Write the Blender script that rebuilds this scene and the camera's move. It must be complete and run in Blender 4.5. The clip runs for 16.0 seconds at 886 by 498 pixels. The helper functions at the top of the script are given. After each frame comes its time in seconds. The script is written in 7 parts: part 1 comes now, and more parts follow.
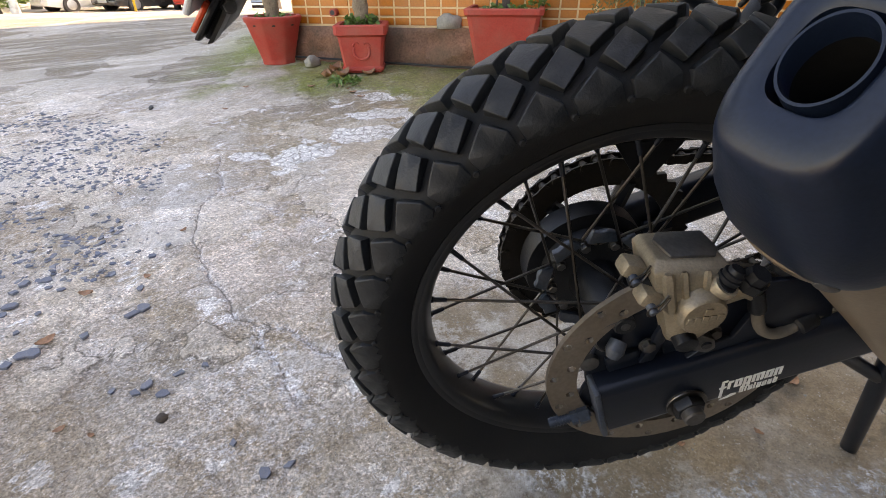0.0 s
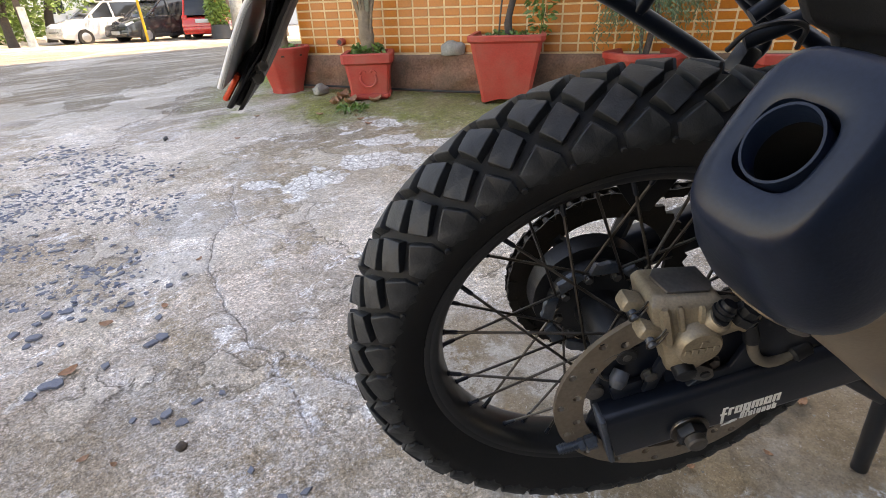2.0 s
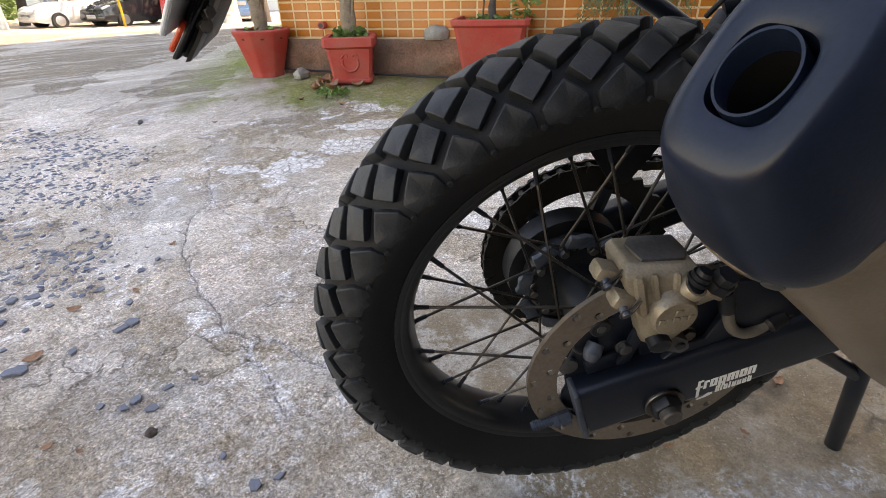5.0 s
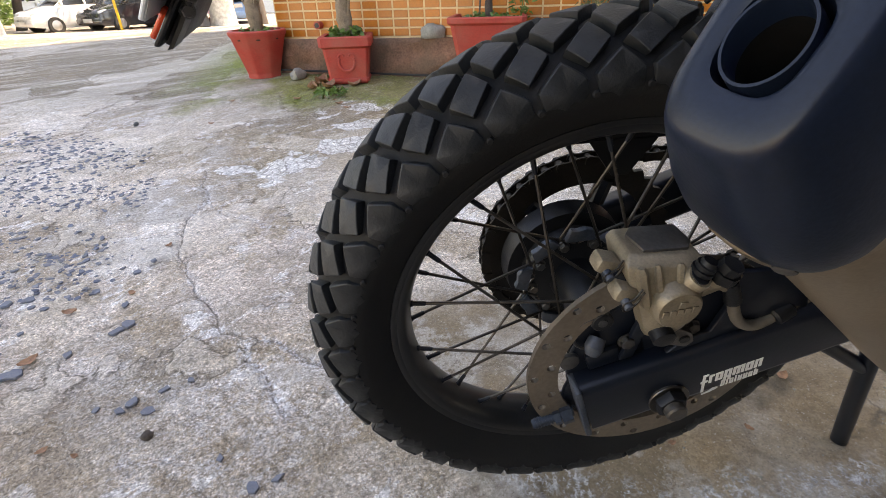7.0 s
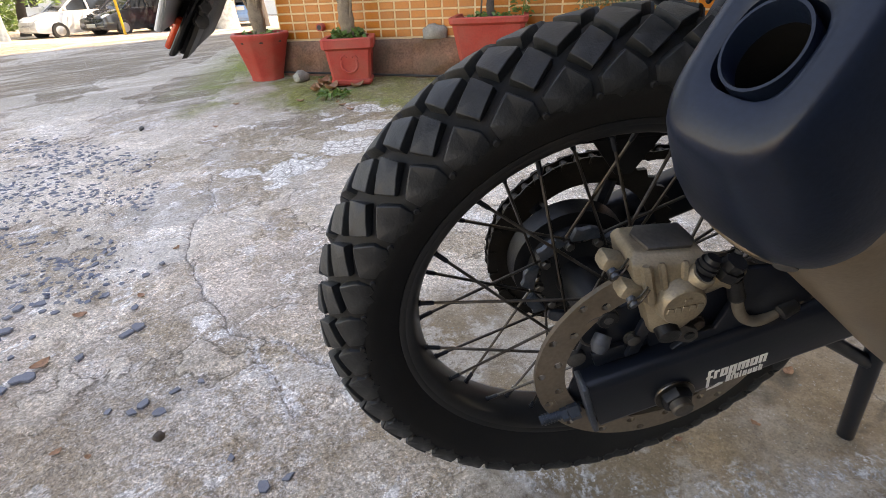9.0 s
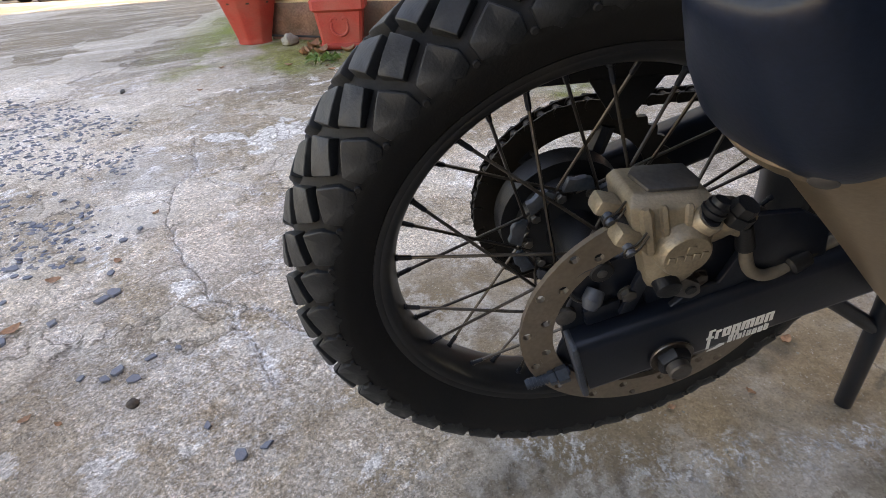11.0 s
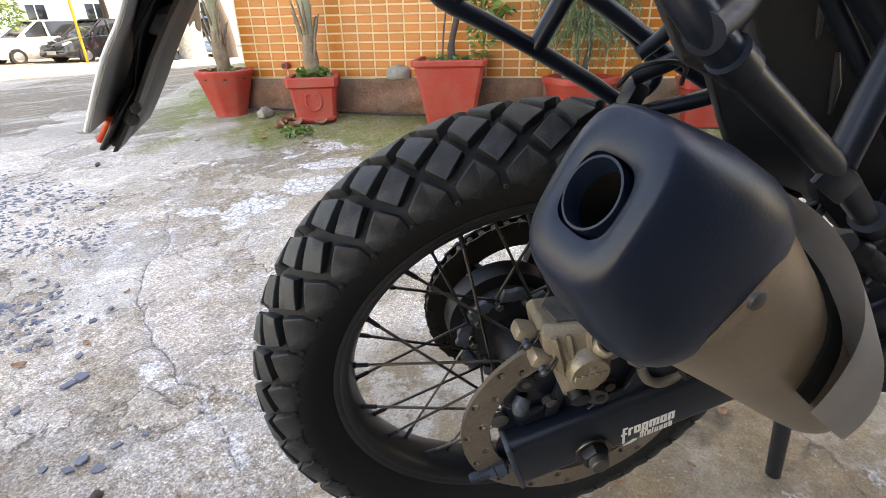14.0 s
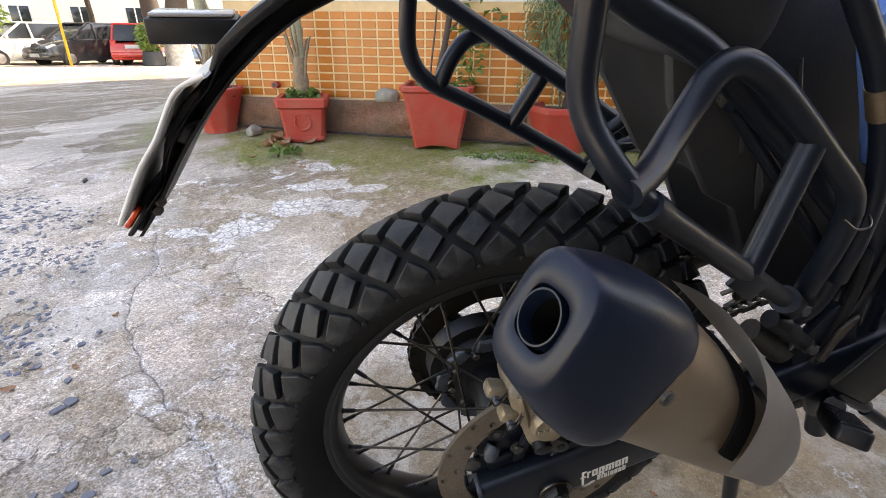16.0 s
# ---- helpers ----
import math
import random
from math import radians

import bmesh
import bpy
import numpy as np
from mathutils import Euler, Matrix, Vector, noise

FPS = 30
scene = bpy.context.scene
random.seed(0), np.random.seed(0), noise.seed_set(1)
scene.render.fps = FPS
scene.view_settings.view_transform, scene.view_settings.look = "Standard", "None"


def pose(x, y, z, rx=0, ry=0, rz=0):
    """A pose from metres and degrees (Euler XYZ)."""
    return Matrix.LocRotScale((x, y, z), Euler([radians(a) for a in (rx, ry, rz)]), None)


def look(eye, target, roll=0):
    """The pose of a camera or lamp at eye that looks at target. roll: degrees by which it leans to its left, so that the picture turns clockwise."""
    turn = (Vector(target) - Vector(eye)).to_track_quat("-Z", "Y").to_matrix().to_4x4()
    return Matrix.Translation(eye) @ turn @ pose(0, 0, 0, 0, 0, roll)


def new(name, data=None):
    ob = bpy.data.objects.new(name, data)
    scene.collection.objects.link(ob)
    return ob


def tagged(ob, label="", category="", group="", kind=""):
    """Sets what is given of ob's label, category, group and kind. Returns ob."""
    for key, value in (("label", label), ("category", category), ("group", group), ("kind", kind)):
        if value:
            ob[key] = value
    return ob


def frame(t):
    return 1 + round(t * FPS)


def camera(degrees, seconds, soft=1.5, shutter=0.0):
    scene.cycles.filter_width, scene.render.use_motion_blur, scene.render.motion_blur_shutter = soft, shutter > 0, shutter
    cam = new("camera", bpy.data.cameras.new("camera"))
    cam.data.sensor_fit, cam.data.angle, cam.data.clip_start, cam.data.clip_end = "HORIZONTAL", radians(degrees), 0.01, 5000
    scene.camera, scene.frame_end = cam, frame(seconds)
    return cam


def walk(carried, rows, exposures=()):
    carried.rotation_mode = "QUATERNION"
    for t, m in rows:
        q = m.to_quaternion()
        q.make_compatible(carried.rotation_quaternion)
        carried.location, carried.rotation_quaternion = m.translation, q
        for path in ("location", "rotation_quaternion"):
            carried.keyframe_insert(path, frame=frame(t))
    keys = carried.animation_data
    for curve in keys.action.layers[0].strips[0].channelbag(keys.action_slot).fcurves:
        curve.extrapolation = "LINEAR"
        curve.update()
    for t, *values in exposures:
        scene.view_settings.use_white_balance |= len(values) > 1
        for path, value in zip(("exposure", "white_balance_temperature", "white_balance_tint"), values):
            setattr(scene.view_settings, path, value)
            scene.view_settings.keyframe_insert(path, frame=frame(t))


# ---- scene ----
cam = camera(84.0, 16.0, soft=0.6)
# seconds, place in metres, turn in degrees
ROWS = [
    (0.0, -0.2432, -0.4029, 0.6722, 60.62, 0.48, -6.76),
    (0.5, -0.2437, -0.4031, 0.6734, 61.06, 0.61, -6.95),
    (1.0, -0.2442, -0.4054, 0.6837, 61.71, 1.27, -7.02),
    (1.5, -0.2464, -0.4184, 0.6967, 62.39, 1.55, -6.62),
    (2.0, -0.2463, -0.4186, 0.7007, 62.76, 1.85, -6.46),
    (2.5, -0.2490, -0.4180, 0.6926, 62.65, 1.69, -6.53),
    (3.0, -0.2511, -0.4156, 0.6722, 62.24, 1.01, -6.82),
    (3.5, -0.2411, -0.4134, 0.6687, 61.82, 0.59, -6.85),
    (4.0, -0.2332, -0.4149, 0.6760, 61.57, 0.65, -7.17),
    (6.5, -0.2301, -0.4064, 0.6739, 61.75, 1.63, -8.39),
    (7.0, -0.2278, -0.4054, 0.6654, 61.63, 1.73, -8.28),
    (7.5, -0.2301, -0.4078, 0.6707, 61.34, 1.79, -8.06),
    (8.0, -0.2330, -0.4119, 0.6736, 61.52, 2.05, -8.01),
    (8.5, -0.2334, -0.4130, 0.6735, 61.70, 2.49, -8.14),
    (11.0, -0.2150, -0.3870, 0.6292, 58.64, 1.98, -8.50),
    (11.5, -0.2119, -0.3805, 0.6148, 57.72, -1.13, -10.14),
    (12.0, -0.1714, -0.3698, 0.5669, 57.55, -6.73, -14.35),
    (12.5, -0.1148, -0.3555, 0.5450, 55.54, -9.04, -16.29),
    (13.0, -0.1151, -0.3610, 0.5642, 57.35, -6.51, -14.80),
    (13.5, -0.1751, -0.3983, 0.6325, 61.75, -1.55, -13.60),
    (14.0, -0.1950, -0.4247, 0.7124, 64.85, 1.13, -11.45),
    (14.5, -0.1933, -0.4261, 0.7211, 66.14, 0.84, -10.60),
    (15.0, -0.2056, -0.4312, 0.7712, 66.75, -1.68, -11.39),
    (15.5, -0.2163, -0.4298, 0.7748, 67.41, -2.93, -12.58),
    (16.0, -0.1982, -0.4546, 0.7840, 66.15, -0.63, -12.62),
]
walk(cam, [(t, pose(*r)) for t, *r in ROWS], [(0.0, 2.42, 9900, 22), (11.0, 2.40, 9900, 22), (12.0, 2.42, 9900, 22), (12.5, 2.74, 9800, 17), (13.6, 3.02, 9800, 18), (14.5, 2.55, 9900, 22), (16.0, 2.55, 9900, 22)])

# world: open shade under a bright sky, low sun from behind the cars
world = bpy.data.worlds.new("sky")
scene.world = world
world.use_nodes = True
wn = world.node_tree.nodes
sky = wn.new("ShaderNodeTexSky")
sky.sky_type = "NISHITA"
sky.sun_disc = False
sky.sun_elevation = radians(55)
sky.sun_rotation = radians(65)
world.node_tree.links.new(sky.outputs[0], wn["Background"].inputs[0])
sky.dust_density, sky.ozone_density = 0.4, 1.0
wn["Background"].inputs[1].default_value = 0.15
sun_data = bpy.data.lights.new("sun", "SUN")
sun_data.energy, sun_data.angle, sun_data.color = 3.0, radians(0.5), (1.0, 0.95, 0.86)
sun = new("sun", sun_data)
sun.matrix_world = look((9.0, 4.3, 14.2), (0, 0, 0))

# ---- materials ----
def material(name, base, rough=0.6, metal=0.0, vary=0.25, scale=40.0, fine=220.0, bump=0.15, dirt=None, dirt_amount=0.35, dirt_scale=9.0, coat=0.0, spec=0.5):
    """A surface with colour variation at two scales, blotches of dirt and fine relief."""
    m = bpy.data.materials.new(name)
    m.use_nodes = True
    nt = m.node_tree
    n, l = nt.nodes, nt.links
    b = n["Principled BSDF"]
    b.inputs["Metallic"].default_value = metal
    b.inputs["Specular IOR Level"].default_value = spec
    b.inputs["Coat Weight"].default_value = coat
    tc = n.new("ShaderNodeTexCoord")
    big = n.new("ShaderNodeTexNoise")
    big.inputs["Scale"].default_value, big.inputs["Detail"].default_value = scale, 6
    small = n.new("ShaderNodeTexNoise")
    small.inputs["Scale"].default_value, small.inputs["Detail"].default_value = fine, 4
    l.new(tc.outputs["Object"], big.inputs["Vector"])
    l.new(tc.outputs["Object"], small.inputs["Vector"])
    mix = n.new("ShaderNodeMix")
    mix.data_type = "RGBA"
    lo = [c * (1 - vary) for c in base]
    hi = [min(1, c * (1 + vary)) for c in base]
    mix.inputs[6].default_value, mix.inputs[7].default_value = (*lo, 1), (*hi, 1)
    add = n.new("ShaderNodeMath")
    add.operation = "MULTIPLY_ADD"
    add.inputs[1].default_value, add.inputs[2].default_value = 0.5, 0.0
    l.new(small.outputs[0], add.inputs[0])
    add2 = n.new("ShaderNodeMath")
    add2.operation = "MULTIPLY_ADD"
    add2.inputs[1].default_value = 0.5
    l.new(big.outputs[0], add2.inputs[0])
    l.new(add.outputs[0], add2.inputs[2])
    ramp = n.new("ShaderNodeMapRange")
    ramp.inputs[1].default_value, ramp.inputs[2].default_value = 0.32, 0.68
    l.new(add2.outputs[0], ramp.inputs[0])
    l.new(ramp.outputs[0], mix.inputs[0])
    out = mix.outputs[2]
    if dirt:
        dn = n.new("ShaderNodeTexNoise")
        dn.inputs["Scale"].default_value, dn.inputs["Detail"].default_value = dirt_scale, 8
        l.new(tc.outputs["Object"], dn.inputs["Vector"])
        dr = n.new("ShaderNodeMapRange")
        dr.inputs[1].default_value, dr.inputs[2].default_value, dr.inputs[4].default_value = 0.42, 0.7, dirt_amount
        l.new(dn.outputs[0], dr.inputs[0])
        dm = n.new("ShaderNodeMix")
        dm.data_type = "RGBA"
        l.new(dr.outputs[0], dm.inputs[0])
        l.new(out, dm.inputs[6])
        dm.inputs[7].default_value = (*dirt, 1)
        out = dm.outputs[2]
    l.new(out, b.inputs["Base Color"])
    rr = n.new("ShaderNodeMapRange")
    rr.inputs[3].default_value, rr.inputs[4].default_value = max(0.05, rough - 0.1), min(1, rough + 0.1)
    l.new(big.outputs[0], rr.inputs[0])
    l.new(rr.outputs[0], b.inputs["Roughness"])
    if bump:
        bp = n.new("ShaderNodeBump")
        bp.inputs["Strength"].default_value, bp.inputs["Distance"].default_value = bump, 0.002
        l.new(add2.outputs[0], bp.inputs["Height"])
        l.new(bp.outputs[0], b.inputs["Normal"])
    return m


DUST = (0.30, 0.25, 0.19)
RUBBER = material("tyre rubber", (0.0068, 0.0072, 0.0078), 0.72, vary=0.3, scale=30, fine=400, bump=0.25, dirt=(0.018, 0.016, 0.014), dirt_amount=0.3, dirt_scale=14, spec=0.30)
RUBBER_WORN = material("worn tread rubber", (0.0095, 0.0120, 0.0140), 0.55, vary=0.4, scale=60, fine=500, bump=0.3, dirt=(0.05, 0.048, 0.045), dirt_amount=0.35, dirt_scale=30, spec=0.4)
# the blue in this black stands in for sky sheen
BLACK_PAINT = material("satin black paint", (0.0040, 0.0070, 0.0130), 0.35, vary=0.3, scale=25, fine=300, bump=0.08, dirt=DUST, dirt_amount=0.009, dirt_scale=14, spec=0.36)
BLACK_PLASTIC = material("grained black plastic", (0.0052, 0.0062, 0.0080), 0.45, vary=0.3, scale=40, fine=600, bump=0.25, dirt=DUST, dirt_amount=0.012, dirt_scale=9, spec=0.33)
STEEL = material("dull spoke steel", (0.13, 0.12, 0.11), 0.34, metal=1.0, vary=0.3, scale=60, fine=300, bump=0.05, dirt=(0.05, 0.04, 0.03), dirt_amount=0.7, dirt_scale=30)
CONCRETE = material("concrete", (0.38, 0.36, 0.33), 0.9, vary=0.2)
def tint_by_piece(m, amount=0.18):
    """Each piece a little lighter or darker than its neighbours."""
    n, l = m.node_tree.nodes, m.node_tree.links
    b = n["Principled BSDF"]
    src = b.inputs["Base Color"].links[0].from_socket
    info = n.new("ShaderNodeObjectInfo")
    geo = n.new("ShaderNodeNewGeometry")
    add = n.new("ShaderNodeMath")
    l.new(info.outputs["Random"], add.inputs[0])
    l.new(geo.outputs["Random Per Island"], add.inputs[1])
    rg = n.new("ShaderNodeMapRange")
    rg.inputs[2].default_value, rg.inputs[3].default_value, rg.inputs[4].default_value = 2.0, 1 - amount, 1 + amount
    l.new(add.outputs[0], rg.inputs[0])
    hsv = n.new("ShaderNodeHueSaturation")
    l.new(rg.outputs[0], hsv.inputs["Value"])
    l.new(src, hsv.inputs["Color"])
    l.new(hsv.outputs[0], b.inputs["Base Color"])
    return m


TILE = material("orange tile", (0.50, 0.145, 0.012), 0.35, vary=0.15, scale=8, fine=120, bump=0.05)
tint_by_piece(TILE)
GROUT = material("cream grout", (0.68, 0.49, 0.27), 0.85, vary=0.15, scale=20, fine=200)
RED_CLAY = material("red painted clay", (0.42, 0.042, 0.028), 0.6, vary=0.2, scale=9, fine=120, dirt=(0.25, 0.12, 0.08), dirt_amount=0.4)
WHITE_WALL = material("white wall paint", (0.75, 0.75, 0.72), 0.8, vary=0.08, scale=3, fine=80)
DISC_METAL = material("dusty disc steel", (0.20, 0.165, 0.130), 0.45, metal=0.6, vary=0.25, scale=14, fine=260, bump=0.08, dirt=(0.14, 0.105, 0.072), dirt_amount=0.6, dirt_scale=10)
STEEL_DARK = material("dark dirty steel", (0.10, 0.10, 0.10), 0.5, metal=0.8, vary=0.3, scale=50, fine=300, dirt=(0.12, 0.09, 0.06), dirt_amount=0.6, dirt_scale=25)
CHAIN = material("greasy chain steel", (0.02, 0.018, 0.016), 0.55, metal=0.5, vary=0.4, scale=90, fine=400, bump=0.3, dirt=(0.03, 0.022, 0.016), dirt_amount=0.7, dirt_scale=40)
CALIPER = material("dusty gold cast alloy", (0.315, 0.258, 0.182), 0.45, metal=0.55, vary=0.25, scale=40, fine=500, bump=0.3, dirt=(0.11, 0.082, 0.052), dirt_amount=0.6, dirt_scale=26)
# sky's blue reflection is mixed into the base of this coating
EXHAUST_BLACK = material("matt black exhaust coating", (0.0046, 0.0098, 0.0215), 0.35, vary=0.3, scale=20, fine=500, bump=0.10, dirt=(0.10, 0.10, 0.10), dirt_amount=0.022, dirt_scale=16, spec=0.30)
EXHAUST_STEEL = material("dusty brushed muffler steel", (0.33, 0.25, 0.17), 0.36, metal=0.85, vary=0.16, scale=10, fine=420, bump=0.06, dirt=(0.20, 0.14, 0.09), dirt_amount=0.55, dirt_scale=6)
SHIELD = material("pale heat shield alloy", (0.50, 0.475, 0.44), 0.40, metal=0.6, vary=0.12, scale=12, fine=420, bump=0.05, dirt=(0.34, 0.30, 0.25), dirt_amount=0.4, dirt_scale=8)
HOSE = material("dusty rubber hose", (0.13, 0.11, 0.085), 0.7, vary=0.2, scale=60, fine=300)
STICKER = material("white vinyl sticker", (0.72, 0.72, 0.70), 0.5, vary=0.08, scale=80, fine=300)
PLATE_WHITE = material("white plate enamel", (0.55, 0.55, 0.54), 0.4, vary=0.08, scale=20, fine=200, dirt=DUST, dirt_amount=0.2)
REFLECTOR = material("red reflector plastic", (0.65, 0.06, 0.02), 0.2, vary=0.15, scale=100, fine=600)
STEEL_BLUE = material("blue-grey plated steel", (0.028, 0.042, 0.062), 0.5, metal=0.3, vary=0.4, scale=60, fine=300, dirt=DUST, dirt_amount=0.15, dirt_scale=30)
SMOKED = material("smoked plastic", (0.30, 0.29, 0.28), 0.2, vary=0.1, scale=30, fine=300)


def yard_material():
    """Old concrete: sandy grey with exposed grit, rust-brown and dark stains, painted tyre and far shade, chalky bloom,
    lime patches and moss; darker towards the wall.
    """
    m = bpy.data.materials.new("old yard concrete")
    m.use_nodes = True
    n, l = m.node_tree.nodes, m.node_tree.links
    b = n["Principled BSDF"]
    tc = n.new("ShaderNodeTexCoord")

    def tex(scale, detail=6, rough=0.6):
        t = n.new("ShaderNodeTexNoise")
        t.inputs["Scale"].default_value, t.inputs["Detail"].default_value, t.inputs["Roughness"].default_value = scale, detail, rough
        l.new(tc.outputs["Object"], t.inputs["Vector"])
        return t.outputs[0]

    def rng(v, lo, hi, a=0.0, c=1.0):
        r = n.new("ShaderNodeMapRange")
        r.inputs[1].default_value, r.inputs[2].default_value, r.inputs[3].default_value, r.inputs[4].default_value = lo, hi, a, c
        l.new(v, r.inputs[0])
        return r.outputs[0]

    def mixc(f, a, c):
        x = n.new("ShaderNodeMix")
        x.data_type = "RGBA"
        l.new(f, x.inputs[0])
        for s, v in ((6, a), (7, c)):
            if isinstance(v, tuple):
                x.inputs[s].default_value = (*v, 1)
            else:
                l.new(v, x.inputs[s])
        return x.outputs[2]

    def mul(a, c):
        x = n.new("ShaderNodeMath")
        x.operation = "MULTIPLY"
        l.new(a, x.inputs[0])
        if isinstance(c, float):
            x.inputs[1].default_value = c
        else:
            l.new(c, x.inputs[1])
        return x.outputs[0]

    def attr(name):
        a = n.new("ShaderNodeAttribute")
        a.attribute_name = name
        return a.outputs["Fac"]

    def stretched(scale, sx, sy, turn, detail=7, rough=0.7):
        mp = n.new("ShaderNodeMapping")
        mp.vector_type = "TEXTURE"
        mp.inputs["Scale"].default_value = (1 / sx, 1 / sy, 1)
        mp.inputs["Rotation"].default_value = (0, 0, radians(turn))
        l.new(tc.outputs["Object"], mp.inputs["Vector"])
        t = n.new("ShaderNodeTexNoise")
        t.inputs["Scale"].default_value, t.inputs["Detail"].default_value, t.inputs["Roughness"].default_value = scale, detail, rough
        l.new(mp.outputs[0], t.inputs["Vector"])
        return t.outputs[0]

    grit, mid, fine = tex(70, 8, 0.8), tex(7, 9, 0.7), tex(330, 3, 0.7)
    col = mixc(rng(mid, 0.36, 0.64), (0.50, 0.400, 0.305), (0.90, 0.795, 0.690))
    col = mixc(mul(rng(tex(1.9, 8, 0.65), 0.45, 0.57), 0.85), col, mixc(rng(grit, 0.35, 0.65), (0.22, 0.165, 0.11), (0.42, 0.33, 0.235)))
    col = mixc(mul(rng(grit, 0.50, 0.57), rng(mid, 0.35, 0.6, 0.25, 0.8)), col, (0.76, 0.70, 0.63))
    col = mixc(mul(attr("chalk"), rng(tex(60, 9, 0.9), 0.45, 0.56, 0.0, 0.85)), col, (0.90, 0.895, 0.91))
    col = mixc(mul(attr("olive"), rng(tex(5, 8, 0.7), 0.30, 0.52, 0.35, 0.95)), col, mixc(rng(grit, 0.35, 0.65), (0.15, 0.112, 0.062), (0.35, 0.27, 0.165)))
    col = mixc(mul(rng(tex(12, 10, 0.78), 0.500, 0.535), rng(tex(3.1, 4, 0.6), 0.36, 0.58, 0.15, 0.8)), col, mixc(rng(grit, 0.38, 0.62), (0.29, 0.225, 0.165), (0.47, 0.385, 0.30)))
    col = mixc(mul(rng(tex(17, 10, 0.8), 0.530, 0.560), rng(tex(2.6, 4, 0.6), 0.42, 0.60, 0.0, 0.85)), col, (0.84, 0.80, 0.755))
    col = mixc(mul(attr("pink"), rng(tex(9, 7, 0.7), 0.28, 0.55, 0.45, 0.95)), col, mixc(rng(grit, 0.38, 0.62), (0.46, 0.37, 0.30), (0.86, 0.76, 0.68)))
    col = mixc(mul(attr("screed"), rng(tex(6, 6, 0.6), 0.30, 0.55, 0.3, 0.85)), col, mixc(rng(mid, 0.35, 0.65), (0.40, 0.37, 0.33), (0.56, 0.53, 0.49)))
    col = mixc(mul(attr("rust"), rng(grit, 0.3, 0.6, 0.75, 1.0)), col, mixc(rng(tex(10, 7, 0.7), 0.38, 0.62), (0.165, 0.108, 0.058), (0.36, 0.245, 0.135)))
    # stains and prints, with painted tyre and far shade in the same mask
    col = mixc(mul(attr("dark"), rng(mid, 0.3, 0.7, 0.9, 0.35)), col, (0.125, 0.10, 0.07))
    scab = mul(rng(tex(8.5, 9, 0.72), 0.515, 0.540), rng(attr("chalk"), 0.0, 1.0, 1.0, 0.25))
    col = mixc(mul(scab, rng(tex(2.3, 3, 0.5), 0.42, 0.56, 0.30, 0.92)), col, mixc(rng(tex(34, 7, 0.75), 0.40, 0.60), (0.255, 0.190, 0.125), (0.46, 0.370, 0.270)))
    bloom = rng(stretched(10, 1.0, 1.6, 40, 9, 0.75), 0.555, 0.585)
    col = mixc(mul(bloom, rng(tex(2.9, 3, 0.5), 0.40, 0.56, 0.2, 0.9)), col, mixc(rng(tex(45, 7, 0.8), 0.40, 0.60), (0.60, 0.585, 0.57), (0.90, 0.885, 0.87)))
    worn = attr("worn")
    # wear streaks; the dark ones also carry the painted shade of the far yard
    col = mixc(mul(worn, rng(stretched(1.6, 0.6, 4.2, 24), 0.40, 0.50, 0.30, 0.95)), col, (0.155, 0.122, 0.080))
    col = mixc(mul(worn, rng(stretched(2.8, 0.6, 5.0, 28), 0.55, 0.61, 0.0, 0.7)), col, (0.50, 0.45, 0.38))
    col = mixc(mul(rng(tex(110, 7, 0.85), 0.55, 0.60), 0.60), col, (0.13, 0.10, 0.075))
    col = mixc(mul(rng(fine, 0.60, 0.66), 0.75), col, (0.07, 0.056, 0.045))
    col = mixc(mul(rng(tex(300, 3, 0.7), 0.60, 0.65), 0.8), col, (0.82, 0.79, 0.75))
    col = mixc(mul(rng(tex(20, 9, 0.85), 0.55, 0.61), 0.4), col, (0.19, 0.15, 0.11))

    def shaken(v, scale, amount):
        """A field with a jagged fine edge."""
        x = n.new("ShaderNodeMath")
        x.operation = "MULTIPLY_ADD"
        x.inputs[1].default_value = amount
        l.new(tex(scale, 5, 0.7), x.inputs[0])
        x2 = n.new("ShaderNodeMath")
        x2.operation = "SUBTRACT"
        l.new(v, x2.inputs[0])
        x2.inputs[1].default_value = amount / 2
        l.new(x2.outputs[0], x.inputs[2])
        return x.outputs[0]

    def absolute(v):
        x = n.new("ShaderNodeMath")
        x.operation = "ABSOLUTE"
        l.new(v, x.inputs[0])
        return x.outputs[0]

    shell = shaken(attr("shell"), 40, 0.06)
    col = mixc(mul(rng(shell, -0.004, 0.004), 0.30), col, (0.72, 0.66, 0.58))
    # thin dark line paints the shadow at the upper layer's broken edge
    step_shade = mul(rng(absolute(shell), 0.0015, 0.006, 1.0, 0.0), rng(tex(3.5, 5), 0.47, 0.56))
    col = mixc(mul(step_shade, 0.8), col, (0.10, 0.08, 0.06))
    vor = n.new("ShaderNodeTexVoronoi")
    vor.feature = "DISTANCE_TO_EDGE"
    vor.inputs["Scale"].default_value = 26
    warp = n.new("ShaderNodeVectorMath")
    warp.operation = "MULTIPLY_ADD"
    wn_ = n.new("ShaderNodeTexNoise")
    wn_.inputs["Scale"].default_value = 14
    l.new(tc.outputs["Object"], wn_.inputs["Vector"])
    l.new(wn_.outputs["Color"], warp.inputs[0])
    warp.inputs[1].default_value = (0.05, 0.05, 0.05)
    l.new(tc.outputs["Object"], warp.inputs[2])
    l.new(warp.outputs[0], vor.inputs["Vector"])
    craze = rng(vor.outputs["Distance"], 0.01, 0.09, 1.0, 0.0)
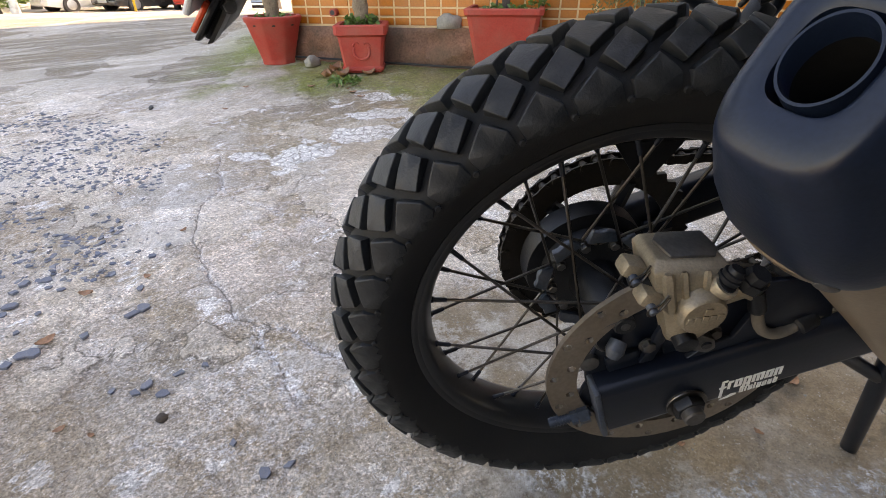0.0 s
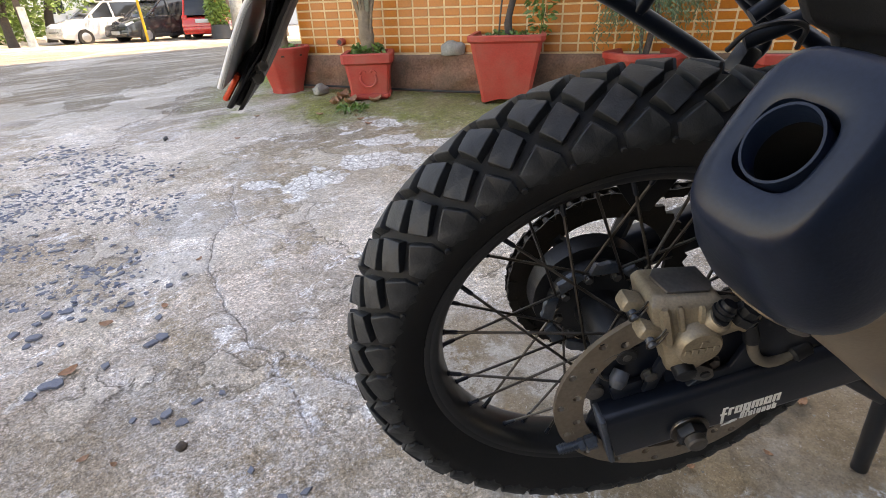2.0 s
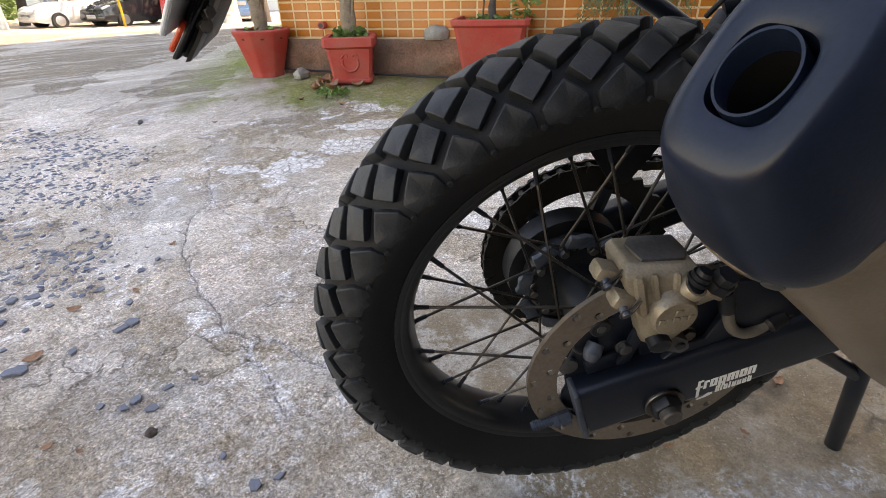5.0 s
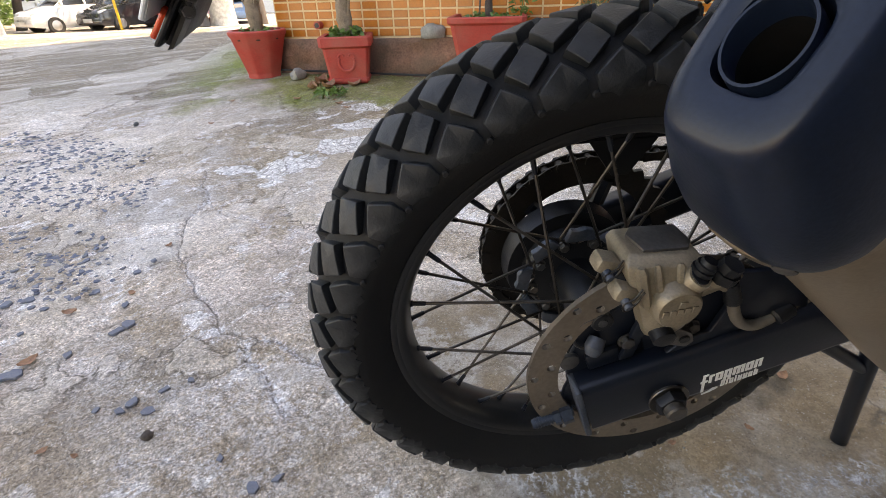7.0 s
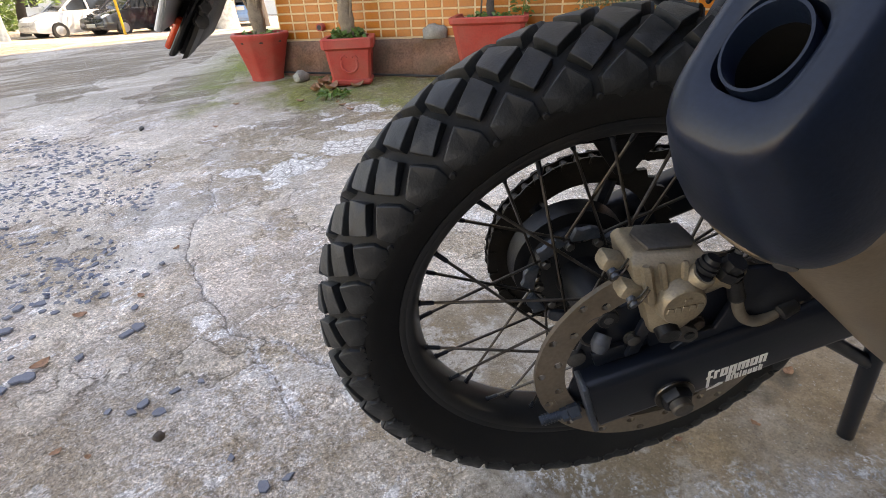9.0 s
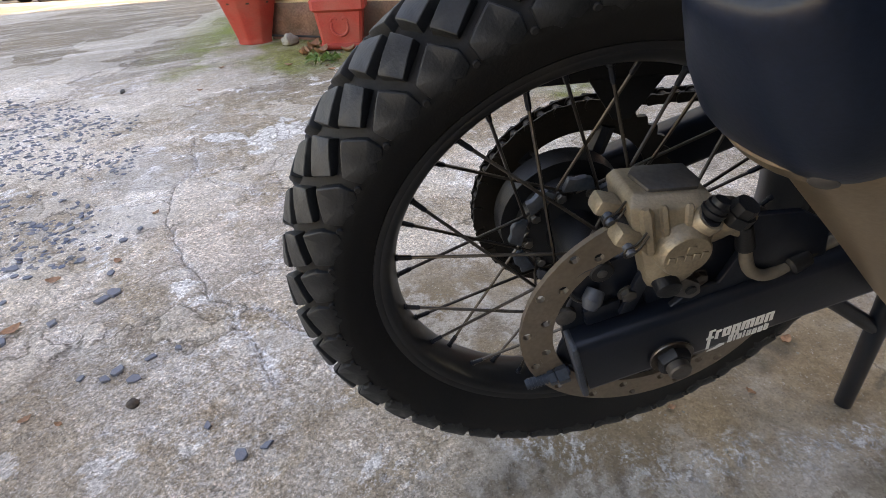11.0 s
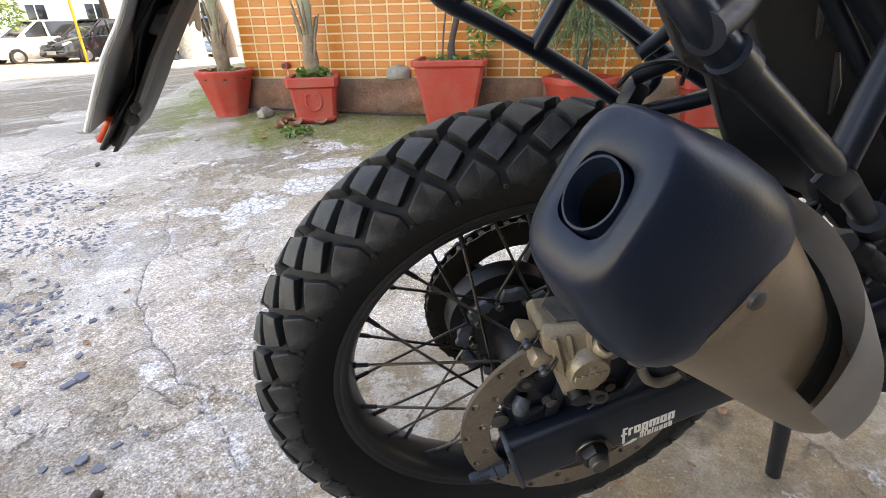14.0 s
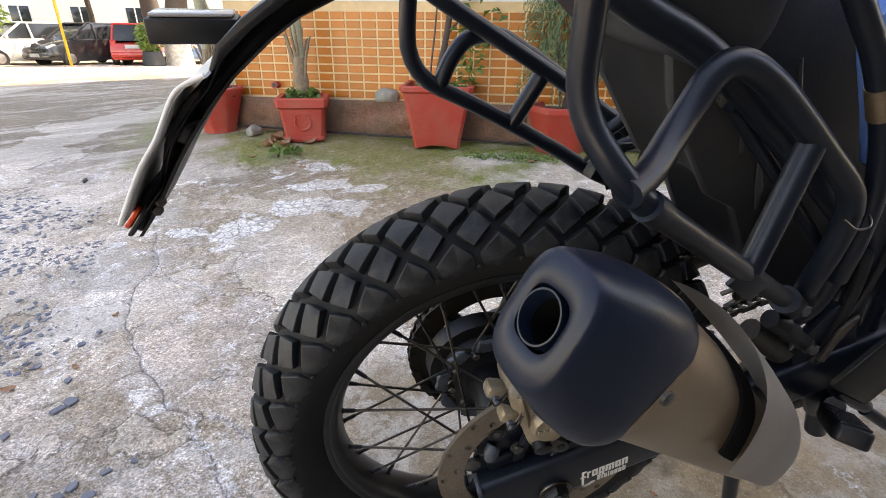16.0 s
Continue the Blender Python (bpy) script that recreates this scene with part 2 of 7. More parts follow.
    lime_c = mixc(mul(craze, 0.8), mixc(rng(tex(30, 8, 0.8), 0.35, 0.65), (0.59, 0.575, 0.55), (0.83, 0.815, 0.79)), (0.20, 0.18, 0.15))
    col = mixc(mul(rng(shaken(attr("lime"), 28, 0.9), 0.02, 0.10), 0.92), col, lime_c)
    moss_c = mixc(rng(tex(70, 6, 0.7), 0.35, 0.65), (0.070, 0.090, 0.008), (0.20, 0.230, 0.030))
    col = mixc(mul(attr("moss"), rng(mid, 0.30, 0.56, 0.5, 1.0)), col, moss_c)
    net = n.new("ShaderNodeTexVoronoi")
    net.feature = "DISTANCE_TO_EDGE"
    net.inputs["Scale"].default_value = 3.4
    w2 = n.new("ShaderNodeVectorMath")
    w2.operation = "MULTIPLY_ADD"
    wn2 = n.new("ShaderNodeTexNoise")
    wn2.inputs["Scale"].default_value, wn2.inputs["Detail"].default_value = 5, 8
    l.new(tc.outputs["Object"], wn2.inputs["Vector"])
    l.new(wn2.outputs["Color"], w2.inputs[0])
    w2.inputs[1].default_value = (0.30, 0.30, 0.0)
    l.new(tc.outputs["Object"], w2.inputs[2])
    l.new(w2.outputs[0], net.inputs["Vector"])
    hair = mul(rng(net.outputs["Distance"], 0.004, 0.016, 1.0, 0.0), rng(tex(3, 4), 0.53, 0.62))
    col = mixc(mul(hair, 0.6), col, (0.08, 0.066, 0.052))
    cut = mul(rng(absolute(shaken(attr("cut_line"), 90, 0.010)), 0.0010, 0.0032, 1.0, 0.0), rng(attr("cut_near"), 0.2, 0.6))
    col = mixc(mul(cut, 0.7), col, (0.12, 0.098, 0.075))
    salt = mul(rng(attr("cut_near"), 0.05, 0.7), rng(tex(75, 7, 0.8), 0.49, 0.56))
    col = mixc(mul(mul(salt, rng(tex(2.2, 4), 0.42, 0.6)), 0.8), col, (0.80, 0.81, 0.83))
    peb = n.new("ShaderNodeTexVoronoi")
    peb.inputs["Scale"].default_value = 75
    l.new(tc.outputs["Object"], peb.inputs["Vector"])
    spots = mul(rng(peb.outputs["Distance"], 0.16, 0.30, 1.0, 0.0), rng(tex(6, 4), 0.45, 0.62))
    col = mixc(mul(spots, 0.55), col, (0.62, 0.60, 0.57))
    # sandy grain: single bright and dark grains of a few millimetres, bedded in finer dust
    def grains(scale, lo, hi):
        v = n.new("ShaderNodeTexVoronoi")
        v.inputs["Scale"].default_value = scale
        l.new(tc.outputs["Object"], v.inputs["Vector"])
        sep = n.new("ShaderNodeSeparateColor")
        l.new(v.outputs["Color"], sep.inputs[0])
        return rng(sep.outputs[0], 0.0, 1.0, lo, hi)

    sand = n.new("ShaderNodeMath")
    sand.operation = "MULTIPLY"
    l.new(grains(330, 0.60, 1.40), sand.inputs[0])
    l.new(grains(120, 0.84, 1.16), sand.inputs[1])
    calm = n.new("ShaderNodeMix")
    l.new(mul(rng(attr("screed"), 0.0, 1.0, 0.95, 0.45), rng(attr("skin"), 0.0, 1.0, 1.0, 0.35)), calm.inputs[0])
    calm.inputs[2].default_value = 1.0
    l.new(sand.outputs[0], calm.inputs[3])
    grain = n.new("ShaderNodeMath")
    grain.operation = "MULTIPLY"
    soft_grain = n.new("ShaderNodeMix")
    l.new(rng(attr("skin"), 0.0, 1.0, 1.0, 0.45), soft_grain.inputs[0])
    soft_grain.inputs[2].default_value = 1.0
    l.new(rng(tex(170, 6, 0.85), 0.36, 0.64, 0.64, 1.44), soft_grain.inputs[3])
    l.new(soft_grain.outputs[0], grain.inputs[0])
    l.new(calm.outputs[0], grain.inputs[1])
    tone = n.new("ShaderNodeHueSaturation")
    l.new(grain.outputs[0], tone.inputs["Value"])
    col = mixc(mul(attr("rust"), 0.55), col, mixc(rng(tex(26, 8, 0.75), 0.36, 0.64), (0.15, 0.105, 0.062), (0.38, 0.275, 0.17)))
    # trowelled skin under the machine: smooth, tan to grey, with a crust of salts along its broken edge
    skin = mixc(rng(tex(4.5, 7, 0.62), 0.44, 0.56), (0.225, 0.172, 0.110), (0.385, 0.345, 0.295))
    skin = mixc(mul(rng(tex(9, 9, 0.70), 0.525, 0.550), 0.60), skin, (0.45, 0.420, 0.375))
    skin = mixc(mul(rng(tex(21, 9, 0.75), 0.555, 0.575), 0.55), skin, (0.155, 0.120, 0.080))
    skin = mixc(mul(attr("rust"), rng(tex(7, 6, 0.65), 0.35, 0.60, 0.35, 0.95)), skin, mixc(rng(tex(16, 6, 0.7), 0.4, 0.6), (0.235, 0.165, 0.095), (0.40, 0.295, 0.185)))
    skin = mixc(mul(rng(tex(240, 3, 0.7), 0.60, 0.66), 0.6), skin, (0.13, 0.105, 0.08))
    skin = mixc(mul(rng(tex(190, 3, 0.7), 0.63, 0.68), 0.6), skin, (0.62, 0.59, 0.55))
    skin = mixc(mul(attr("dark"), rng(tex(18, 6, 0.7), 0.35, 0.6, 1.0, 0.55)), skin, (0.100, 0.080, 0.055))
    crust = mul(attr("crust"), rng(tex(65, 8, 0.8), 0.49, 0.55))
    skin = mixc(crust, skin, mixc(rng(tex(120, 5, 0.7), 0.40, 0.60), (0.26, 0.255, 0.245), (0.66, 0.675, 0.69)))
    skin = mixc(mul(hair, 0.75), skin, (0.09, 0.072, 0.055))
    col = mixc(mul(attr("skin"), rng(tex(9, 7, 0.7), 0.30, 0.45, 0.78, 0.98)), col, skin)
    l.new(col, tone.inputs["Color"])
    l.new(tone.outputs[0], b.inputs["Base Color"])
    b.inputs["Roughness"].default_value = 0.85
    bp = n.new("ShaderNodeBump")
    bp.inputs["Strength"].default_value, bp.inputs["Distance"].default_value = 1.0, 0.007
    ad = n.new("ShaderNodeMath")
    ad.operation = "MULTIPLY_ADD"
    ad.inputs[1].default_value = 0.35
    l.new(fine, ad.inputs[0])
    l.new(grit, ad.inputs[2])
    l.new(ad.outputs[0], bp.inputs["Height"])
    l.new(bp.outputs[0], b.inputs["Normal"])
    return m


YARD = yard_material()
# dark, so the added wall behind the camera throws little light back
SHADE_WALL = material("dark light-blocking plaster", (0.085, 0.08, 0.075), 0.9, vary=0.3, scale=2, fine=40)
STONE = material("brown plinth stone", (0.20, 0.105, 0.068), 0.9, vary=0.5, scale=9, fine=90, bump=0.8, dirt=(0.07, 0.065, 0.04), dirt_amount=0.7, dirt_scale=5)
ROCK = material("grey stone", (0.26, 0.25, 0.21), 0.9, vary=0.3, scale=20, fine=120, bump=0.6)
SLATE = material("blue-grey slate chip", (0.078, 0.096, 0.140), 0.6, vary=0.45, scale=30, fine=200, bump=0.3, dirt=(0.36, 0.34, 0.31), dirt_amount=0.5, dirt_scale=40)
DRY_LEAF = material("dry fallen leaf", (0.30, 0.155, 0.085), 0.7, vary=0.4, scale=60, fine=300)
LEAF = material("green leaf", (0.09, 0.17, 0.035), 0.5, vary=0.45, scale=9, fine=60, bump=0.1)
LEAF_FAR = material("sunlit tree leaf", (0.12, 0.20, 0.045), 0.55, vary=0.5, scale=3, fine=20, bump=0)
NEEDLE = material("blue-green thuja foliage", (0.085, 0.14, 0.065), 0.6, vary=0.4, scale=12, fine=90, bump=0.1)
PALM_BARK = material("fibrous palm bark", (0.20, 0.15, 0.10), 0.9, vary=0.5, scale=25, fine=160, bump=0.8)
PALM_STEM = material("grey-green palm stem", (0.26, 0.25, 0.16), 0.7, vary=0.3, scale=14, fine=120, bump=0.3)
BARK = material("dark tree bark", (0.07, 0.055, 0.045), 0.9, vary=0.4, scale=25, fine=160, bump=0.8)
WHITEWASH = material("whitewashed bark", (0.62, 0.60, 0.54), 0.9, vary=0.25, scale=6, fine=60, bump=0.4, dirt=(0.3, 0.26, 0.2), dirt_amount=0.6)
SOIL = material("potting soil", (0.05, 0.04, 0.03), 0.95, vary=0.5, scale=30, fine=200, bump=0.8)
CABLE = material("black cable sheath", (0.02, 0.02, 0.02), 0.6, vary=0.2)
YELLOW = material("yellow painted post", (0.75, 0.42, 0.03), 0.5, vary=0.15, scale=8, fine=60)
FACADE = material("bright white facade render", (0.78, 0.77, 0.73), 0.9, vary=0.1, scale=0.6, fine=12, bump=0.1)
CAR_GLASS = material("dark car glass", (0.025, 0.03, 0.035), 0.08, vary=0.1, scale=4, fine=20, bump=0)
CAR_TYRE = material("car tyre", (0.025, 0.025, 0.025), 0.8, vary=0.2)
HUBCAP = material("silver hubcap", (0.45, 0.45, 0.45), 0.4, metal=0.7, vary=0.15)
CAR_PAINT = {c: material(c + " car paint", v, 0.25, vary=0.06, scale=2, fine=30, bump=0, coat=0.6) for c, v in
             (("white", (0.72, 0.72, 0.72)), ("black", (0.035, 0.035, 0.038)), ("red", (0.55, 0.03, 0.018)), ("blue", (0.13, 0.26, 0.48)))}
LAMP_RED = material("red tail lamp", (0.5, 0.02, 0.015), 0.2, vary=0.1)
LAMP_CLEAR = material("clear head lamp", (0.62, 0.64, 0.66), 0.15, vary=0.1)
DARK_TRIM = material("dark trim", (0.03, 0.03, 0.03), 0.6, vary=0.2)
BLUE_PANEL = material("blue gloss panel", (0.10, 0.24, 0.62), 0.18, vary=0.1, scale=6, fine=80, bump=0.02, coat=0.6)
RIM_PAINT = material("satin black rim paint", (0.0085, 0.0100, 0.0125), 0.36, vary=0.3, scale=25, fine=300, bump=0.08, dirt=DUST, dirt_amount=0.030, dirt_scale=14, spec=0.40)
# soot of the outlet bore; also colours the shade under the heat shield
SOOT_AND_GAP = material("exhaust soot and shield gap shade", (0.006, 0.006, 0.006), 0.9, vary=0.3, scale=60, fine=300, spec=0.1)
FADED_PLASTIC = material("faded black plastic", (0.016, 0.0175, 0.0200), 0.5, vary=0.35, scale=18, fine=500, bump=0.25, dirt=DUST, dirt_amount=0.03, dirt_scale=7, spec=0.35)

# ---- building helpers ----
def link_mesh(name, bm, mat, smooth=True):
    me = bpy.data.meshes.new(name)
    bmesh.ops.recalc_face_normals(bm, faces=bm.faces)
    bm.to_mesh(me)
    bm.free()
    for m in mat if isinstance(mat, (list, tuple)) else [mat]:
        me.materials.append(m)
    if smooth:
        me.polygons.foreach_set("use_smooth", [True] * len(me.polygons))
        me.set_sharp_from_angle(angle=radians(38))
    return new(name, me)


def part(name, bm, mat, parent, label="", smooth=True):
    ob = link_mesh(name, bm, mat, smooth)
    ob.parent = parent
    return tagged(ob, label)


def box_bm(size, at=(0, 0, 0), bevel=0.0, segs=2, turn=None, bm=None):
    own = bmesh.new()
    bmesh.ops.create_cube(own, size=1.0)
    bmesh.ops.scale(own, vec=size, verts=own.verts)
    if bevel:
        bmesh.ops.bevel(own, geom=own.edges[:], offset=bevel, segments=segs, affect="EDGES", profile=0.5)
    if turn:
        bmesh.ops.rotate(own, matrix=Euler([radians(a) for a in turn]).to_matrix(), verts=own.verts)
    bmesh.ops.translate(own, vec=at, verts=own.verts)
    return merge(own, bm)


def merge(own, bm):
    if bm is None:
        return own
    me = bpy.data.meshes.new("tmp")
    own.to_mesh(me)
    own.free()
    bm.from_mesh(me)
    bpy.data.meshes.remove(me)
    return bm


def lathe(profile, segs=48, axis="y", at=(0, 0, 0), bm=None, closed=False):
    """Turns (radius, along) points about an axis."""
    own = bmesh.new()
    rings = []
    for r, a in profile:
        ring = []
        for k in range(segs):
            u = 2 * math.pi * k / segs
            c, s = r * math.cos(u), r * math.sin(u)
            p = {"y": (c, a, s), "z": (c, s, a), "x": (a, c, s)}[axis]
            ring.append(own.verts.new(Vector(p) + Vector(at)))
        rings.append(ring)
    pairs = list(zip(rings, rings[1:])) + ([(rings[-1], rings[0])] if closed else [])
    for p, q in pairs:
        for k in range(segs):
            own.faces.new((p[k], p[(k + 1) % segs], q[(k + 1) % segs], q[k]))
    if not closed:
        for ring in (rings[0], rings[-1]):
            if profile[rings.index(ring)][0] > 1e-5:
                own.faces.new(ring)
    bmesh.ops.remove_doubles(own, verts=own.verts, dist=1e-6)
    return merge(own, bm)


def smooth_path(pts, steps=6):
    """A Catmull-Rom line through points."""
    p = [Vector(q) for q in pts]
    p = [2 * p[0] - p[1]] + p + [2 * p[-1] - p[-2]]
    out = []
    for i in range(1, len(p) - 2):
        a, b, c, d = p[i - 1:i + 3]
        for k in range(steps):
            t = k / steps
            out.append(0.5 * ((2 * b) + (c - a) * t + (2 * a - 5 * b + 4 * c - d) * t * t + (3 * b - a - 3 * c + d) * t ** 3))
    return out + [p[-2]]


def bent_path(pts, bend=0.03, steps=5):
    """Straight runs joined by rounded bends, as a bent tube has."""
    p = [Vector(q) for q in pts]
    out = [p[0]]
    for a, b, c in zip(p, p[1:], p[2:]):
        r = min(bend, (a - b).length * 0.48, (c - b).length * 0.48)
        s, e = b + (a - b).normalized() * r, b + (c - b).normalized() * r
        for k in range(steps + 1):
            t = k / steps
            out.append(s * (1 - t) ** 2 + b * 2 * t * (1 - t) + e * t * t)
    return out + [p[-1]]


def tube(path, radius, segs=12, bm=None, cap=True):
    """A round bar along a path; radius is one number or one per point."""
    own = bmesh.new()
    path = [Vector(p) for p in path]
    rad = radius if isinstance(radius, (list, tuple)) else [radius] * len(path)
    up, rings = None, []
    for i, p in enumerate(path):
        d = (path[min(i + 1, len(path) - 1)] - path[max(i - 1, 0)]).normalized()
        if up is None:
            up = d.orthogonal().normalized()
        up = (up - d * up.dot(d)).normalized()
        side = d.cross(up)
        rings.append([own.verts.new(p + rad[i] * (math.cos(2 * math.pi * k / segs) * up + math.sin(2 * math.pi * k / segs) * side)) for k in range(segs)])
    for a, b in zip(rings, rings[1:]):
        for k in range(segs):
            own.faces.new((a[k], a[(k + 1) % segs], b[(k + 1) % segs], b[k]))
    if cap:
        own.faces.new(rings[0])
        own.faces.new(rings[-1][::-1])
    return merge(own, bm)


def rod(a, b, r, segs=10, bm=None):
    return tube([a, b], r, segs, bm)


def hexbolt(at, axis, r, h, bm=None):
    """A six-sided head with a washer face."""
    d = Vector(axis).normalized()
    bm = tube([Vector(at), Vector(at) + d * h * 0.2], r * 1.25, 16, bm)
    return tube([Vector(at) + d * h * 0.2, Vector(at) + d * h * 0.9, Vector(at) + d * h], [r, r, r * 0.85], 6, bm)


def slab(outline, thick, bevel=0.0, bm=None, place=None):
    """A plate from an outline in (u, v), pushed thick along w; place maps (u, v, w)."""
    own = bmesh.new()
    lo = [own.verts.new((u, v, 0)) for u, v in outline]
    f = own.faces.new(lo)
    ext = bmesh.ops.extrude_face_region(own, geom=[f])
    bmesh.ops.translate(own, vec=(0, 0, thick), verts=[e for e in ext["geom"] if isinstance(e, bmesh.types.BMVert)])
    if bevel:
        bmesh.ops.bevel(own, geom=[e for e in own.edges], offset=bevel, segments=2, affect="EDGES", profile=0.5)
    if place:
        for v in own.verts:
            v.co = place(*v.co)
    return merge(own, bm)


def thing(name, m, label, category, group=""):
    e = new(name)
    e.empty_display_size = 0.1
    e.matrix_world = m
    return tagged(e, label, category, group)

# ---- the motorcycle; its own space has the rear axle as origin, x ahead, y to its left ----
bike = thing("motorcycle", pose(0, 0, 0.3688, 8.06, 0, 0), "black adventure motorcycle with spoked wheels, parked on its centre stand", "motorcycle")

CROWN, TREAD = 0.293, 0.010


def tyre_point(theta, a, lift=0.0):
    """A point on the tyre's outside: theta round the axle, a across from the crown (radians)."""
    r = 0.255 + (CROWN - 0.255 + lift) * math.cos(a)
    return Vector((r * math.cos(theta), (0.050 + lift) * math.sin(a), r * math.sin(theta)))


prof = []
for k in range(29):
    a = radians(-128 + 256 * k / 28)
    up_ = 0.0055 * min(1.0, max(0.0, (abs(a) - radians(52)) / radians(18)))
    r, y = 0.255 + (CROWN - 0.255 + up_) * math.cos(a), (0.050 + up_) * math.sin(a)
    if abs(a) > radians(95):
        y = math.copysign(0.0285 + 0.0270 * (radians(128) - abs(a)) / radians(33), y)
        r = 0.2517 - 0.0345 * (abs(a) - radians(95)) / radians(33)
    prof.append((r, y))
prof = [(0.2165, -0.0265)] + prof[1:-1] + [(0.2165, 0.0265)]
tyre = part("tyre", lathe(prof, 120, closed=True), RUBBER, bike, "black rubber tyre with knobbly tread")


def tread_mesh(name, outline, side, deep=TREAD, fade=0.0):
    """One tread block from its corners (degrees round the axle, degrees across): a raised lozenge with worn edges."""
    own = bmesh.new()
    pts = []
    for (u0, v0), (u1, v1) in zip(outline, outline[1:] + outline[:1]):
        for t in (0.0, 0.12, 0.5, 0.88):
            pts.append(((u0 + (u1 - u0) * t) * 42 / 39, v0 + (v1 - v0) * t))
    cu, cv = sum(q[0] for q in pts) / len(pts), sum(q[1] for q in pts) / len(pts)
    far = max(q[1] for q in pts)
    rows_ = []
    for grow, lift in ((1.10, -0.003), (1.02, deep * 0.80), (0.985, deep * 0.95), (0.93, deep)):
        ring = []
        for k, (u, v) in enumerate(pts):
            g = grow * (0.985 if k % 4 == 0 else 1.0)
            th, a = radians(cu + (u - cu) * g), radians(cv + (v - cv) * g)
            f = 1 - fade * max(0.0, (v - 72) / max(far - 72, 1)) if lift > 0 else 1
            ring.append(own.verts.new(tyre_point(th, side * a, lift * f)))
        rows_.append(ring)
    m = len(pts)
    for p, q in zip(rows_, rows_[1:]):
        for k in range(m):
            own.faces.new((p[k], p[(k + 1) % m], q[(k + 1) % m], q[k]))
    c = own.verts.new(tyre_point(radians(cu), side * radians(cv), deep * (1 - fade * 0.35)))
    for k in range(m):
        own.faces.new((rows_[-1][k], rows_[-1][(k + 1) % m], c))
    bmesh.ops.recalc_face_normals(own, faces=own.faces)
    me = bpy.data.meshes.new(name)
    own.to_mesh(me)
    own.free()
    me.materials.append(RUBBER_WORN)
    me.polygons.foreach_set("use_smooth", [True] * len(me.polygons))
    me.set_sharp_from_angle(angle=radians(34))
    return me


# three lozenges a side, the two sides staggered by half a pitch
PITCHES = 39
step = 360 / PITCHES
for side in (-1, 1):
    kinds = [tread_mesh("tread_block", [(3.0, 12.5), (0.1, -5.5), (-3.4, 16.5), (1.0, 34.3)], side),
             tread_mesh("tread_block", [(-0.1, 42.5), (-4.4, 21.4), (-6.4, 41.6), (-2.4, 60.4)], side),
             tread_mesh("tread_block", [(5.4, 69.0), (1.1, 50.8), (-1.7, 69.0), (-1.9, 84.0), (-0.6, 91.0), (0.6, 88.0), (1.9, 95.0), (3.2, 89.0), (5.0, 87.0)], side, TREAD * 0.95, 0.45)]
    for k in range(PITCHES):
        for me in kinds:
            ob = new("tread_block", me)
            ob.rotation_euler = (0, -radians(114.6 + (k + (0.5 if side > 0 else 0)) * step), 0)
            ob.parent = tyre
        if side < 0:
            u = radians(114.6 + k * step + 6.3)
            c0 = tyre_point(u, -radians(86), 0.0095)
            part("shoulder_dimple", lathe([(0.0, -0.0004), (0.0022, -0.0004), (0.0030, 0.0006), (0.0030, 0.002)], 8, at=c0), RUBBER, tyre)

# rim, hub and spokes
rim_prof = [(0.2185, -0.0283), (0.2185, -0.0247), (0.2110, -0.0236), (0.2070, -0.0186), (0.2035, -0.0100), (0.2015, 0.0000), (0.2035, 0.0100), (0.2070, 0.0186), (0.2110, 0.0236),
            (0.2185, 0.0247), (0.2185, 0.0283), (0.2140, 0.0294), (0.2070, 0.0269), (0.2030, 0.0208), (0.1990, 0.0107), (0.1970, 0.0000), (0.1990, -0.0107), (0.2030, -0.0208), (0.2070, -0.0269), (0.2140, -0.0294)]
rim = part("rim", lathe(rim_prof, 120, closed=True), RIM_PAINT, bike, "black painted alloy rim")
for side in (-1, 1):
    part("rim_lip", lathe([(0.2135, side * 0.0290), (0.2170, side * 0.0312), (0.2205, side * 0.0314), (0.2210, side * 0.0285), (0.2180, side * 0.0272)], 120, closed=True), RIM_PAINT, rim)
hub_prof = [(0.012, -0.075), (0.030, -0.075), (0.033, -0.060), (0.046, -0.056), (0.046, -0.050), (0.030, -0.044), (0.026, 0.0), (0.030, 0.030), (0.052, 0.034), (0.056, 0.040), (0.058, 0.056), (0.074, 0.058), (0.076, 0.084), (0.072, 0.088), (0.040, 0.090), (0.012, 0.092)]
hub = part("hub", lathe(hub_prof, 40), BLACK_PLASTIC, bike)
for k in range(9):
    # cast ears of the far flange that take the spoke heads, each with a slot beside it
    u = radians(40 * k + 12)
    cu, su = math.cos(u), math.sin(u)
    lug_bm = slab([(-0.017, -0.004), (-0.013, 0.009), (-0.004, 0.012), (0.006, 0.010), (0.013, 0.012), (0.018, -0.004)], 0.008, 0.0015, None, lambda a_, r_, w, cu=cu, su=su: ((0.060 + r_) * cu - a_ * su, 0.026 + w, (0.060 + r_) * su + a_ * cu))
    part("spoke_ear", lug_bm, STEEL_BLUE, hub, "blue-grey cast spoke ear" if k == 0 else "")
    part("sprocket_nut", hexbolt((0.050 * math.cos(u + 0.35), 0.034, 0.050 * math.sin(u + 0.35)), (0, -1, 0), 0.0055, 0.007), STEEL_DARK, hub)
spoke_me = {}
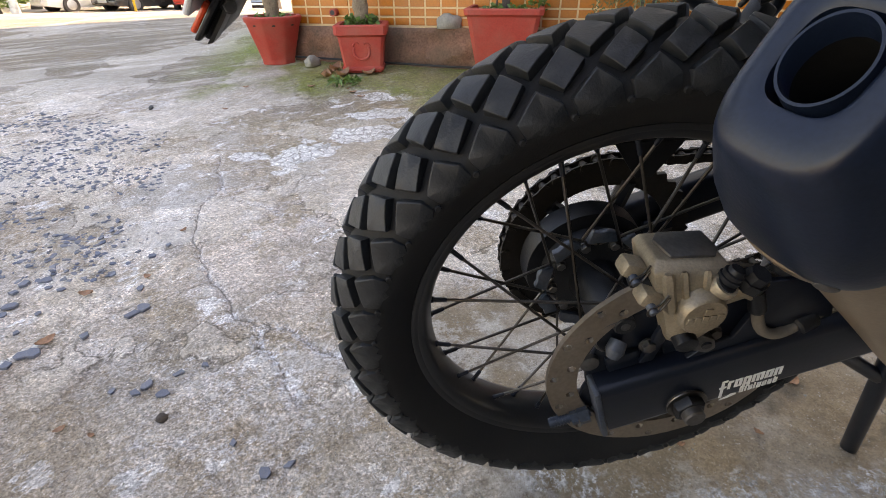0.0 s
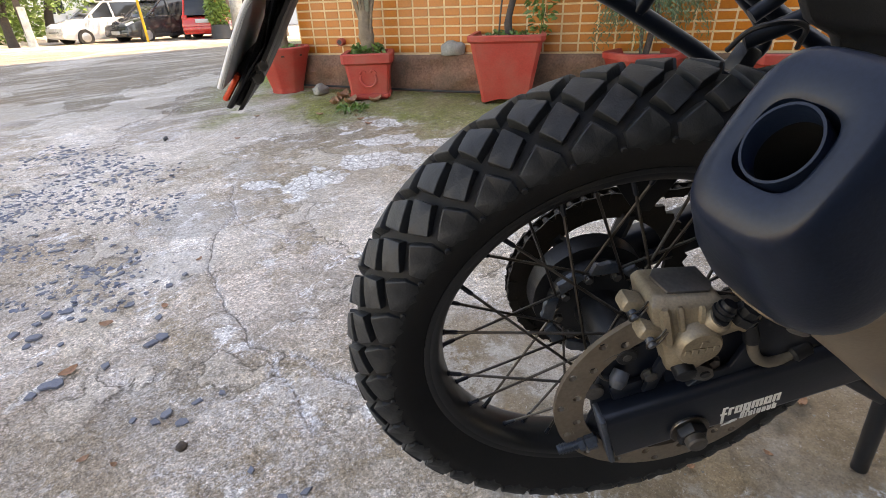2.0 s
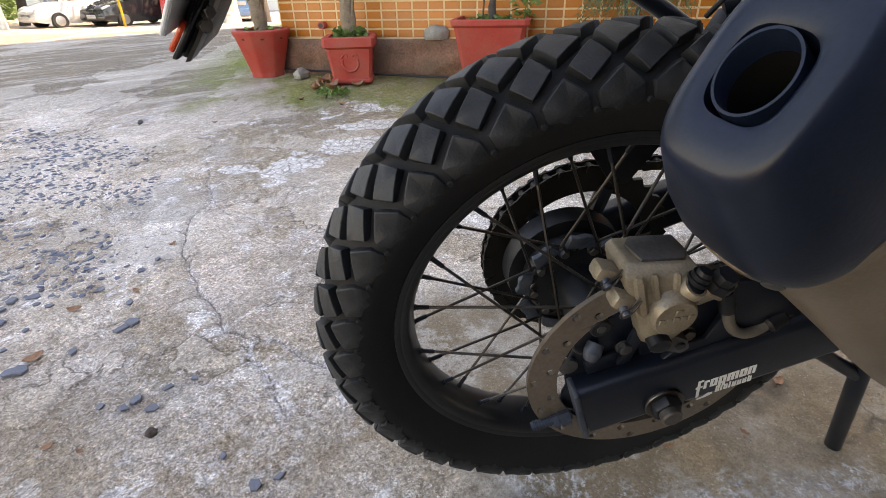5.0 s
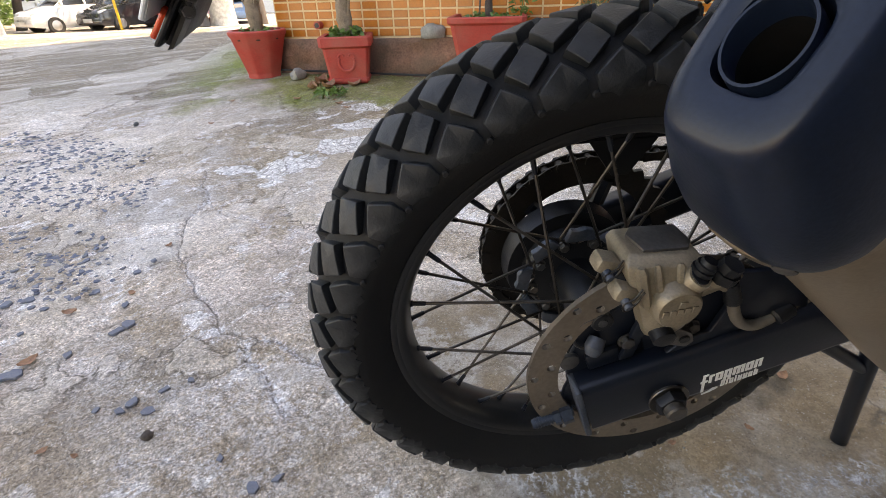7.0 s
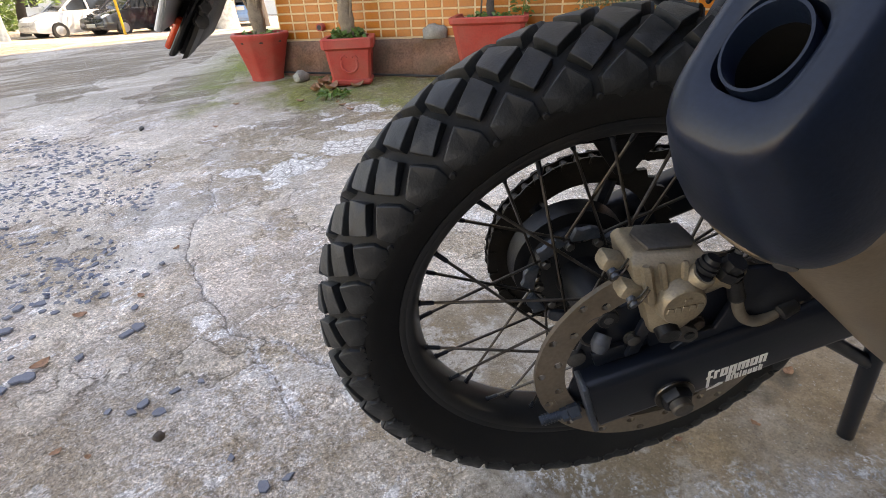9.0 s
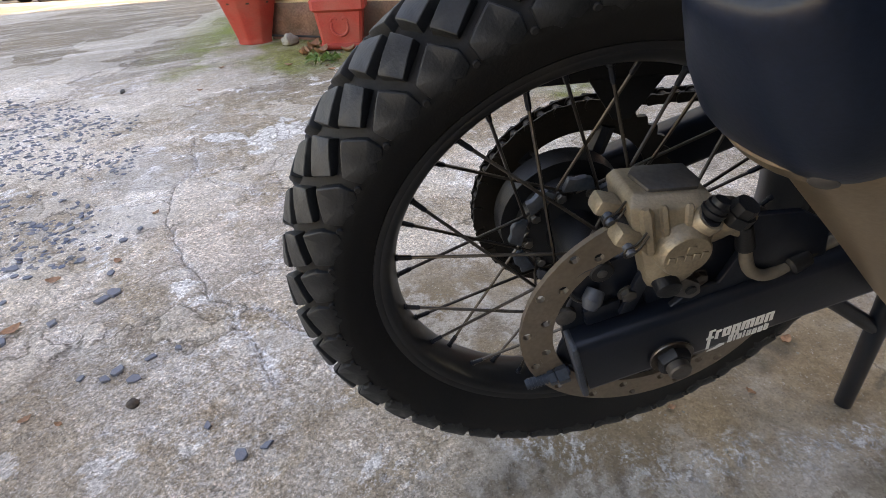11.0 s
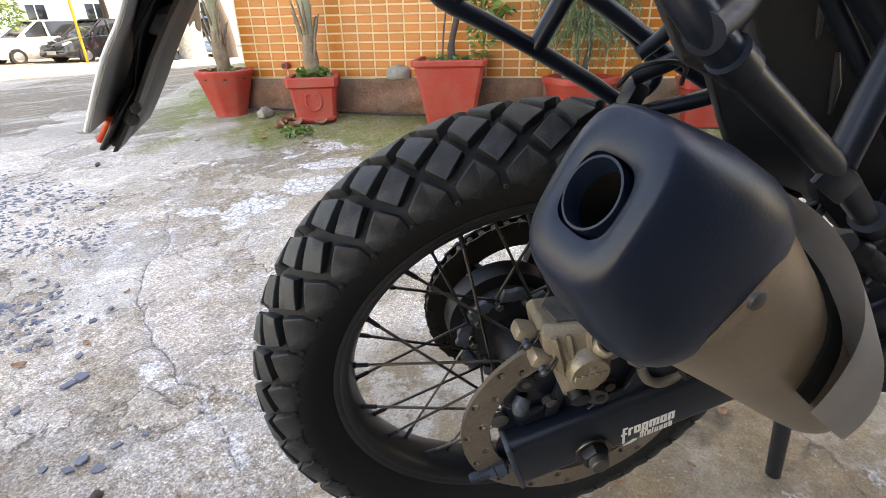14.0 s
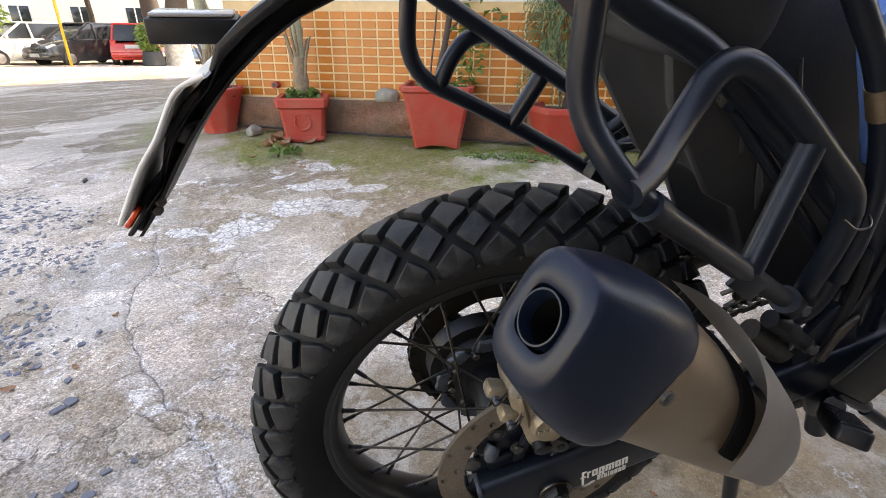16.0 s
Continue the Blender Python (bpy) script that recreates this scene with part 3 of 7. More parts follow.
for k in range(36):
    th = radians(174 + 10 * k)
    right = k % 2 == 0
    lead = radians(62) * (-1 if (k // 2) % 2 == 0 else 1)
    y_rim, y_hub = (-0.006, -0.053) if right else (0.006, 0.037)
    a = Vector((0.200 * math.cos(th), y_rim, 0.200 * math.sin(th)))
    b = Vector((0.044 * math.cos(th + lead), y_hub, 0.044 * math.sin(th + lead)))
    sp = part("spoke", rod(a, b, 0.0017, 8), STEEL, rim, "dull steel spoke" if k == 0 else "")
    d = (b - a).normalized()
    part("spoke_nipple", tube([a - d * 0.004, a + d * 0.004, a + d * 0.005, a + d * 0.017, a + d * 0.019], [0.0036, 0.0036, 0.0027, 0.0026, 0.0018], 8), BLACK_PAINT, rim)


# brake disc with real holes
def disc_mesh(r_in, r_mid, r_out, y, thick, n=48, hole=0.0040):
    own = bmesh.new()

    def P(r, u):
        return (r * math.cos(u), y, r * math.sin(u))
    du = 2 * math.pi / n
    for band, (ra, rb, off) in enumerate(((r_in, r_mid, 1), (r_mid, r_out, 0))):
        for j in range(n):
            u0, u1 = j * du, (j + 1) * du
            if j % 3 != (off * 2) % 3:
                own.faces.new([own.verts.new(P(*q)) for q in ((ra, u0), (rb, u0), (rb, u1), (ra, u1))])
                continue
            rc, uc = (ra + rb) / 2, (u0 + u1) / 2
            outer = [(ra, u0), ((ra + rb) / 2, u0), (rb, u0), (rb, uc), (rb, u1), ((ra + rb) / 2, u1), (ra, u1), (ra, uc)]
            ov = [own.verts.new(P(*q)) for q in outer]
            iv = []
            for r, u in outer:
                dr, dt = r - rc, (u - uc) * rc
                s = hole / math.hypot(dr, dt)
                iv.append(own.verts.new(P(rc + dr * s, uc + dt * s / rc)))
            for q in range(8):
                own.faces.new((ov[q], ov[(q + 1) % 8], iv[(q + 1) % 8], iv[q]))
    bmesh.ops.remove_doubles(own, verts=own.verts, dist=1e-5)
    bmesh.ops.recalc_face_normals(own, faces=own.faces)
    ext = bmesh.ops.extrude_face_region(own, geom=own.faces[:])
    bmesh.ops.translate(own, vec=(0, thick, 0), verts=[e for e in ext["geom"] if isinstance(e, bmesh.types.BMVert)])
    return own


DISC_Y, DISC_UP = -0.099, 0.0135
disc = part("brake_disc", disc_mesh(0.0860, 0.1005, 0.1130, DISC_Y, 0.0045), DISC_METAL, bike, "dusty brown steel brake disc with drilled holes")
disc.location = (-0.006, 0, DISC_UP)
carrier = bmesh.new()
pts = []
for k in range(60):
    u = 2 * math.pi * k / 60
    pts.append(((0.076 + 0.0125 * max(0, math.cos(5 * u)) ** 1.2) * math.cos(u), (0.076 + 0.0125 * max(0, math.cos(5 * u)) ** 1.2) * math.sin(u)))
slab(pts, 0.005, 0.001, carrier, lambda u, v, w: (u, DISC_Y + 0.005 + w, v))
part("carrier", carrier, BLACK_PAINT, disc)
for k in range(5):
    u = 2 * math.pi * k / 5 + 0.5
    part("rivet", lathe([(0.0, -0.003), (0.004, -0.003), (0.0085, -0.002), (0.009, 0.002)], 16, at=(0.078 * math.cos(u), DISC_Y + 0.002, 0.078 * math.sin(u))), STEEL_DARK, disc)
for k in range(5):
    u = 2 * math.pi * k / 5 + 1.1
    part("disc_bolt", hexbolt((0.047 * math.cos(u), DISC_Y - 0.002, 0.047 * math.sin(u)), (0, -1, 0), 0.006, 0.006), STEEL_DARK, disc)

# sprocket, chain and guard on the far side
SPR_Y = 0.094
spr = bmesh.new()
n = 76
outer_ring = [((0.113 if k % 2 == 0 else 0.107) * math.cos(2 * math.pi * k / n), (0.113 if k % 2 == 0 else 0.107) * math.sin(2 * math.pi * k / n)) for k in range(n)]
vo = [[spr.verts.new((u, SPR_Y + w, v)) for u, v in outer_ring] for w in (0, 0.006)]
vi = [[spr.verts.new((0.084 * math.cos(2 * math.pi * k / n), SPR_Y + w, 0.084 * math.sin(2 * math.pi * k / n))) for k in range(n)] for w in (0, 0.006)]
for k in range(n):
    j = (k + 1) % n
    spr.faces.new((vo[0][k], vo[0][j], vo[1][j], vo[1][k]))
    spr.faces.new((vi[0][k], vi[1][k], vi[1][j], vi[0][j]))
    for q in (0, 1):
        spr.faces.new((vo[q][k], vi[q][k], vi[q][j], vo[q][j]))
sprocket = part("sprocket", spr, CHAIN, bike, "oily dark steel sprocket")
for k in range(6):
    u = 2 * math.pi * k / 6 + 0.3
    part("sprocket_arm", rod((0.06 * math.cos(u), SPR_Y + 0.003, 0.06 * math.sin(u)), (0.090 * math.cos(u), SPR_Y + 0.003, 0.090 * math.sin(u)), 0.010, 8), BLACK_PAINT, sprocket)

chain = bmesh.new()
path = []
R_C, r_c, xf, zf = 0.114, 0.036, 0.52, 0.085
steps_c = 24
for k in range(steps_c + 1):
    u = radians(83 + 202 * k / steps_c)
    path.append(Vector((R_C * math.cos(u), SPR_Y + 0.003, R_C * math.sin(u))))
top = [Vector((xf, SPR_Y + 0.003, zf + r_c)).lerp(path[0], k / 30) for k in range(30)]
bot = [path[-1].lerp(Vector((xf, SPR_Y + 0.003, zf - r_c)), k / 30) for k in range(1, 31)]
loop = top + path + bot
# links of even length along the loop
even, acc = [loop[0]], 0.0
for a, b in zip(loop, loop[1:]):
    seg = (b - a).length
    while acc + seg >= 0.0159:
        a = a + (b - a).normalized() * (0.0159 - acc)
        even.append(a)
        seg, acc = (b - a).length, 0.0
    acc += seg
for k, (a, b) in enumerate(zip(even, even[1:])):
    d = b - a
    ang = math.degrees(math.atan2(d.z, d.x))
    for s in (-1, 1):
        off = (0.0055 if k % 2 else 0.0078) * s
        m = (a + b) / 2
        own = []
        for q in range(12):
            t = 2 * math.pi * q / 12
            w = 0.0066 * (1 - 0.32 * math.cos(t) ** 2 * 0) * (0.72 if abs(math.cos(t)) < 0.3 else 1.0)
            own.append(((0.0085 * math.copysign(1, math.cos(t)) if abs(math.cos(t)) > 0.2 else 0) * 0.95 + 0.0062 * math.cos(t) * 0.9, w * math.sin(t)))
        ca, sa = math.cos(radians(ang)), math.sin(radians(ang))
        slab(own, 0.0018, 0, chain, lambda u, v, w, m=m, ca=ca, sa=sa, off=off: (m.x + u * ca - v * sa, m.y + off + w - 0.0009, m.z + u * sa + v * ca))
    rod((a.x, a.y - 0.009, a.z), (a.x, a.y + 0.009, a.z), 0.0042, 8, chain)
part("drive_chain", chain, CHAIN, bike, "greasy black roller chain")
guard = bmesh.new()
slab([(-0.07, 0.142), (0.42, 0.150), (0.42, 0.185), (0.02, 0.178), (-0.06, 0.160)], 0.004, 0.001, guard, lambda u, v, w: (u, 0.072 + w, v))
slab([(-0.07, 0.0), (0.42, 0.0), (0.42, 0.045), (-0.07, 0.045)], 0.003, 0.001, guard, lambda u, v, w: (u, 0.072 + v, 0.168 + 0.03 * (u + 0.07) / 0.49 + w - 0.008))
slab([(-0.02, 0.146), (0.055, 0.146), (0.030, 0.105), (0.012, 0.105)], 0.004, 0.001, guard, lambda u, v, w: (u, 0.070 + w, v))
slab([(0.16, 0.148), (0.22, 0.148), (0.20, 0.115), (0.18, 0.115)], 0.004, 0.001, guard, lambda u, v, w: (u, 0.070 + w, v))
part("chain_guard", guard, BLACK_PLASTIC, bike)

# ---- swing arm, axle, stand ----
wheel_parts = set(bike.children)
# the wheel proper sits a little behind the middle of the axle block
for ob in (tyre, rim, hub):
    ob.matrix_basis = pose(-0.029, 0, 0.0064) @ Matrix.Scale(0.92, 4)
ARM_A, ARM_B = Vector((-0.073, 0, -0.025)), Vector((0.392, 0, 0.160))


def arm_bm(y0, y1, h0=0.066, h1=0.054):
    d = (ARM_B - ARM_A).normalized()
    nrm = Vector((-d.z, 0, d.x))
    own = bmesh.new()
    rings = []
    for t in (0.0, 0.25, 0.6, 1.0):
        c, h = ARM_A.lerp(ARM_B, t), (h0 + (h1 - h0) * t) / 2
        rings.append([own.verts.new(c + nrm * s * h + Vector((0, y, 0))) for s, y in ((1, y0), (1, y1), (-1, y1), (-1, y0))])
    for a, b in zip(rings, rings[1:]):
        for k in range(4):
            own.faces.new((a[k], a[(k + 1) % 4], b[(k + 1) % 4], b[k]))
    own.faces.new(rings[0])
    own.faces.new(rings[-1][::-1])
    bmesh.ops.recalc_face_normals(own, faces=own.faces)
    long_edges = [e for e in own.edges if abs((e.verts[0].co - e.verts[1].co).normalized().dot(d)) > 0.9]
    bmesh.ops.bevel(own, geom=long_edges, offset=0.008, segments=3, affect="EDGES", profile=0.5)
    return own


arm = part("swing_arm", arm_bm(-0.118, -0.088), BLACK_PAINT, bike, "satin black box-section swing arm with a scuffed end cap")
part("end_cap", box_bm((0.006, 0.033, 0.069), (-0.0752, -0.1030, -0.0265), 0.0025, turn=(0, -18, 0)), STEEL_BLUE, arm, "scuffed blue-grey end cap")
ad_a, ad_d = Vector((-0.078, -0.103, -0.040)), Vector((-0.93, 0, -0.36)).normalized()
adj = rod(ad_a, ad_a + ad_d * 0.040, 0.0045, 12)
tube([ad_a + ad_d * 0.002, ad_a + ad_d * 0.012], 0.0095, 6, adj)
tube([ad_a + ad_d * 0.013, ad_a + ad_d * 0.019], 0.0080, 6, adj)
for k in range(6):
    tube([ad_a + ad_d * (0.021 + 0.003 * k), ad_a + ad_d * (0.0225 + 0.003 * k)], 0.0055, 10, adj)
part("chain_adjuster", adj, STEEL_BLUE, arm, "blue-grey threaded adjuster bolt")
far_arm = arm_bm(0.108, 0.135)
part("swing_arm", far_arm, BLACK_PAINT, bike)
AX, AZ = -0.001, -0.0135
axle = part("axle", tube([(AX, -0.112, AZ), (AX, -0.1195, AZ)], 0.0170, 24), STEEL_DARK, bike, "dark steel wheel axle with a grey nut")
part("washer", lathe([(0.008, 0.0), (0.0178, 0.0), (0.0184, 0.0010), (0.0178, 0.0020), (0.008, 0.0020)], 28, at=(AX, -0.1214, AZ)), STEEL, axle)
part("axle_nut", tube([(AX, -0.1212, AZ), (AX, -0.1275, AZ), (AX, -0.1295, AZ)], [0.0142, 0.0142, 0.0125], 6), BLACK_PLASTIC, axle)
part("axle_end", tube([(AX, -0.128, AZ), (AX, -0.1355, AZ), (AX, -0.1370, AZ)], [0.0094, 0.0094, 0.0080], 20), STEEL_DARK, axle)
part("axle_shaft", rod((AX, -0.088, AZ + 0.006), (0.0, 0.108, 0.0), 0.010, 16), STEEL_DARK, axle)

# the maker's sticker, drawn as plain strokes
du = (ARM_B - ARM_A).normalized()
dv = Vector((-du.z, 0, du.x))


def arm_face(u, v, w):
    p = ARM_A + du * u + dv * v
    return (p.x, -0.1182 - w, p.z)


def stroke(pts):
    return part("sticker_stroke", slab(pts, 0.0005, 0, None, arm_face), STICKER, arm, smooth=False)


def slant(u0, v0, u1, v1):
    """An upright bar that leans ahead."""
    k = 0.20
    return stroke([(u0 + k * (v0 + 0.016), v0), (u1 + k * (v0 + 0.016), v0), (u1 + k * (v1 + 0.016), v1), (u0 + k * (v1 + 0.016), v1)])


# seven heavy leaning marks over a row of eight small ones
u = 0.1015
for k, (wd, lo, hi, ring) in enumerate(((0.0046, -0.0250, -0.0020, 0), (0.0046, -0.0150, -0.0045, 0), (0.0064, -0.0150, -0.0045, 1), (0.0064, -0.0190, -0.0045, 1), (0.0098, -0.0150, -0.0045, 2), (0.0064, -0.0150, -0.0045, 1), (0.0064, -0.0150, -0.0045, 2))):
    t = 0.0025
    slant(u, lo, u + t, hi)
    if k == 0:
        slant(u - 0.0014, -0.0125, u + 0.0046, -0.0102)
        slant(u + t, -0.0042, u + 0.0050, -0.0020)
    elif ring == 0:
        slant(u + t, -0.0070, u + wd, -0.0045)
    else:
        slant(u + wd - t, lo, u + wd, -0.0045)
        slant(u + t, -0.0066, u + wd - t, -0.0045)
        if ring == 1:
            slant(u + t, -0.0150, u + wd - t, -0.0130)
        if wd > 0.009:
            slant(u + wd / 2 - t / 2, -0.0150, u + wd / 2 + t / 2, -0.0066)
    u += wd + 0.0012
u = 0.1195
for k in range(8):
    tall = -0.0172 if k in (0, 3, 7) else -0.0188
    slant(u, -0.0255, u + 0.0014, tall)
    if k not in (1, 3):
        slant(u + 0.0020, -0.0255, u + 0.0034, -0.0188)
        slant(u + 0.0014, -0.0255, u + 0.0020, -0.0242)
    u += 0.0029 if k in (1, 3) else 0.0046
stroke([(0.1000, -0.0290), (0.1080, -0.0284), (0.1150, -0.0262), (0.1150, -0.0244), (0.1110, -0.0236), (0.1075, -0.0258), (0.1010, -0.0272)])

# ---- caliper ----
bracket = bmesh.new()
slab([(-0.030, -0.030), (0.030, -0.020), (0.062, 0.020), (0.058, 0.062), (0.030, 0.115), (-0.030, 0.118), (-0.036, 0.070), (-0.020, 0.030)], 0.008, 0.0015, bracket, lambda u, v, w: (u, -0.098 + w, v))
brk = part("caliper_bracket", bracket, BLACK_PAINT, bike)
lobe = slab([(-0.010, 0.030), (0.055, 0.026), (0.098, 0.040), (0.104, 0.075), (0.092, 0.105), (0.066, 0.118), (0.030, 0.118), (0.032, 0.084), (0.026, 0.056), (0.008, 0.052)], 0.006, 0.0015, None, lambda u, v, w: (u, -0.109 + w, v))
part("carrier_plate", lobe, BLACK_PAINT, brk)
body = bmesh.new()
# main casting over the disc: a lofted block, narrow below, with a sloping roof
rings = []
for z, x0, x1, y0, y1 in ((0.062, -0.031, -0.010, -0.116, -0.098), (0.074, -0.036, -0.002, -0.120, -0.098), (0.094, -0.044, 0.002, -0.121, -0.098), (0.107, -0.050, 0.003, -0.119, -0.084), (0.119, -0.056, 0.003, -0.116, -0.072), (0.130, -0.058, 0.002, -0.112, -0.066), (0.1365, -0.054, -0.004, -0.103, -0.068)):
    rings.append([body.verts.new(p) for p in ((x0, y0 + 0.003, z), (x0 * 0.7 + x1 * 0.3, y0 - 0.001, z), (x0 * 0.25 + x1 * 0.75, y0 - 0.002, z), (x1, y0 + 0.002, z), (x1, y1, z), (x0, y1, z))])
for a, b in zip(rings, rings[1:]):
    for k in range(6):
        body.faces.new((a[k], a[(k + 1) % 6], b[(k + 1) % 6], b[k]))
body.faces.new(rings[0][::-1])
body.faces.new(rings[-1])
bmesh.ops.recalc_face_normals(body, faces=body.faces)
bmesh.ops.bevel(body, geom=body.edges[:], offset=0.0020, segments=2, affect="EDGES", profile=0.6)
cal = part("brake_caliper", body, CALIPER, bike, "dusty gold cast brake caliper with raised marks")
for (a, b, r) in (((-0.0500, -0.1135, 0.1325), (-0.0415, -0.1205, 0.100), 0.0045), ((-0.0380, -0.1130, 0.1335), (-0.0330, -0.1195, 0.112), 0.0030), ((-0.0200, -0.1130, 0.1335), (-0.0195, -0.1190, 0.118), 0.0028)):
    part("cast_rib", tube([a, Vector(a).lerp(Vector(b), 0.1), Vector(a).lerp(Vector(b), 0.9), b], [r * 0.6, r, r, r * 0.6], 6), CALIPER, cal)
pad_cover = slab([(-0.044, -0.101), (-0.010, -0.102), (-0.004, -0.094), (-0.006, -0.072), (-0.042, -0.071), (-0.049, -0.080)], 0.0035, 0.0012, None, lambda u, v, w: (u, v, 0.1355 + w + 0.02 * (v + 0.104)))
part("pad_cover", pad_cover, STEEL_DARK, cal, "dull grey pad cover plate")
face = lathe([(0.0, -0.0085), (0.0158, -0.0085), (0.0172, -0.0070), (0.0188, 0.0), (0.0195, 0.012)], 36, at=(-0.0205, -0.121, 0.1020))
part("piston_cap", face, CALIPER, cal)
for k in range(5):
    part("cast_mark", box_bm((0.0046, 0.0016, 0.0056), (-0.0315 + 0.0055 * k, -0.1298, 0.1000 + 0.0008 * k), 0.0004, 1), CALIPER, cal)
part("cast_mark", box_bm((0.0058, 0.0016, 0.0058), (-0.0200, -0.1298, 0.1085), 0.0004, 1), CALIPER, cal)
for (a, b, r) in (((-0.0125, -0.110, 0.106), (-0.0080, -0.1210, 0.1270), 0.0098), ((0.0060, -0.106, 0.104), (0.0125, -0.1165, 0.1215), 0.0088)):
    part("boss", tube([a, Vector(a).lerp(Vector(b), 0.93), b], [r * 1.03, r, r * 0.90], 22), CALIPER, cal)
    part("seal", tube([Vector(a).lerp(Vector(b), 0.99), Vector(a).lerp(Vector(b), 1.03)], [r * 0.74, r * 0.70], 18), BLACK_PLASTIC, cal)
part("rubber_cap", tube([(-0.0060, -0.1170, 0.1270), (-0.0048, -0.1175, 0.1305), (-0.0046, -0.1175, 0.1312), (-0.0036, -0.1180, 0.1345), (-0.0033, -0.1182, 0.1352), (-0.0025, -0.1186, 0.1385)], [0.0080, 0.0086, 0.0072, 0.0076, 0.0060, 0.0052], 18), BLACK_PLASTIC, cal)
part("banjo_bolt", tube([(0.0122, -0.1160, 0.1200), (0.0140, -0.1178, 0.1275), (0.0141, -0.1180, 0.1280), (0.0155, -0.1200, 0.1345)], [0.0110, 0.0108, 0.0088, 0.0080], 8), BLACK_PLASTIC, cal)
part("hose_fitting", box_bm((0.0100, 0.011, 0.020), (0.0205, -0.1145, 0.1160), 0.003, turn=(0, 28, 0)), CALIPER, cal)
for x, z, y in ((-0.0665, 0.1235, -0.092), (-0.0570, 0.1100, -0.110)):
    ear = box_bm((0.019, 0.018, 0.0135), (x, y, z), 0.004, turn=(0, 18, 0))
    part("ear", ear, CALIPER, cal)
    part("slider_pin", tube([(x - 0.002, y - 0.006, z - 0.002), (x, y - 0.0135, z - 0.006), (x + 0.0002, y - 0.0142, z - 0.0062)], [0.0036, 0.0036, 0.0026], 12), STEEL_BLUE, cal)
    clip = tube(smooth_path([(x + 0.008, y - 0.011, z + 0.009), (x + 0.003, y - 0.012, z + 0.001), (x - 0.004, y - 0.012, z - 0.004), (x - 0.002, y - 0.012, z - 0.010), (x + 0.005, y - 0.012, z - 0.004), (x + 0.010, y - 0.011, z + 0.006)], 4), 0.0009, 6)
    part("spring_clip", clip, STEEL, cal)
part("boot", tube([(-0.066, -0.090, 0.119), (-0.062, -0.096, 0.115), (-0.058, -0.103, 0.113), (-0.053, -0.106, 0.111)], [0.005, 0.0075, 0.0070, 0.005], 12), BLACK_PLASTIC, cal)
part("lower_bolt", tube([(-0.022, -0.112, 0.072), (-0.0215, -0.126, 0.0685), (-0.0215, -0.1275, 0.0682)], [0.0092, 0.0092, 0.0070], 16), BLACK_PLASTIC, cal)
lug = slab([(-0.022, 0.058), (0.004, 0.050), (0.010, 0.056), (0.006, 0.066), (-0.010, 0.074), (-0.022, 0.074)], 0.012, 0.002, None, lambda u, v, w: (u, -0.120 + w, v))
part("lower_lug", lug, STEEL_DARK, cal)
# black disc in place of a hole, its shade given as colour
part("lug_bore", tube([(0.0, -0.1195, 0.0605), (0.0, -0.1212, 0.0602)], [0.0045, 0.0042], 12), BLACK_PLASTIC, cal)
hose_path = smooth_path([(0.0085, -0.114, 0.1270), (0.0150, -0.115, 0.1140), (0.0220, -0.115, 0.0990), (0.0290, -0.115, 0.0830), (0.0385, -0.114, 0.0705), (0.0520, -0.113, 0.0640), (0.0660, -0.110, 0.0650), (0.079, -0.107, 0.0705), (0.105, -0.103, 0.082), (0.20, -0.095, 0.120)], 6)
part("brake_hose", tube(hose_path, 0.0046, 12), HOSE, bike, "dusty rubber brake hose")
part("hose_sleeve", tube([(0.0140, -0.115, 0.1160), (0.0230, -0.115, 0.0960)], [0.0058, 0.0066], 12), BLACK_PLASTIC, bike)
part("hose_clamp", tube([(0.071, -0.109, 0.0665), (0.073, -0.1085, 0.0675), (0.085, -0.106, 0.0735), (0.087, -0.1055, 0.0745)], [0.0062, 0.0085, 0.0085, 0.0062], 14), BLACK_PLASTIC, bike)
# pieces inside the disc: pads, a bent stay and a few fittings
part("bracket_stay", slab([(-0.045, 0.028), (-0.034, 0.032), (-0.026, 0.084), (-0.033, 0.090), (-0.040, 0.064)], 0.005, 0.001, None, lambda u, v, w: (u, -0.106 + w, v)), BLACK_PAINT, brk)
part("wire_loop", tube(smooth_path([(-0.070 + 0.018 * math.cos(radians(q)), -0.100, 0.058 + 0.018 * math.sin(radians(q))) for q in range(60, 330, 30)], 2), 0.0013, 6), STEEL_DARK, brk)
pin = part("bracket_pin", tube([(-0.066, -0.094, 0.071), (-0.066, -0.101, 0.071), (-0.066, -0.102, 0.071)], [0.0092, 0.0092, 0.0080], 18), BLACK_PLASTIC, brk)
part("pin_bore", tube([(-0.066, -0.1018, 0.071), (-0.066, -0.1026, 0.071)], [0.0040, 0.0038], 12), STEEL_DARK, pin)
part("speed_sensor", tube([(-0.066, -0.099, 0.052), (-0.070, -0.104, 0.046), (-0.072, -0.106, 0.040)], [0.0070, 0.0080, 0.0055], 14), STEEL_BLUE, brk)
part("adjuster_plate", box_bm((0.030, 0.006, 0.018), (-0.056, -0.098, 0.026), 0.002, turn=(0, -20, 0)), BLACK_PAINT, brk)

# ---- muffler: a tall oval can that drops forward ----
M0, M1 = Vector((-0.1020, -0.2085, 0.3110)), Vector((0.2255, -0.1310, 0.0385))
md = (M1 - M0).normalized()
mv = (Vector((0, 0, 1)) - md * md.z).normalized()
mu = md.cross(mv)


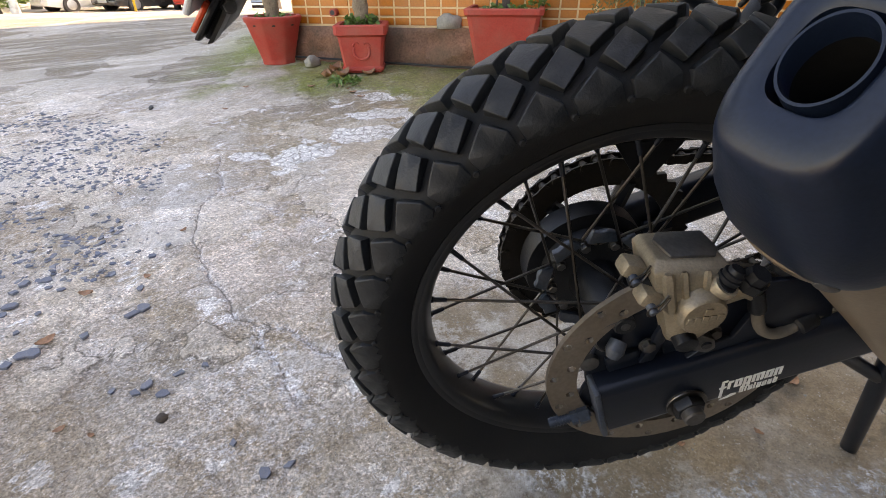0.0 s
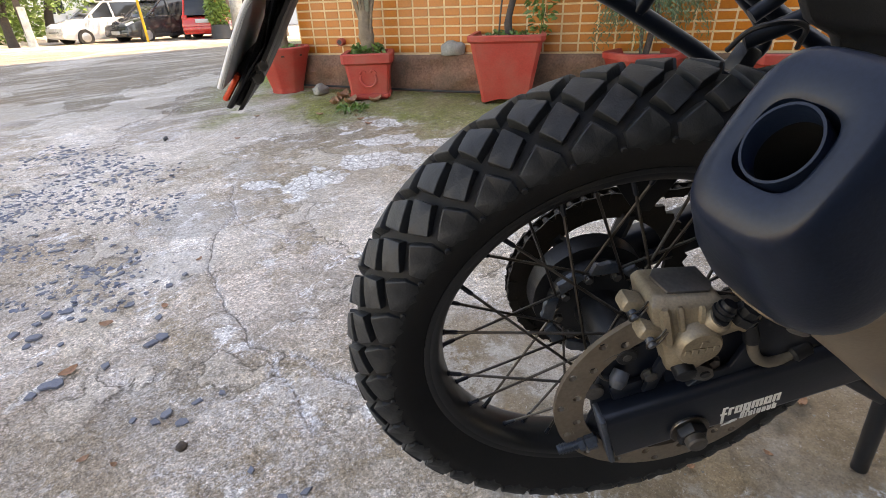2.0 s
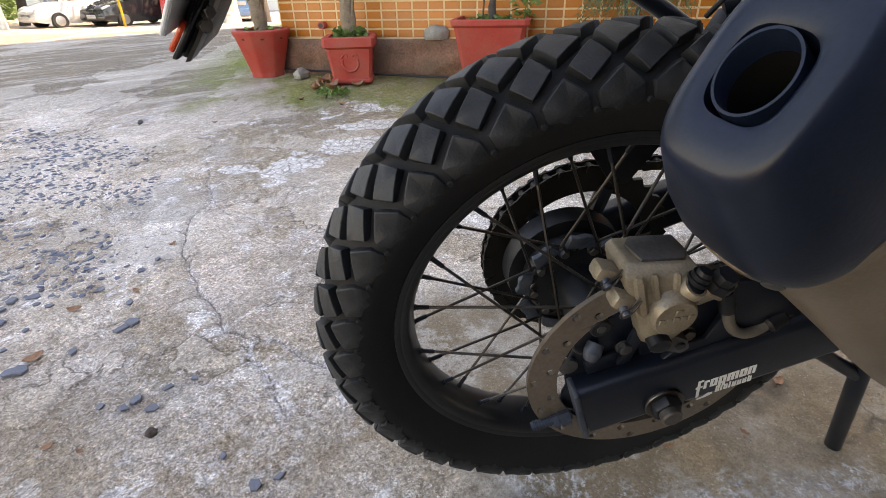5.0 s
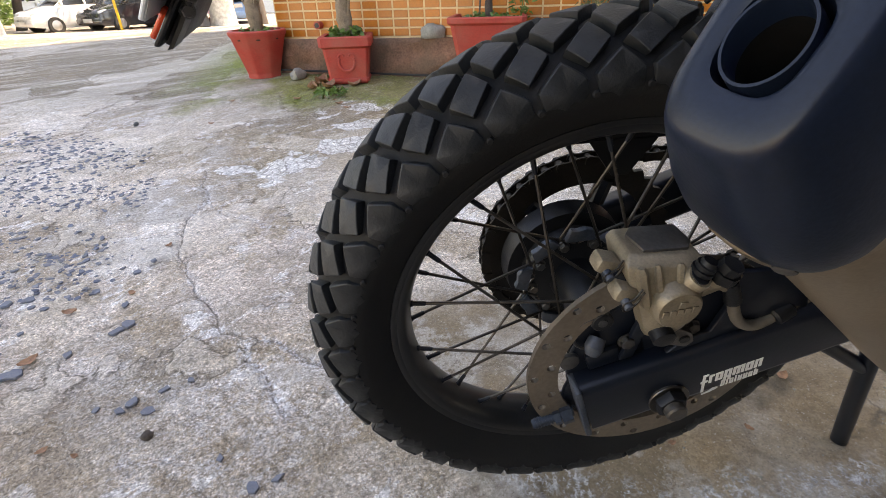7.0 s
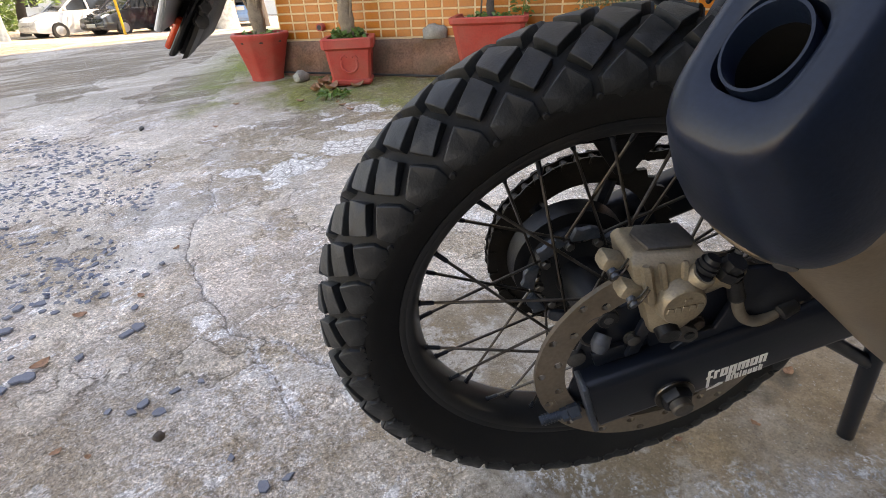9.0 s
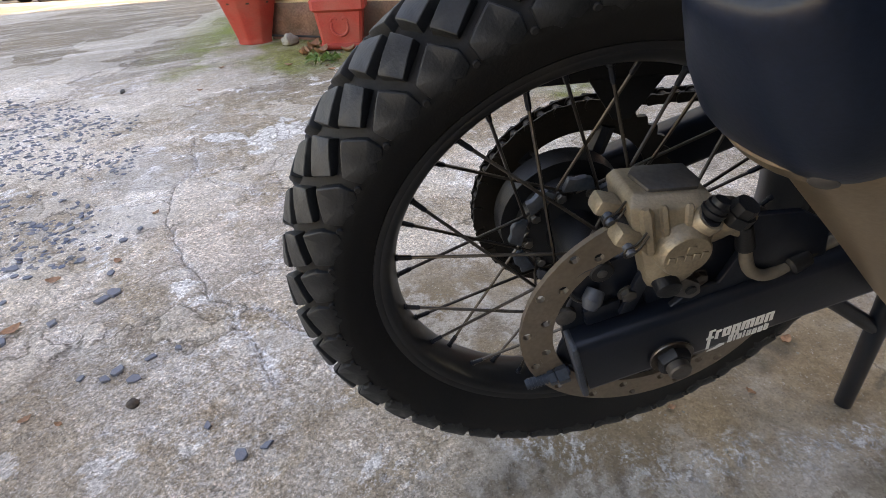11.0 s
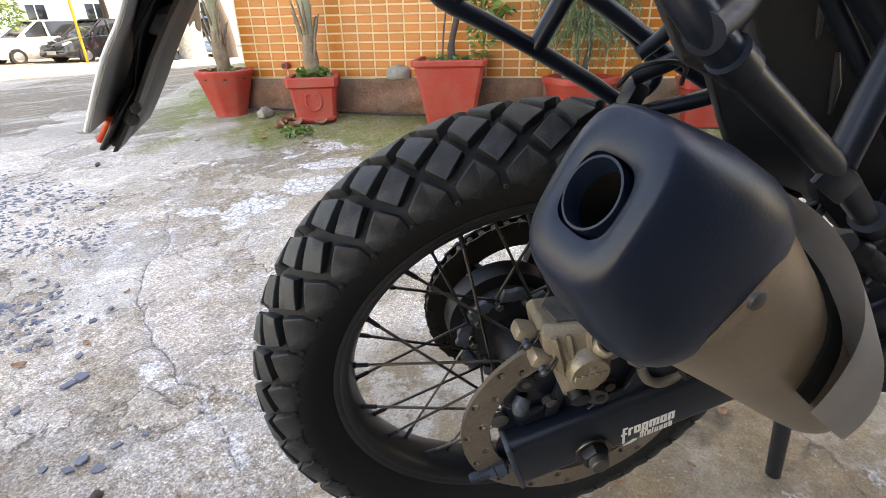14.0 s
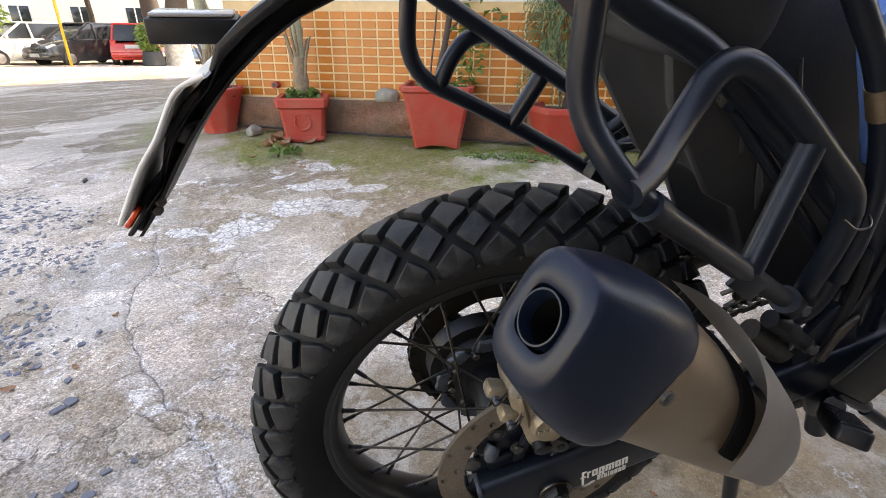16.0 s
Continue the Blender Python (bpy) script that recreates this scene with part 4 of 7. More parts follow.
def can(stations, segs=56, bm=None, cap0=True, cap1=True, span=(0, 360), squar=2.6):
    """A lofted shell of rounded-box sections; stations are (along, half width, half height, lift)."""
    own = bmesh.new()
    rr = []
    full = span[1] - span[0] >= 360
    for s, hw, hh, lift in stations:
        ring = []
        for k in range(segs if full else segs + 1):
            u = radians(span[0] + (span[1] - span[0]) * k / segs)
            cx, sx = math.cos(u), math.sin(u)
            px = math.copysign(abs(cx) ** (2 / squar), cx) * hw
            pz = math.copysign(abs(sx) ** (2 / squar), sx) * hh
            cut_back = 0.20 * pz * max(0.0, 1 - max(0.0, s) / 0.065)
            ring.append(own.verts.new(M0 + md * (s - cut_back) + mu * px + mv * (pz + lift)))
        rr.append(ring)
    m = len(rr[0])
    for a, b in zip(rr, rr[1:]):
        for k in range(m if full else m - 1):
            own.faces.new((a[k], a[(k + 1) % m], b[(k + 1) % m], b[k]))
    if full and cap0:
        own.faces.new(rr[0][::-1])
    if full and cap1:
        own.faces.new(rr[-1])
    return merge(own, bm)


muffler = part("muffler", can([(0.066, 0.0390, 0.0490, 0.002), (0.075, 0.0405, 0.0508, 0.002), (0.13, 0.0392, 0.0486, 0.001), (0.22, 0.0370, 0.0452, -0.003), (0.32, 0.0335, 0.0410, -0.009), (0.385, 0.0302, 0.0366, -0.013), (0.420, 0.0250, 0.0300, -0.016), (0.434, 0.017, 0.021, -0.017)], squar=2.3), EXHAUST_STEEL, bike, "dusty brushed steel exhaust muffler")
cone = can([(0.078, 0.0415, 0.0530, 0), (0.072, 0.0425, 0.0540, 0), (0.060, 0.0422, 0.0538, 0), (0.036, 0.0385, 0.0495, 0), (0.012, 0.0318, 0.0420, 0), (0.005, 0.0296, 0.0395, 0), (0.0015, 0.0278, 0.0374, 0), (0.0000, 0.0256, 0.0346, 0), (-0.0008, 0.0215, 0.0270, 0), (-0.0006, 0.0178, 0.0196, 0), (0.0006, 0.0162, 0.0172, 0), (0.0060, 0.0158, 0.0167, 0), (0.06, 0.0156, 0.0163, 0)], cap0=False, cap1=True, squar=3.2)
part("end_cone", cone, EXHAUST_BLACK, muffler, "matt black coated exhaust end cone")
part("outlet_ring", can([(0.05, 0.0134, 0.0144, 0), (0.0000, 0.0134, 0.0144, 0), (-0.0014, 0.0139, 0.0149, 0), (-0.0014, 0.0150, 0.0160, 0), (0.004, 0.0154, 0.0164, 0), (0.03, 0.0154, 0.0164, 0)], cap0=False, cap1=False, squar=2.0), EXHAUST_BLACK, muffler)
part("clamp_band", can([(0.0705, 0.0427, 0.0542, 0), (0.0715, 0.0437, 0.0552, 0), (0.0795, 0.0437, 0.0552, 0), (0.0805, 0.0427, 0.0542, 0)], cap0=False, cap1=False, squar=2.4), EXHAUST_STEEL, muffler)
for ang in (4, -62):
    u = radians(ang)
    at = M0 + md * 0.0755 + mu * math.copysign(abs(math.cos(u)) ** 0.83, math.cos(u)) * 0.0432 + mv * math.copysign(abs(math.sin(u)) ** 0.83, math.sin(u)) * 0.0546
    out = (mu * math.cos(u) + mv * math.sin(u)).normalized()
    part("clamp_bolt", tube([at - out * 0.002, at + out * 0.002, at + out * 0.0028], [0.0050, 0.0048, 0.0036], 14), STEEL_DARK, muffler)
part("baffle", can([(0.048, 0.0132, 0.0142, 0), (0.0100, 0.0132, 0.0142, 0)], cap0=True, cap1=False, squar=2.0), SOOT_AND_GAP, muffler, "soot-black outlet bore")
# heat shield standing off the front of the can
shield = bmesh.new()
rr = []
CUT = ((-80, 0.270), (-40, 0.246), (-7, 0.220), (10, 0.204), (31, 0.194), (42, 0.186), (59, 0.168), (90, 0.138), (116, 0.120))
for j in range(11):
    t = j / 10
    ring = []
    for k in range(29):
        deg_ = 116 - 130 * k / 28
        cut = float(np.interp(deg_, [q[0] for q in CUT], [q[1] for q in CUT]))
        ang = radians(deg_)
        s = cut + (0.420 - cut) * t
        r_end = max(0.0, (s - 0.31) / 0.11) ** 2
        drop = float(np.interp(s, (0.11, 0.23, 0.42), (0.0, -0.003, -0.014)))
        g, h = 0.0540 - 0.034 * max(0.0, s - 0.14) - 0.010 * r_end, 0.0690 - 0.042 * max(0.0, s - 0.14) - 0.012 * r_end
        cx, sx = math.cos(ang), math.sin(ang)
        px = math.copysign(abs(cx) ** (2 / 2.3), cx) * g
        pz = math.copysign(abs(sx) ** (2 / 2.3), sx) * h
        ring.append(shield.verts.new(M0 + md * s + mu * px + mv * (pz + drop)))
    rr.append(ring)
for a, b in zip(rr, rr[1:]):
    for k in range(28):
        shield.faces.new((a[k], a[k + 1], b[k + 1], b[k]))
# black band along the shield's edge, standing in for the gap's shade
gap_band = bmesh.new()
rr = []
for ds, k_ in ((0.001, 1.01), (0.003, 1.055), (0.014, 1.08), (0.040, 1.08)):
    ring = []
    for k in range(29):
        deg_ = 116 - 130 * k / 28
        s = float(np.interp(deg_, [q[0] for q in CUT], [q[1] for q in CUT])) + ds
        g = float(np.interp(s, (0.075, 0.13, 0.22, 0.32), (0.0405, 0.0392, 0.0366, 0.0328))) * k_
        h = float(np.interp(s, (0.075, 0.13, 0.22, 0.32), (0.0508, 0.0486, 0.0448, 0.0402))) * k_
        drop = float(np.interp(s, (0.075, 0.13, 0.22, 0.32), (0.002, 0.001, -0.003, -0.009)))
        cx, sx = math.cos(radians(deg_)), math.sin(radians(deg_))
        ring.append(gap_band.verts.new(M0 + md * s + mu * math.copysign(abs(cx) ** (2 / 2.3), cx) * g + mv * (math.copysign(abs(sx) ** (2 / 2.3), sx) * h + drop)))
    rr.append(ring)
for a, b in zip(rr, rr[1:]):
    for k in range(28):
        gap_band.faces.new((a[k], a[k + 1], b[k + 1], b[k]))
part("shield_seal", gap_band, SOOT_AND_GAP, muffler, "black band added as the shade of the gap under the shield")
sol = bmesh.ops.solidify(shield, geom=shield.faces[:], thickness=0.0022)
part("heat_shield", shield, SHIELD, muffler, "pale alloy heat shield standing off the can")
part("link_pipe", tube(smooth_path([M0 + md * 0.38 + mv * -0.012, M0 + md * 0.43 + Vector((0, 0.02, -0.005)), (0.27, -0.08, 0.04), (0.50, -0.03, 0.0)], 6), 0.022, 16), STEEL_DARK, muffler)

# ---- luggage frames ----
TUBE_R = 0.0095


def bar(name, pts, parent, r=TUBE_R, bend=0.05):
    return part(name, tube(bent_path(pts, bend) if bend else pts, r, 18), BLACK_PAINT, parent)


rack = part("luggage_frame", tube(bent_path([(-0.080, -0.150, 0.60), (-0.0755, -0.150, 0.450), (-0.073, -0.150, 0.405), (-0.047, -0.178, 0.366), (0.077, -0.155, 0.287), (0.244, -0.088, 0.179), (0.30, -0.075, 0.14)], 0.03), 0.0084, 18), BLACK_PAINT, bike, "satin black tubular luggage frame")
bar("loop_bar", smooth_path([(-0.049, -0.178, 0.366), (-0.028, -0.163, 0.372), (-0.010, -0.148, 0.384), (0.006, -0.137, 0.400), (0.020, -0.131, 0.4190), (0.037, -0.130, 0.4250), (0.064, -0.130, 0.4130), (0.095, -0.130, 0.3913), (0.128, -0.130, 0.3662), (0.158, -0.130, 0.3434), (0.172, -0.130, 0.327), (0.179, -0.129, 0.305), (0.183, -0.126, 0.272), (0.195, -0.115, 0.232), (0.235, -0.092, 0.186)], 5), rack, 0.0092, 0.0)
bar("strut", [(0.112, -0.131, 0.372), (0.080, -0.154, 0.288)], rack, 0.0092)
part("sleeve", tube([(-0.034, -0.177, 0.358), (-0.022, -0.174, 0.350)], 0.0100, 14), BLACK_PAINT, rack)
part("sleeve", tube([(0.170, -0.120, 0.227), (0.196, -0.109, 0.210)], 0.0125, 14), BLACK_PAINT, rack)
part("weld_plate", box_bm((0.030, 0.004, 0.018), (0.077, -0.160, 0.281), 0.001, turn=(0, 33, 0)), BLACK_PAINT, rack)
for at, ax_ in (((0.196, -0.118, 0.212), (0, -1, 0.2)), ((0.244, -0.098, 0.179), (0, -1, 0.1))):
    part("frame_bolt", hexbolt(at, ax_, 0.0055, 0.007), STEEL_DARK, rack)
far = part("luggage_frame", tube(bent_path([(-0.118, 0.18, 0.52), (-0.124, 0.18, 0.352), (-0.03, 0.18, 0.311), (0.09, 0.18, 0.247), (0.126, 0.18, 0.224), (0.26, 0.14, 0.17)], 0.045), TUBE_R, 14), BLACK_PAINT, bike, "satin black tubular luggage frame on the chain side")
bar("loop_bar", smooth_path([(-0.085, 0.18, 0.335), (-0.072, 0.182, 0.366), (-0.052, 0.185, 0.388), (-0.018, 0.187, 0.392), (0.02, 0.186, 0.374), (0.075, 0.184, 0.340), (0.13, 0.18, 0.300), (0.158, 0.178, 0.272), (0.160, 0.178, 0.245), (0.126, 0.18, 0.224)], 5), far, bend=0.0)
bar("rail", [(-0.14, 0.172, 0.462), (-0.088, 0.172, 0.428), (0.075, 0.172, 0.338), (0.19, 0.165, 0.268), (0.26, 0.14, 0.23)], far)
bar("strut", [(0.04, 0.178, 0.350), (0.009, 0.18, 0.290)], far, 0.0108)
bar("subframe_stay", smooth_path([(0.115, 0.13, 0.47), (0.128, 0.13, 0.405), (0.150, 0.13, 0.355), (0.135, 0.13, 0.315), (0.110, 0.135, 0.290)], 5), far, 0.008, 0.0)
bar("subframe_stay", [(0.235, 0.08, 0.36), (0.155, 0.10, 0.300), (0.100, 0.12, 0.270)], far, 0.009)
bar("subframe_stay", [(0.26, 0.06, 0.30), (0.18, 0.09, 0.255), (0.12, 0.12, 0.232)], far, 0.009)
part("clamp", box_bm((0.022, 0.020, 0.030), (0.108, 0.125, 0.250), 0.004, turn=(0, 25, 10)), BLACK_PLASTIC, far)
part("cable", tube(smooth_path([(0.085, 0.12, 0.262), (0.090, 0.10, 0.285), (0.115, 0.09, 0.293), (0.145, 0.10, 0.285), (0.16, 0.12, 0.262)], 6), 0.0028, 8), BLACK_PLASTIC, far)

# ---- tail: seat underside, inner mudguard, plate holder ----
sub = part("subframe_tube", tube(bent_path([(-0.060, -0.095, 0.472), (-0.012, -0.095, 0.447), (0.0225, -0.095, 0.434), (0.0586, -0.095, 0.4133), (0.201, -0.095, 0.310), (0.28, -0.09, 0.245)], 0.05), 0.0110, 14), BLACK_PAINT, bike)
part("subframe_tube", tube(bent_path([(0.085, -0.080, 0.385), (0.190, -0.082, 0.290), (0.25, -0.080, 0.235)], 0.04), 0.006, 10), BLACK_PAINT, bike)
guard_bm = bmesh.new()
outline = [(0.030, 0.470), (0.036, 0.425), (0.052, 0.378), (0.084, 0.336), (0.112, 0.299), (0.143, 0.285), (0.172, 0.240), (0.196, 0.205), (0.240, 0.170), (0.345, 0.150), (0.40, 0.24), (0.41, 0.34), (0.39, 0.47)]
slab(outline, 0.014, 0.004, guard_bm, lambda u, v, w: (u, -0.060 + w + 0.15 * max(0.0, u - 0.15) ** 1.4, v))
slab(outline, 0.014, 0.004, guard_bm, lambda u, v, w: (u, 0.070 - w, v))
mud = part("inner_mudguard", guard_bm, FADED_PLASTIC, bike, "grained black plastic inner mudguard with moulded ribs")
web = bmesh.new()
edge = smooth_path([(u, 0.0, v) for u, v in outline[:9]], 4)
prev = None
for p in edge:
    row = [web.verts.new((p.x + 0.012 * (1 - (y / 0.06) ** 2), y, p.z + 0.006 * (1 - (y / 0.06) ** 2))) for y in [-0.056 + 0.014 * i for i in range(9)]]
    if prev:
        for k in range(8):
            web.faces.new((prev[k], prev[k + 1], row[k + 1], row[k]))
    prev = row
bmesh.ops.solidify(web, geom=web.faces[:], thickness=0.003)
part("mudguard_web", web, FADED_PLASTIC, mud)
for (u0, v0, u1, v1) in ((0.105, 0.405, 0.128, 0.340), (0.150, 0.415, 0.172, 0.350), (0.150, 0.330, 0.166, 0.285), (0.185, 0.300, 0.198, 0.250), (0.215, 0.44, 0.228, 0.39), (0.255, 0.40, 0.270, 0.34)):
    part("moulded_rib", tube([(u0, -0.0595, v0), ((u0 + u1) / 2, -0.0615, (v0 + v1) / 2), (u1, -0.0595, v1)], [0.0015, 0.0035, 0.0015], 8), FADED_PLASTIC, mud)
for at in ((0.270, -0.045, 0.395), (0.238, -0.052, 0.412), (0.095, -0.062, 0.385)):
    part("plug", lathe([(0.0, -0.002), (0.004, -0.002), (0.007, 0.0), (0.007, 0.003)], 14, at=at), STEEL_DARK, mud)
tail = slab([(-0.06, 0.60), (-0.05, 0.50), (-0.015, 0.455), (0.018, 0.425), (0.045, 0.412), (0.078, 0.402), (0.10, 0.43), (0.12, 0.60)], 0.18, 0.014, None, lambda u, v, w: (u, -0.085 + w, v))
part("seat_tail", tail, FADED_PLASTIC, bike, "black plastic tail under the seat")
holder = bmesh.new()
tail_line = [(-0.130, 0.512), (-0.213, 0.465), (-0.2507, 0.4404), (-0.269, 0.4236), (-0.2774, 0.4055), (-0.2806, 0.3975), (-0.2929, 0.3909), (-0.3058, 0.374), (-0.3154, 0.3583), (-0.3253, 0.3267), (-0.3416, 0.3083), (-0.3596, 0.2846)]
low_line = [(-0.349, 0.2821), (-0.3393, 0.2948), (-0.325, 0.3161), (-0.3083, 0.3425), (-0.2933, 0.3636), (-0.2772, 0.3837), (-0.260, 0.403), (-0.2328, 0.4266), (-0.2124, 0.4413), (-0.110, 0.490)]
# the recessed floor, then a broad outer flange and a thin inner one standing proud of it
slab(tail_line + low_line, 0.050, 0.002, holder, lambda u, v, w: (u, -0.008 + w, v))
flange = [(u * 0.42 + p * 0.58, v * 0.42 + q * 0.58) for (u, v), (p, q) in zip(low_line[::-1], [(-0.130, 0.512), (-0.213, 0.465), (-0.2507, 0.4404), (-0.269, 0.4236), (-0.2790, 0.4015), (-0.2929, 0.3909), (-0.3106, 0.366), (-0.3253, 0.3267), (-0.3416, 0.3083), (-0.3596, 0.2846)])]
slab(tail_line + flange[::-1], 0.026, 0.002, holder, lambda u, v, w: (u, -0.030 + w, v))
slab(low_line + [(u - 0.0035, v - 0.0005) for u, v in low_line[::-1]], 0.018, 0.0, holder, lambda u, v, w: (u, -0.026 + w, v))
hold = part("plate_holder", holder, BLACK_PLASTIC, bike, "black plastic plate holder hanging from the tail")
edge_line = [(-0.2755, 0.4082), (-0.2905, 0.4016), (-0.2997, 0.3925), (-0.3146, 0.3666), (-0.3294, 0.3466), (-0.3430, 0.3234), (-0.3541, 0.3030)]
plate_line = edge_line + [(u + 0.0016, v - 0.0012) for u, v in edge_line[::-1]]
plate = part("number_plate", slab(plate_line, 0.125, 0.0, None, lambda u, v, w: (u, -0.045 + w, v)), PLATE_WHITE, hold, "plain white number plate with a rolled edge")
part("rolled_edge", tube(smooth_path([(u, -0.045, v) for u, v in edge_line], 4), 0.0015, 8), WHITE_WALL, plate)
part("reflector", box_bm((0.004, 0.036, 0.022), (-0.3545, -0.004, 0.2960), 0.0015, turn=(0, 38, 0)), REFLECTOR, hold, "red plastic reflector")
part("plate_bracket", box_bm((0.012, 0.060, 0.040), (-0.346, 0.012, 0.300), 0.003, turn=(0, 35, 0)), BLACK_PLASTIC, hold)
lamp_body = part("plate_lamp", box_bm((0.020, 0.014, 0.017), (-0.3075, -0.012, 0.3625), 0.003, turn=(0, 25, 0)), STEEL_DARK, hold)
part("lamp_clip", box_bm((0.026, 0.006, 0.004), (-0.302, -0.016, 0.366), 0.001, turn=(0, -20, 0)), BLACK_PLASTIC, hold)
part("wire", tube(smooth_path([(-0.312, -0.012, 0.352), (-0.318, -0.012, 0.335), (-0.328, -0.013, 0.318), (-0.338, -0.012, 0.305)], 4), 0.0016, 6), CABLE, hold)
part("holder_bolt", hexbolt((-0.3355, -0.022, 0.303), (0.5, -1, 0), 0.004, 0.005), STEEL_DARK, hold)
part("holder_bolt", hexbolt((-0.332, -0.022, 0.311), (0.8, -1, 0), 0.004, 0.006), STEEL_DARK, hold)
ind = part("turn_signal", box_bm((0.060, 0.030, 0.017), (-0.288, 0.012, 0.428), 0.002, turn=(0, 0, 4)), BLACK_PLASTIC, hold, "black turn signal housing")
part("lens", box_bm((0.054, 0.026, 0.003), (-0.288, 0.012, 0.4382), 0.0015, turn=(0, 0, 4)), SMOKED, ind, "smoked plastic lens")

# ---- centre stand, foot rest and the dark mass ahead of the wheel ----
stand = part("centre_stand", tube(bent_path([(0.30, -0.02, -0.01), (0.335, -0.02, -0.09), (0.435, 0.0, -0.352)], 0.03), 0.0115, 14), BLACK_PAINT, bike, "black steel centre stand pressing on the concrete")
part("stand_brace", tube([(0.20, -0.02, -0.045), (0.362, -0.015, -0.155)], 0.009, 12), BLACK_PAINT, stand)
part("stand_foot", box_bm((0.050, 0.034, 0.006), (0.438, 0.0, -0.357), 0.002, turn=(-7, 3, 0)), BLACK_PAINT, stand)
part("stand_leg", tube(bent_path([(0.30, 0.16, -0.01), (0.335, 0.17, -0.09), (0.435, 0.20, -0.375)], 0.03), 0.0115, 14), BLACK_PAINT, stand)
part("stand_foot", box_bm((0.050, 0.034, 0.006), (0.438, 0.20, -0.380), 0.002, turn=(-7, 3, 0)), BLACK_PAINT, stand)
part("cross_tube", rod((0.33, -0.03, -0.06), (0.33, 0.18, -0.06), 0.010, 12), BLACK_PAINT, stand)
for y in (0.0,):
    bar("frame_rail", [(0.225, -0.10, 0.40), (0.262, -0.10, 0.27), (0.30, -0.095, 0.12), (0.36, -0.09, -0.02)], bike, 0.012)
    bar("frame_rail", [(0.250, -0.105, 0.42), (0.290, -0.105, 0.28), (0.325, -0.10, 0.14)], bike, 0.008)
    bar("frame_rail", [(0.275, -0.11, 0.47), (0.300, -0.11, 0.33), (0.31, -0.11, 0.20)], bike, 0.011)
side_rail = bar("side_rail", smooth_path([(0.085, -0.13, 0.475), (0.1037, -0.13, 0.4567), (0.1309, -0.13, 0.4302), (0.154, -0.13, 0.4001), (0.1759, -0.13, 0.366), (0.1918, -0.13, 0.3276), (0.2015, -0.128, 0.2874), (0.215, -0.12, 0.245)], 4), bike, 0.0078, 0.0)
part("rail_clamp", tube([(0.146, -0.13, 0.4115), (0.160, -0.13, 0.3910)], 0.0086, 14), EXHAUST_STEEL, side_rail, "dull brown metal clamp")
side = slab([(0.1453, 0.4478), (0.165, 0.415), (0.186, 0.3834), (0.2123, 0.3385), (0.30, 0.36), (0.36, 0.45), (0.34, 0.54), (0.20, 0.54)], 0.02, 0.005, None, lambda u, v, w: (u, -0.110 + w, v))
part("side_panel", side, BLUE_PANEL, bike, "glossy pale blue plastic side panel")
block = bmesh.new()
box_bm((0.22, 0.20, 0.18), (0.53, 0.0, 0.13), 0.02, bm=block)
box_bm((0.14, 0.17, 0.20), (0.42, 0.0, 0.20), 0.02, turn=(0, 20, 0), bm=block)
part("gearbox", block, STEEL_DARK, bike)
peg_a, peg_b = Vector((0.310, -0.118, 0.066)), Vector((0.236, -0.194, 0.124))
hanger = slab([(0.22, 0.15), (0.25, 0.205), (0.275, 0.195), (0.292, 0.165), (0.34, 0.08), (0.33, 0.03), (0.30, 0.04)], 0.010, 0.002, None, lambda u, v, w: (u, -0.112 + w, v))
part("peg_hanger", hanger, BLACK_PAINT, bike)
pd = (peg_b - peg_a).normalized()
pw = pd.cross(Vector((0, 0, 1))).normalized()
pn = pw.cross(pd).normalized()
peg = slab([(0, -0.010), (0.030, -0.015), (0.092, -0.016), (0.098, -0.012), (0.098, 0.012), (0.092, 0.016), (0.030, 0.015), (0, 0.010)], 0.018, 0.003, None, lambda u, v, w: peg_a + pd * u + pw * v + pn * (w - 0.018))
pg = part("foot_rest", peg, BLACK_PLASTIC, bike, "black ribbed rubber foot rest")
for k in range(8):
    u0 = 0.030 + 0.0082 * k
    part("rib", slab([(u0, -0.013), (u0 + 0.0035, -0.013), (u0 + 0.0075, 0.013), (u0 + 0.004, 0.013)], 0.003, 0.0006, None, lambda u, v, w: peg_a + pd * u + pw * v + pn * (w - 0.0005)), BLACK_PLASTIC, pg)
part("peg_pivot", rod((0.325, -0.108, 0.055), (0.303, -0.125, 0.072), 0.010, 12), STEEL_DARK, bike)
part("heel_guard", box_bm((0.075, 0.008, 0.10), (0.315, -0.135, 0.145), 0.006, turn=(0, 30, 0)), BLACK_PLASTIC, bike)
part("reservoir", box_bm((0.030, 0.024, 0.045), (0.330, -0.140, 0.205), 0.005, turn=(0, 30, 0)), BLACK_PLASTIC, bike)
part("brake_pedal", tube(smooth_path([(0.36, -0.12, 0.05), (0.42, -0.135, 0.02), (0.50, -0.14, 0.035), (0.55, -0.14, 0.08)], 5), 0.007, 10), BLACK_PAINT, bike)
part("switch_body", tube([(0.185, -0.09, 0.165), (0.225, -0.10, 0.14)], [0.012, 0.014], 14), STEEL_DARK, bike)

part("brake_line", tube(smooth_path([(0.228, -0.105, 0.268), (0.229, -0.106, 0.235), (0.225, -0.105, 0.202), (0.205, -0.10, 0.175)], 5), 0.0095, 14), BLACK_PAINT, bike)
part("brake_line", tube(smooth_path([(0.244, -0.112, 0.265), (0.252, -0.112, 0.235), (0.256, -0.112, 0.211), (0.259, -0.112, 0.151), (0.252, -0.11, 0.12)], 5), 0.0055, 12), BLACK_PLASTIC, bike)
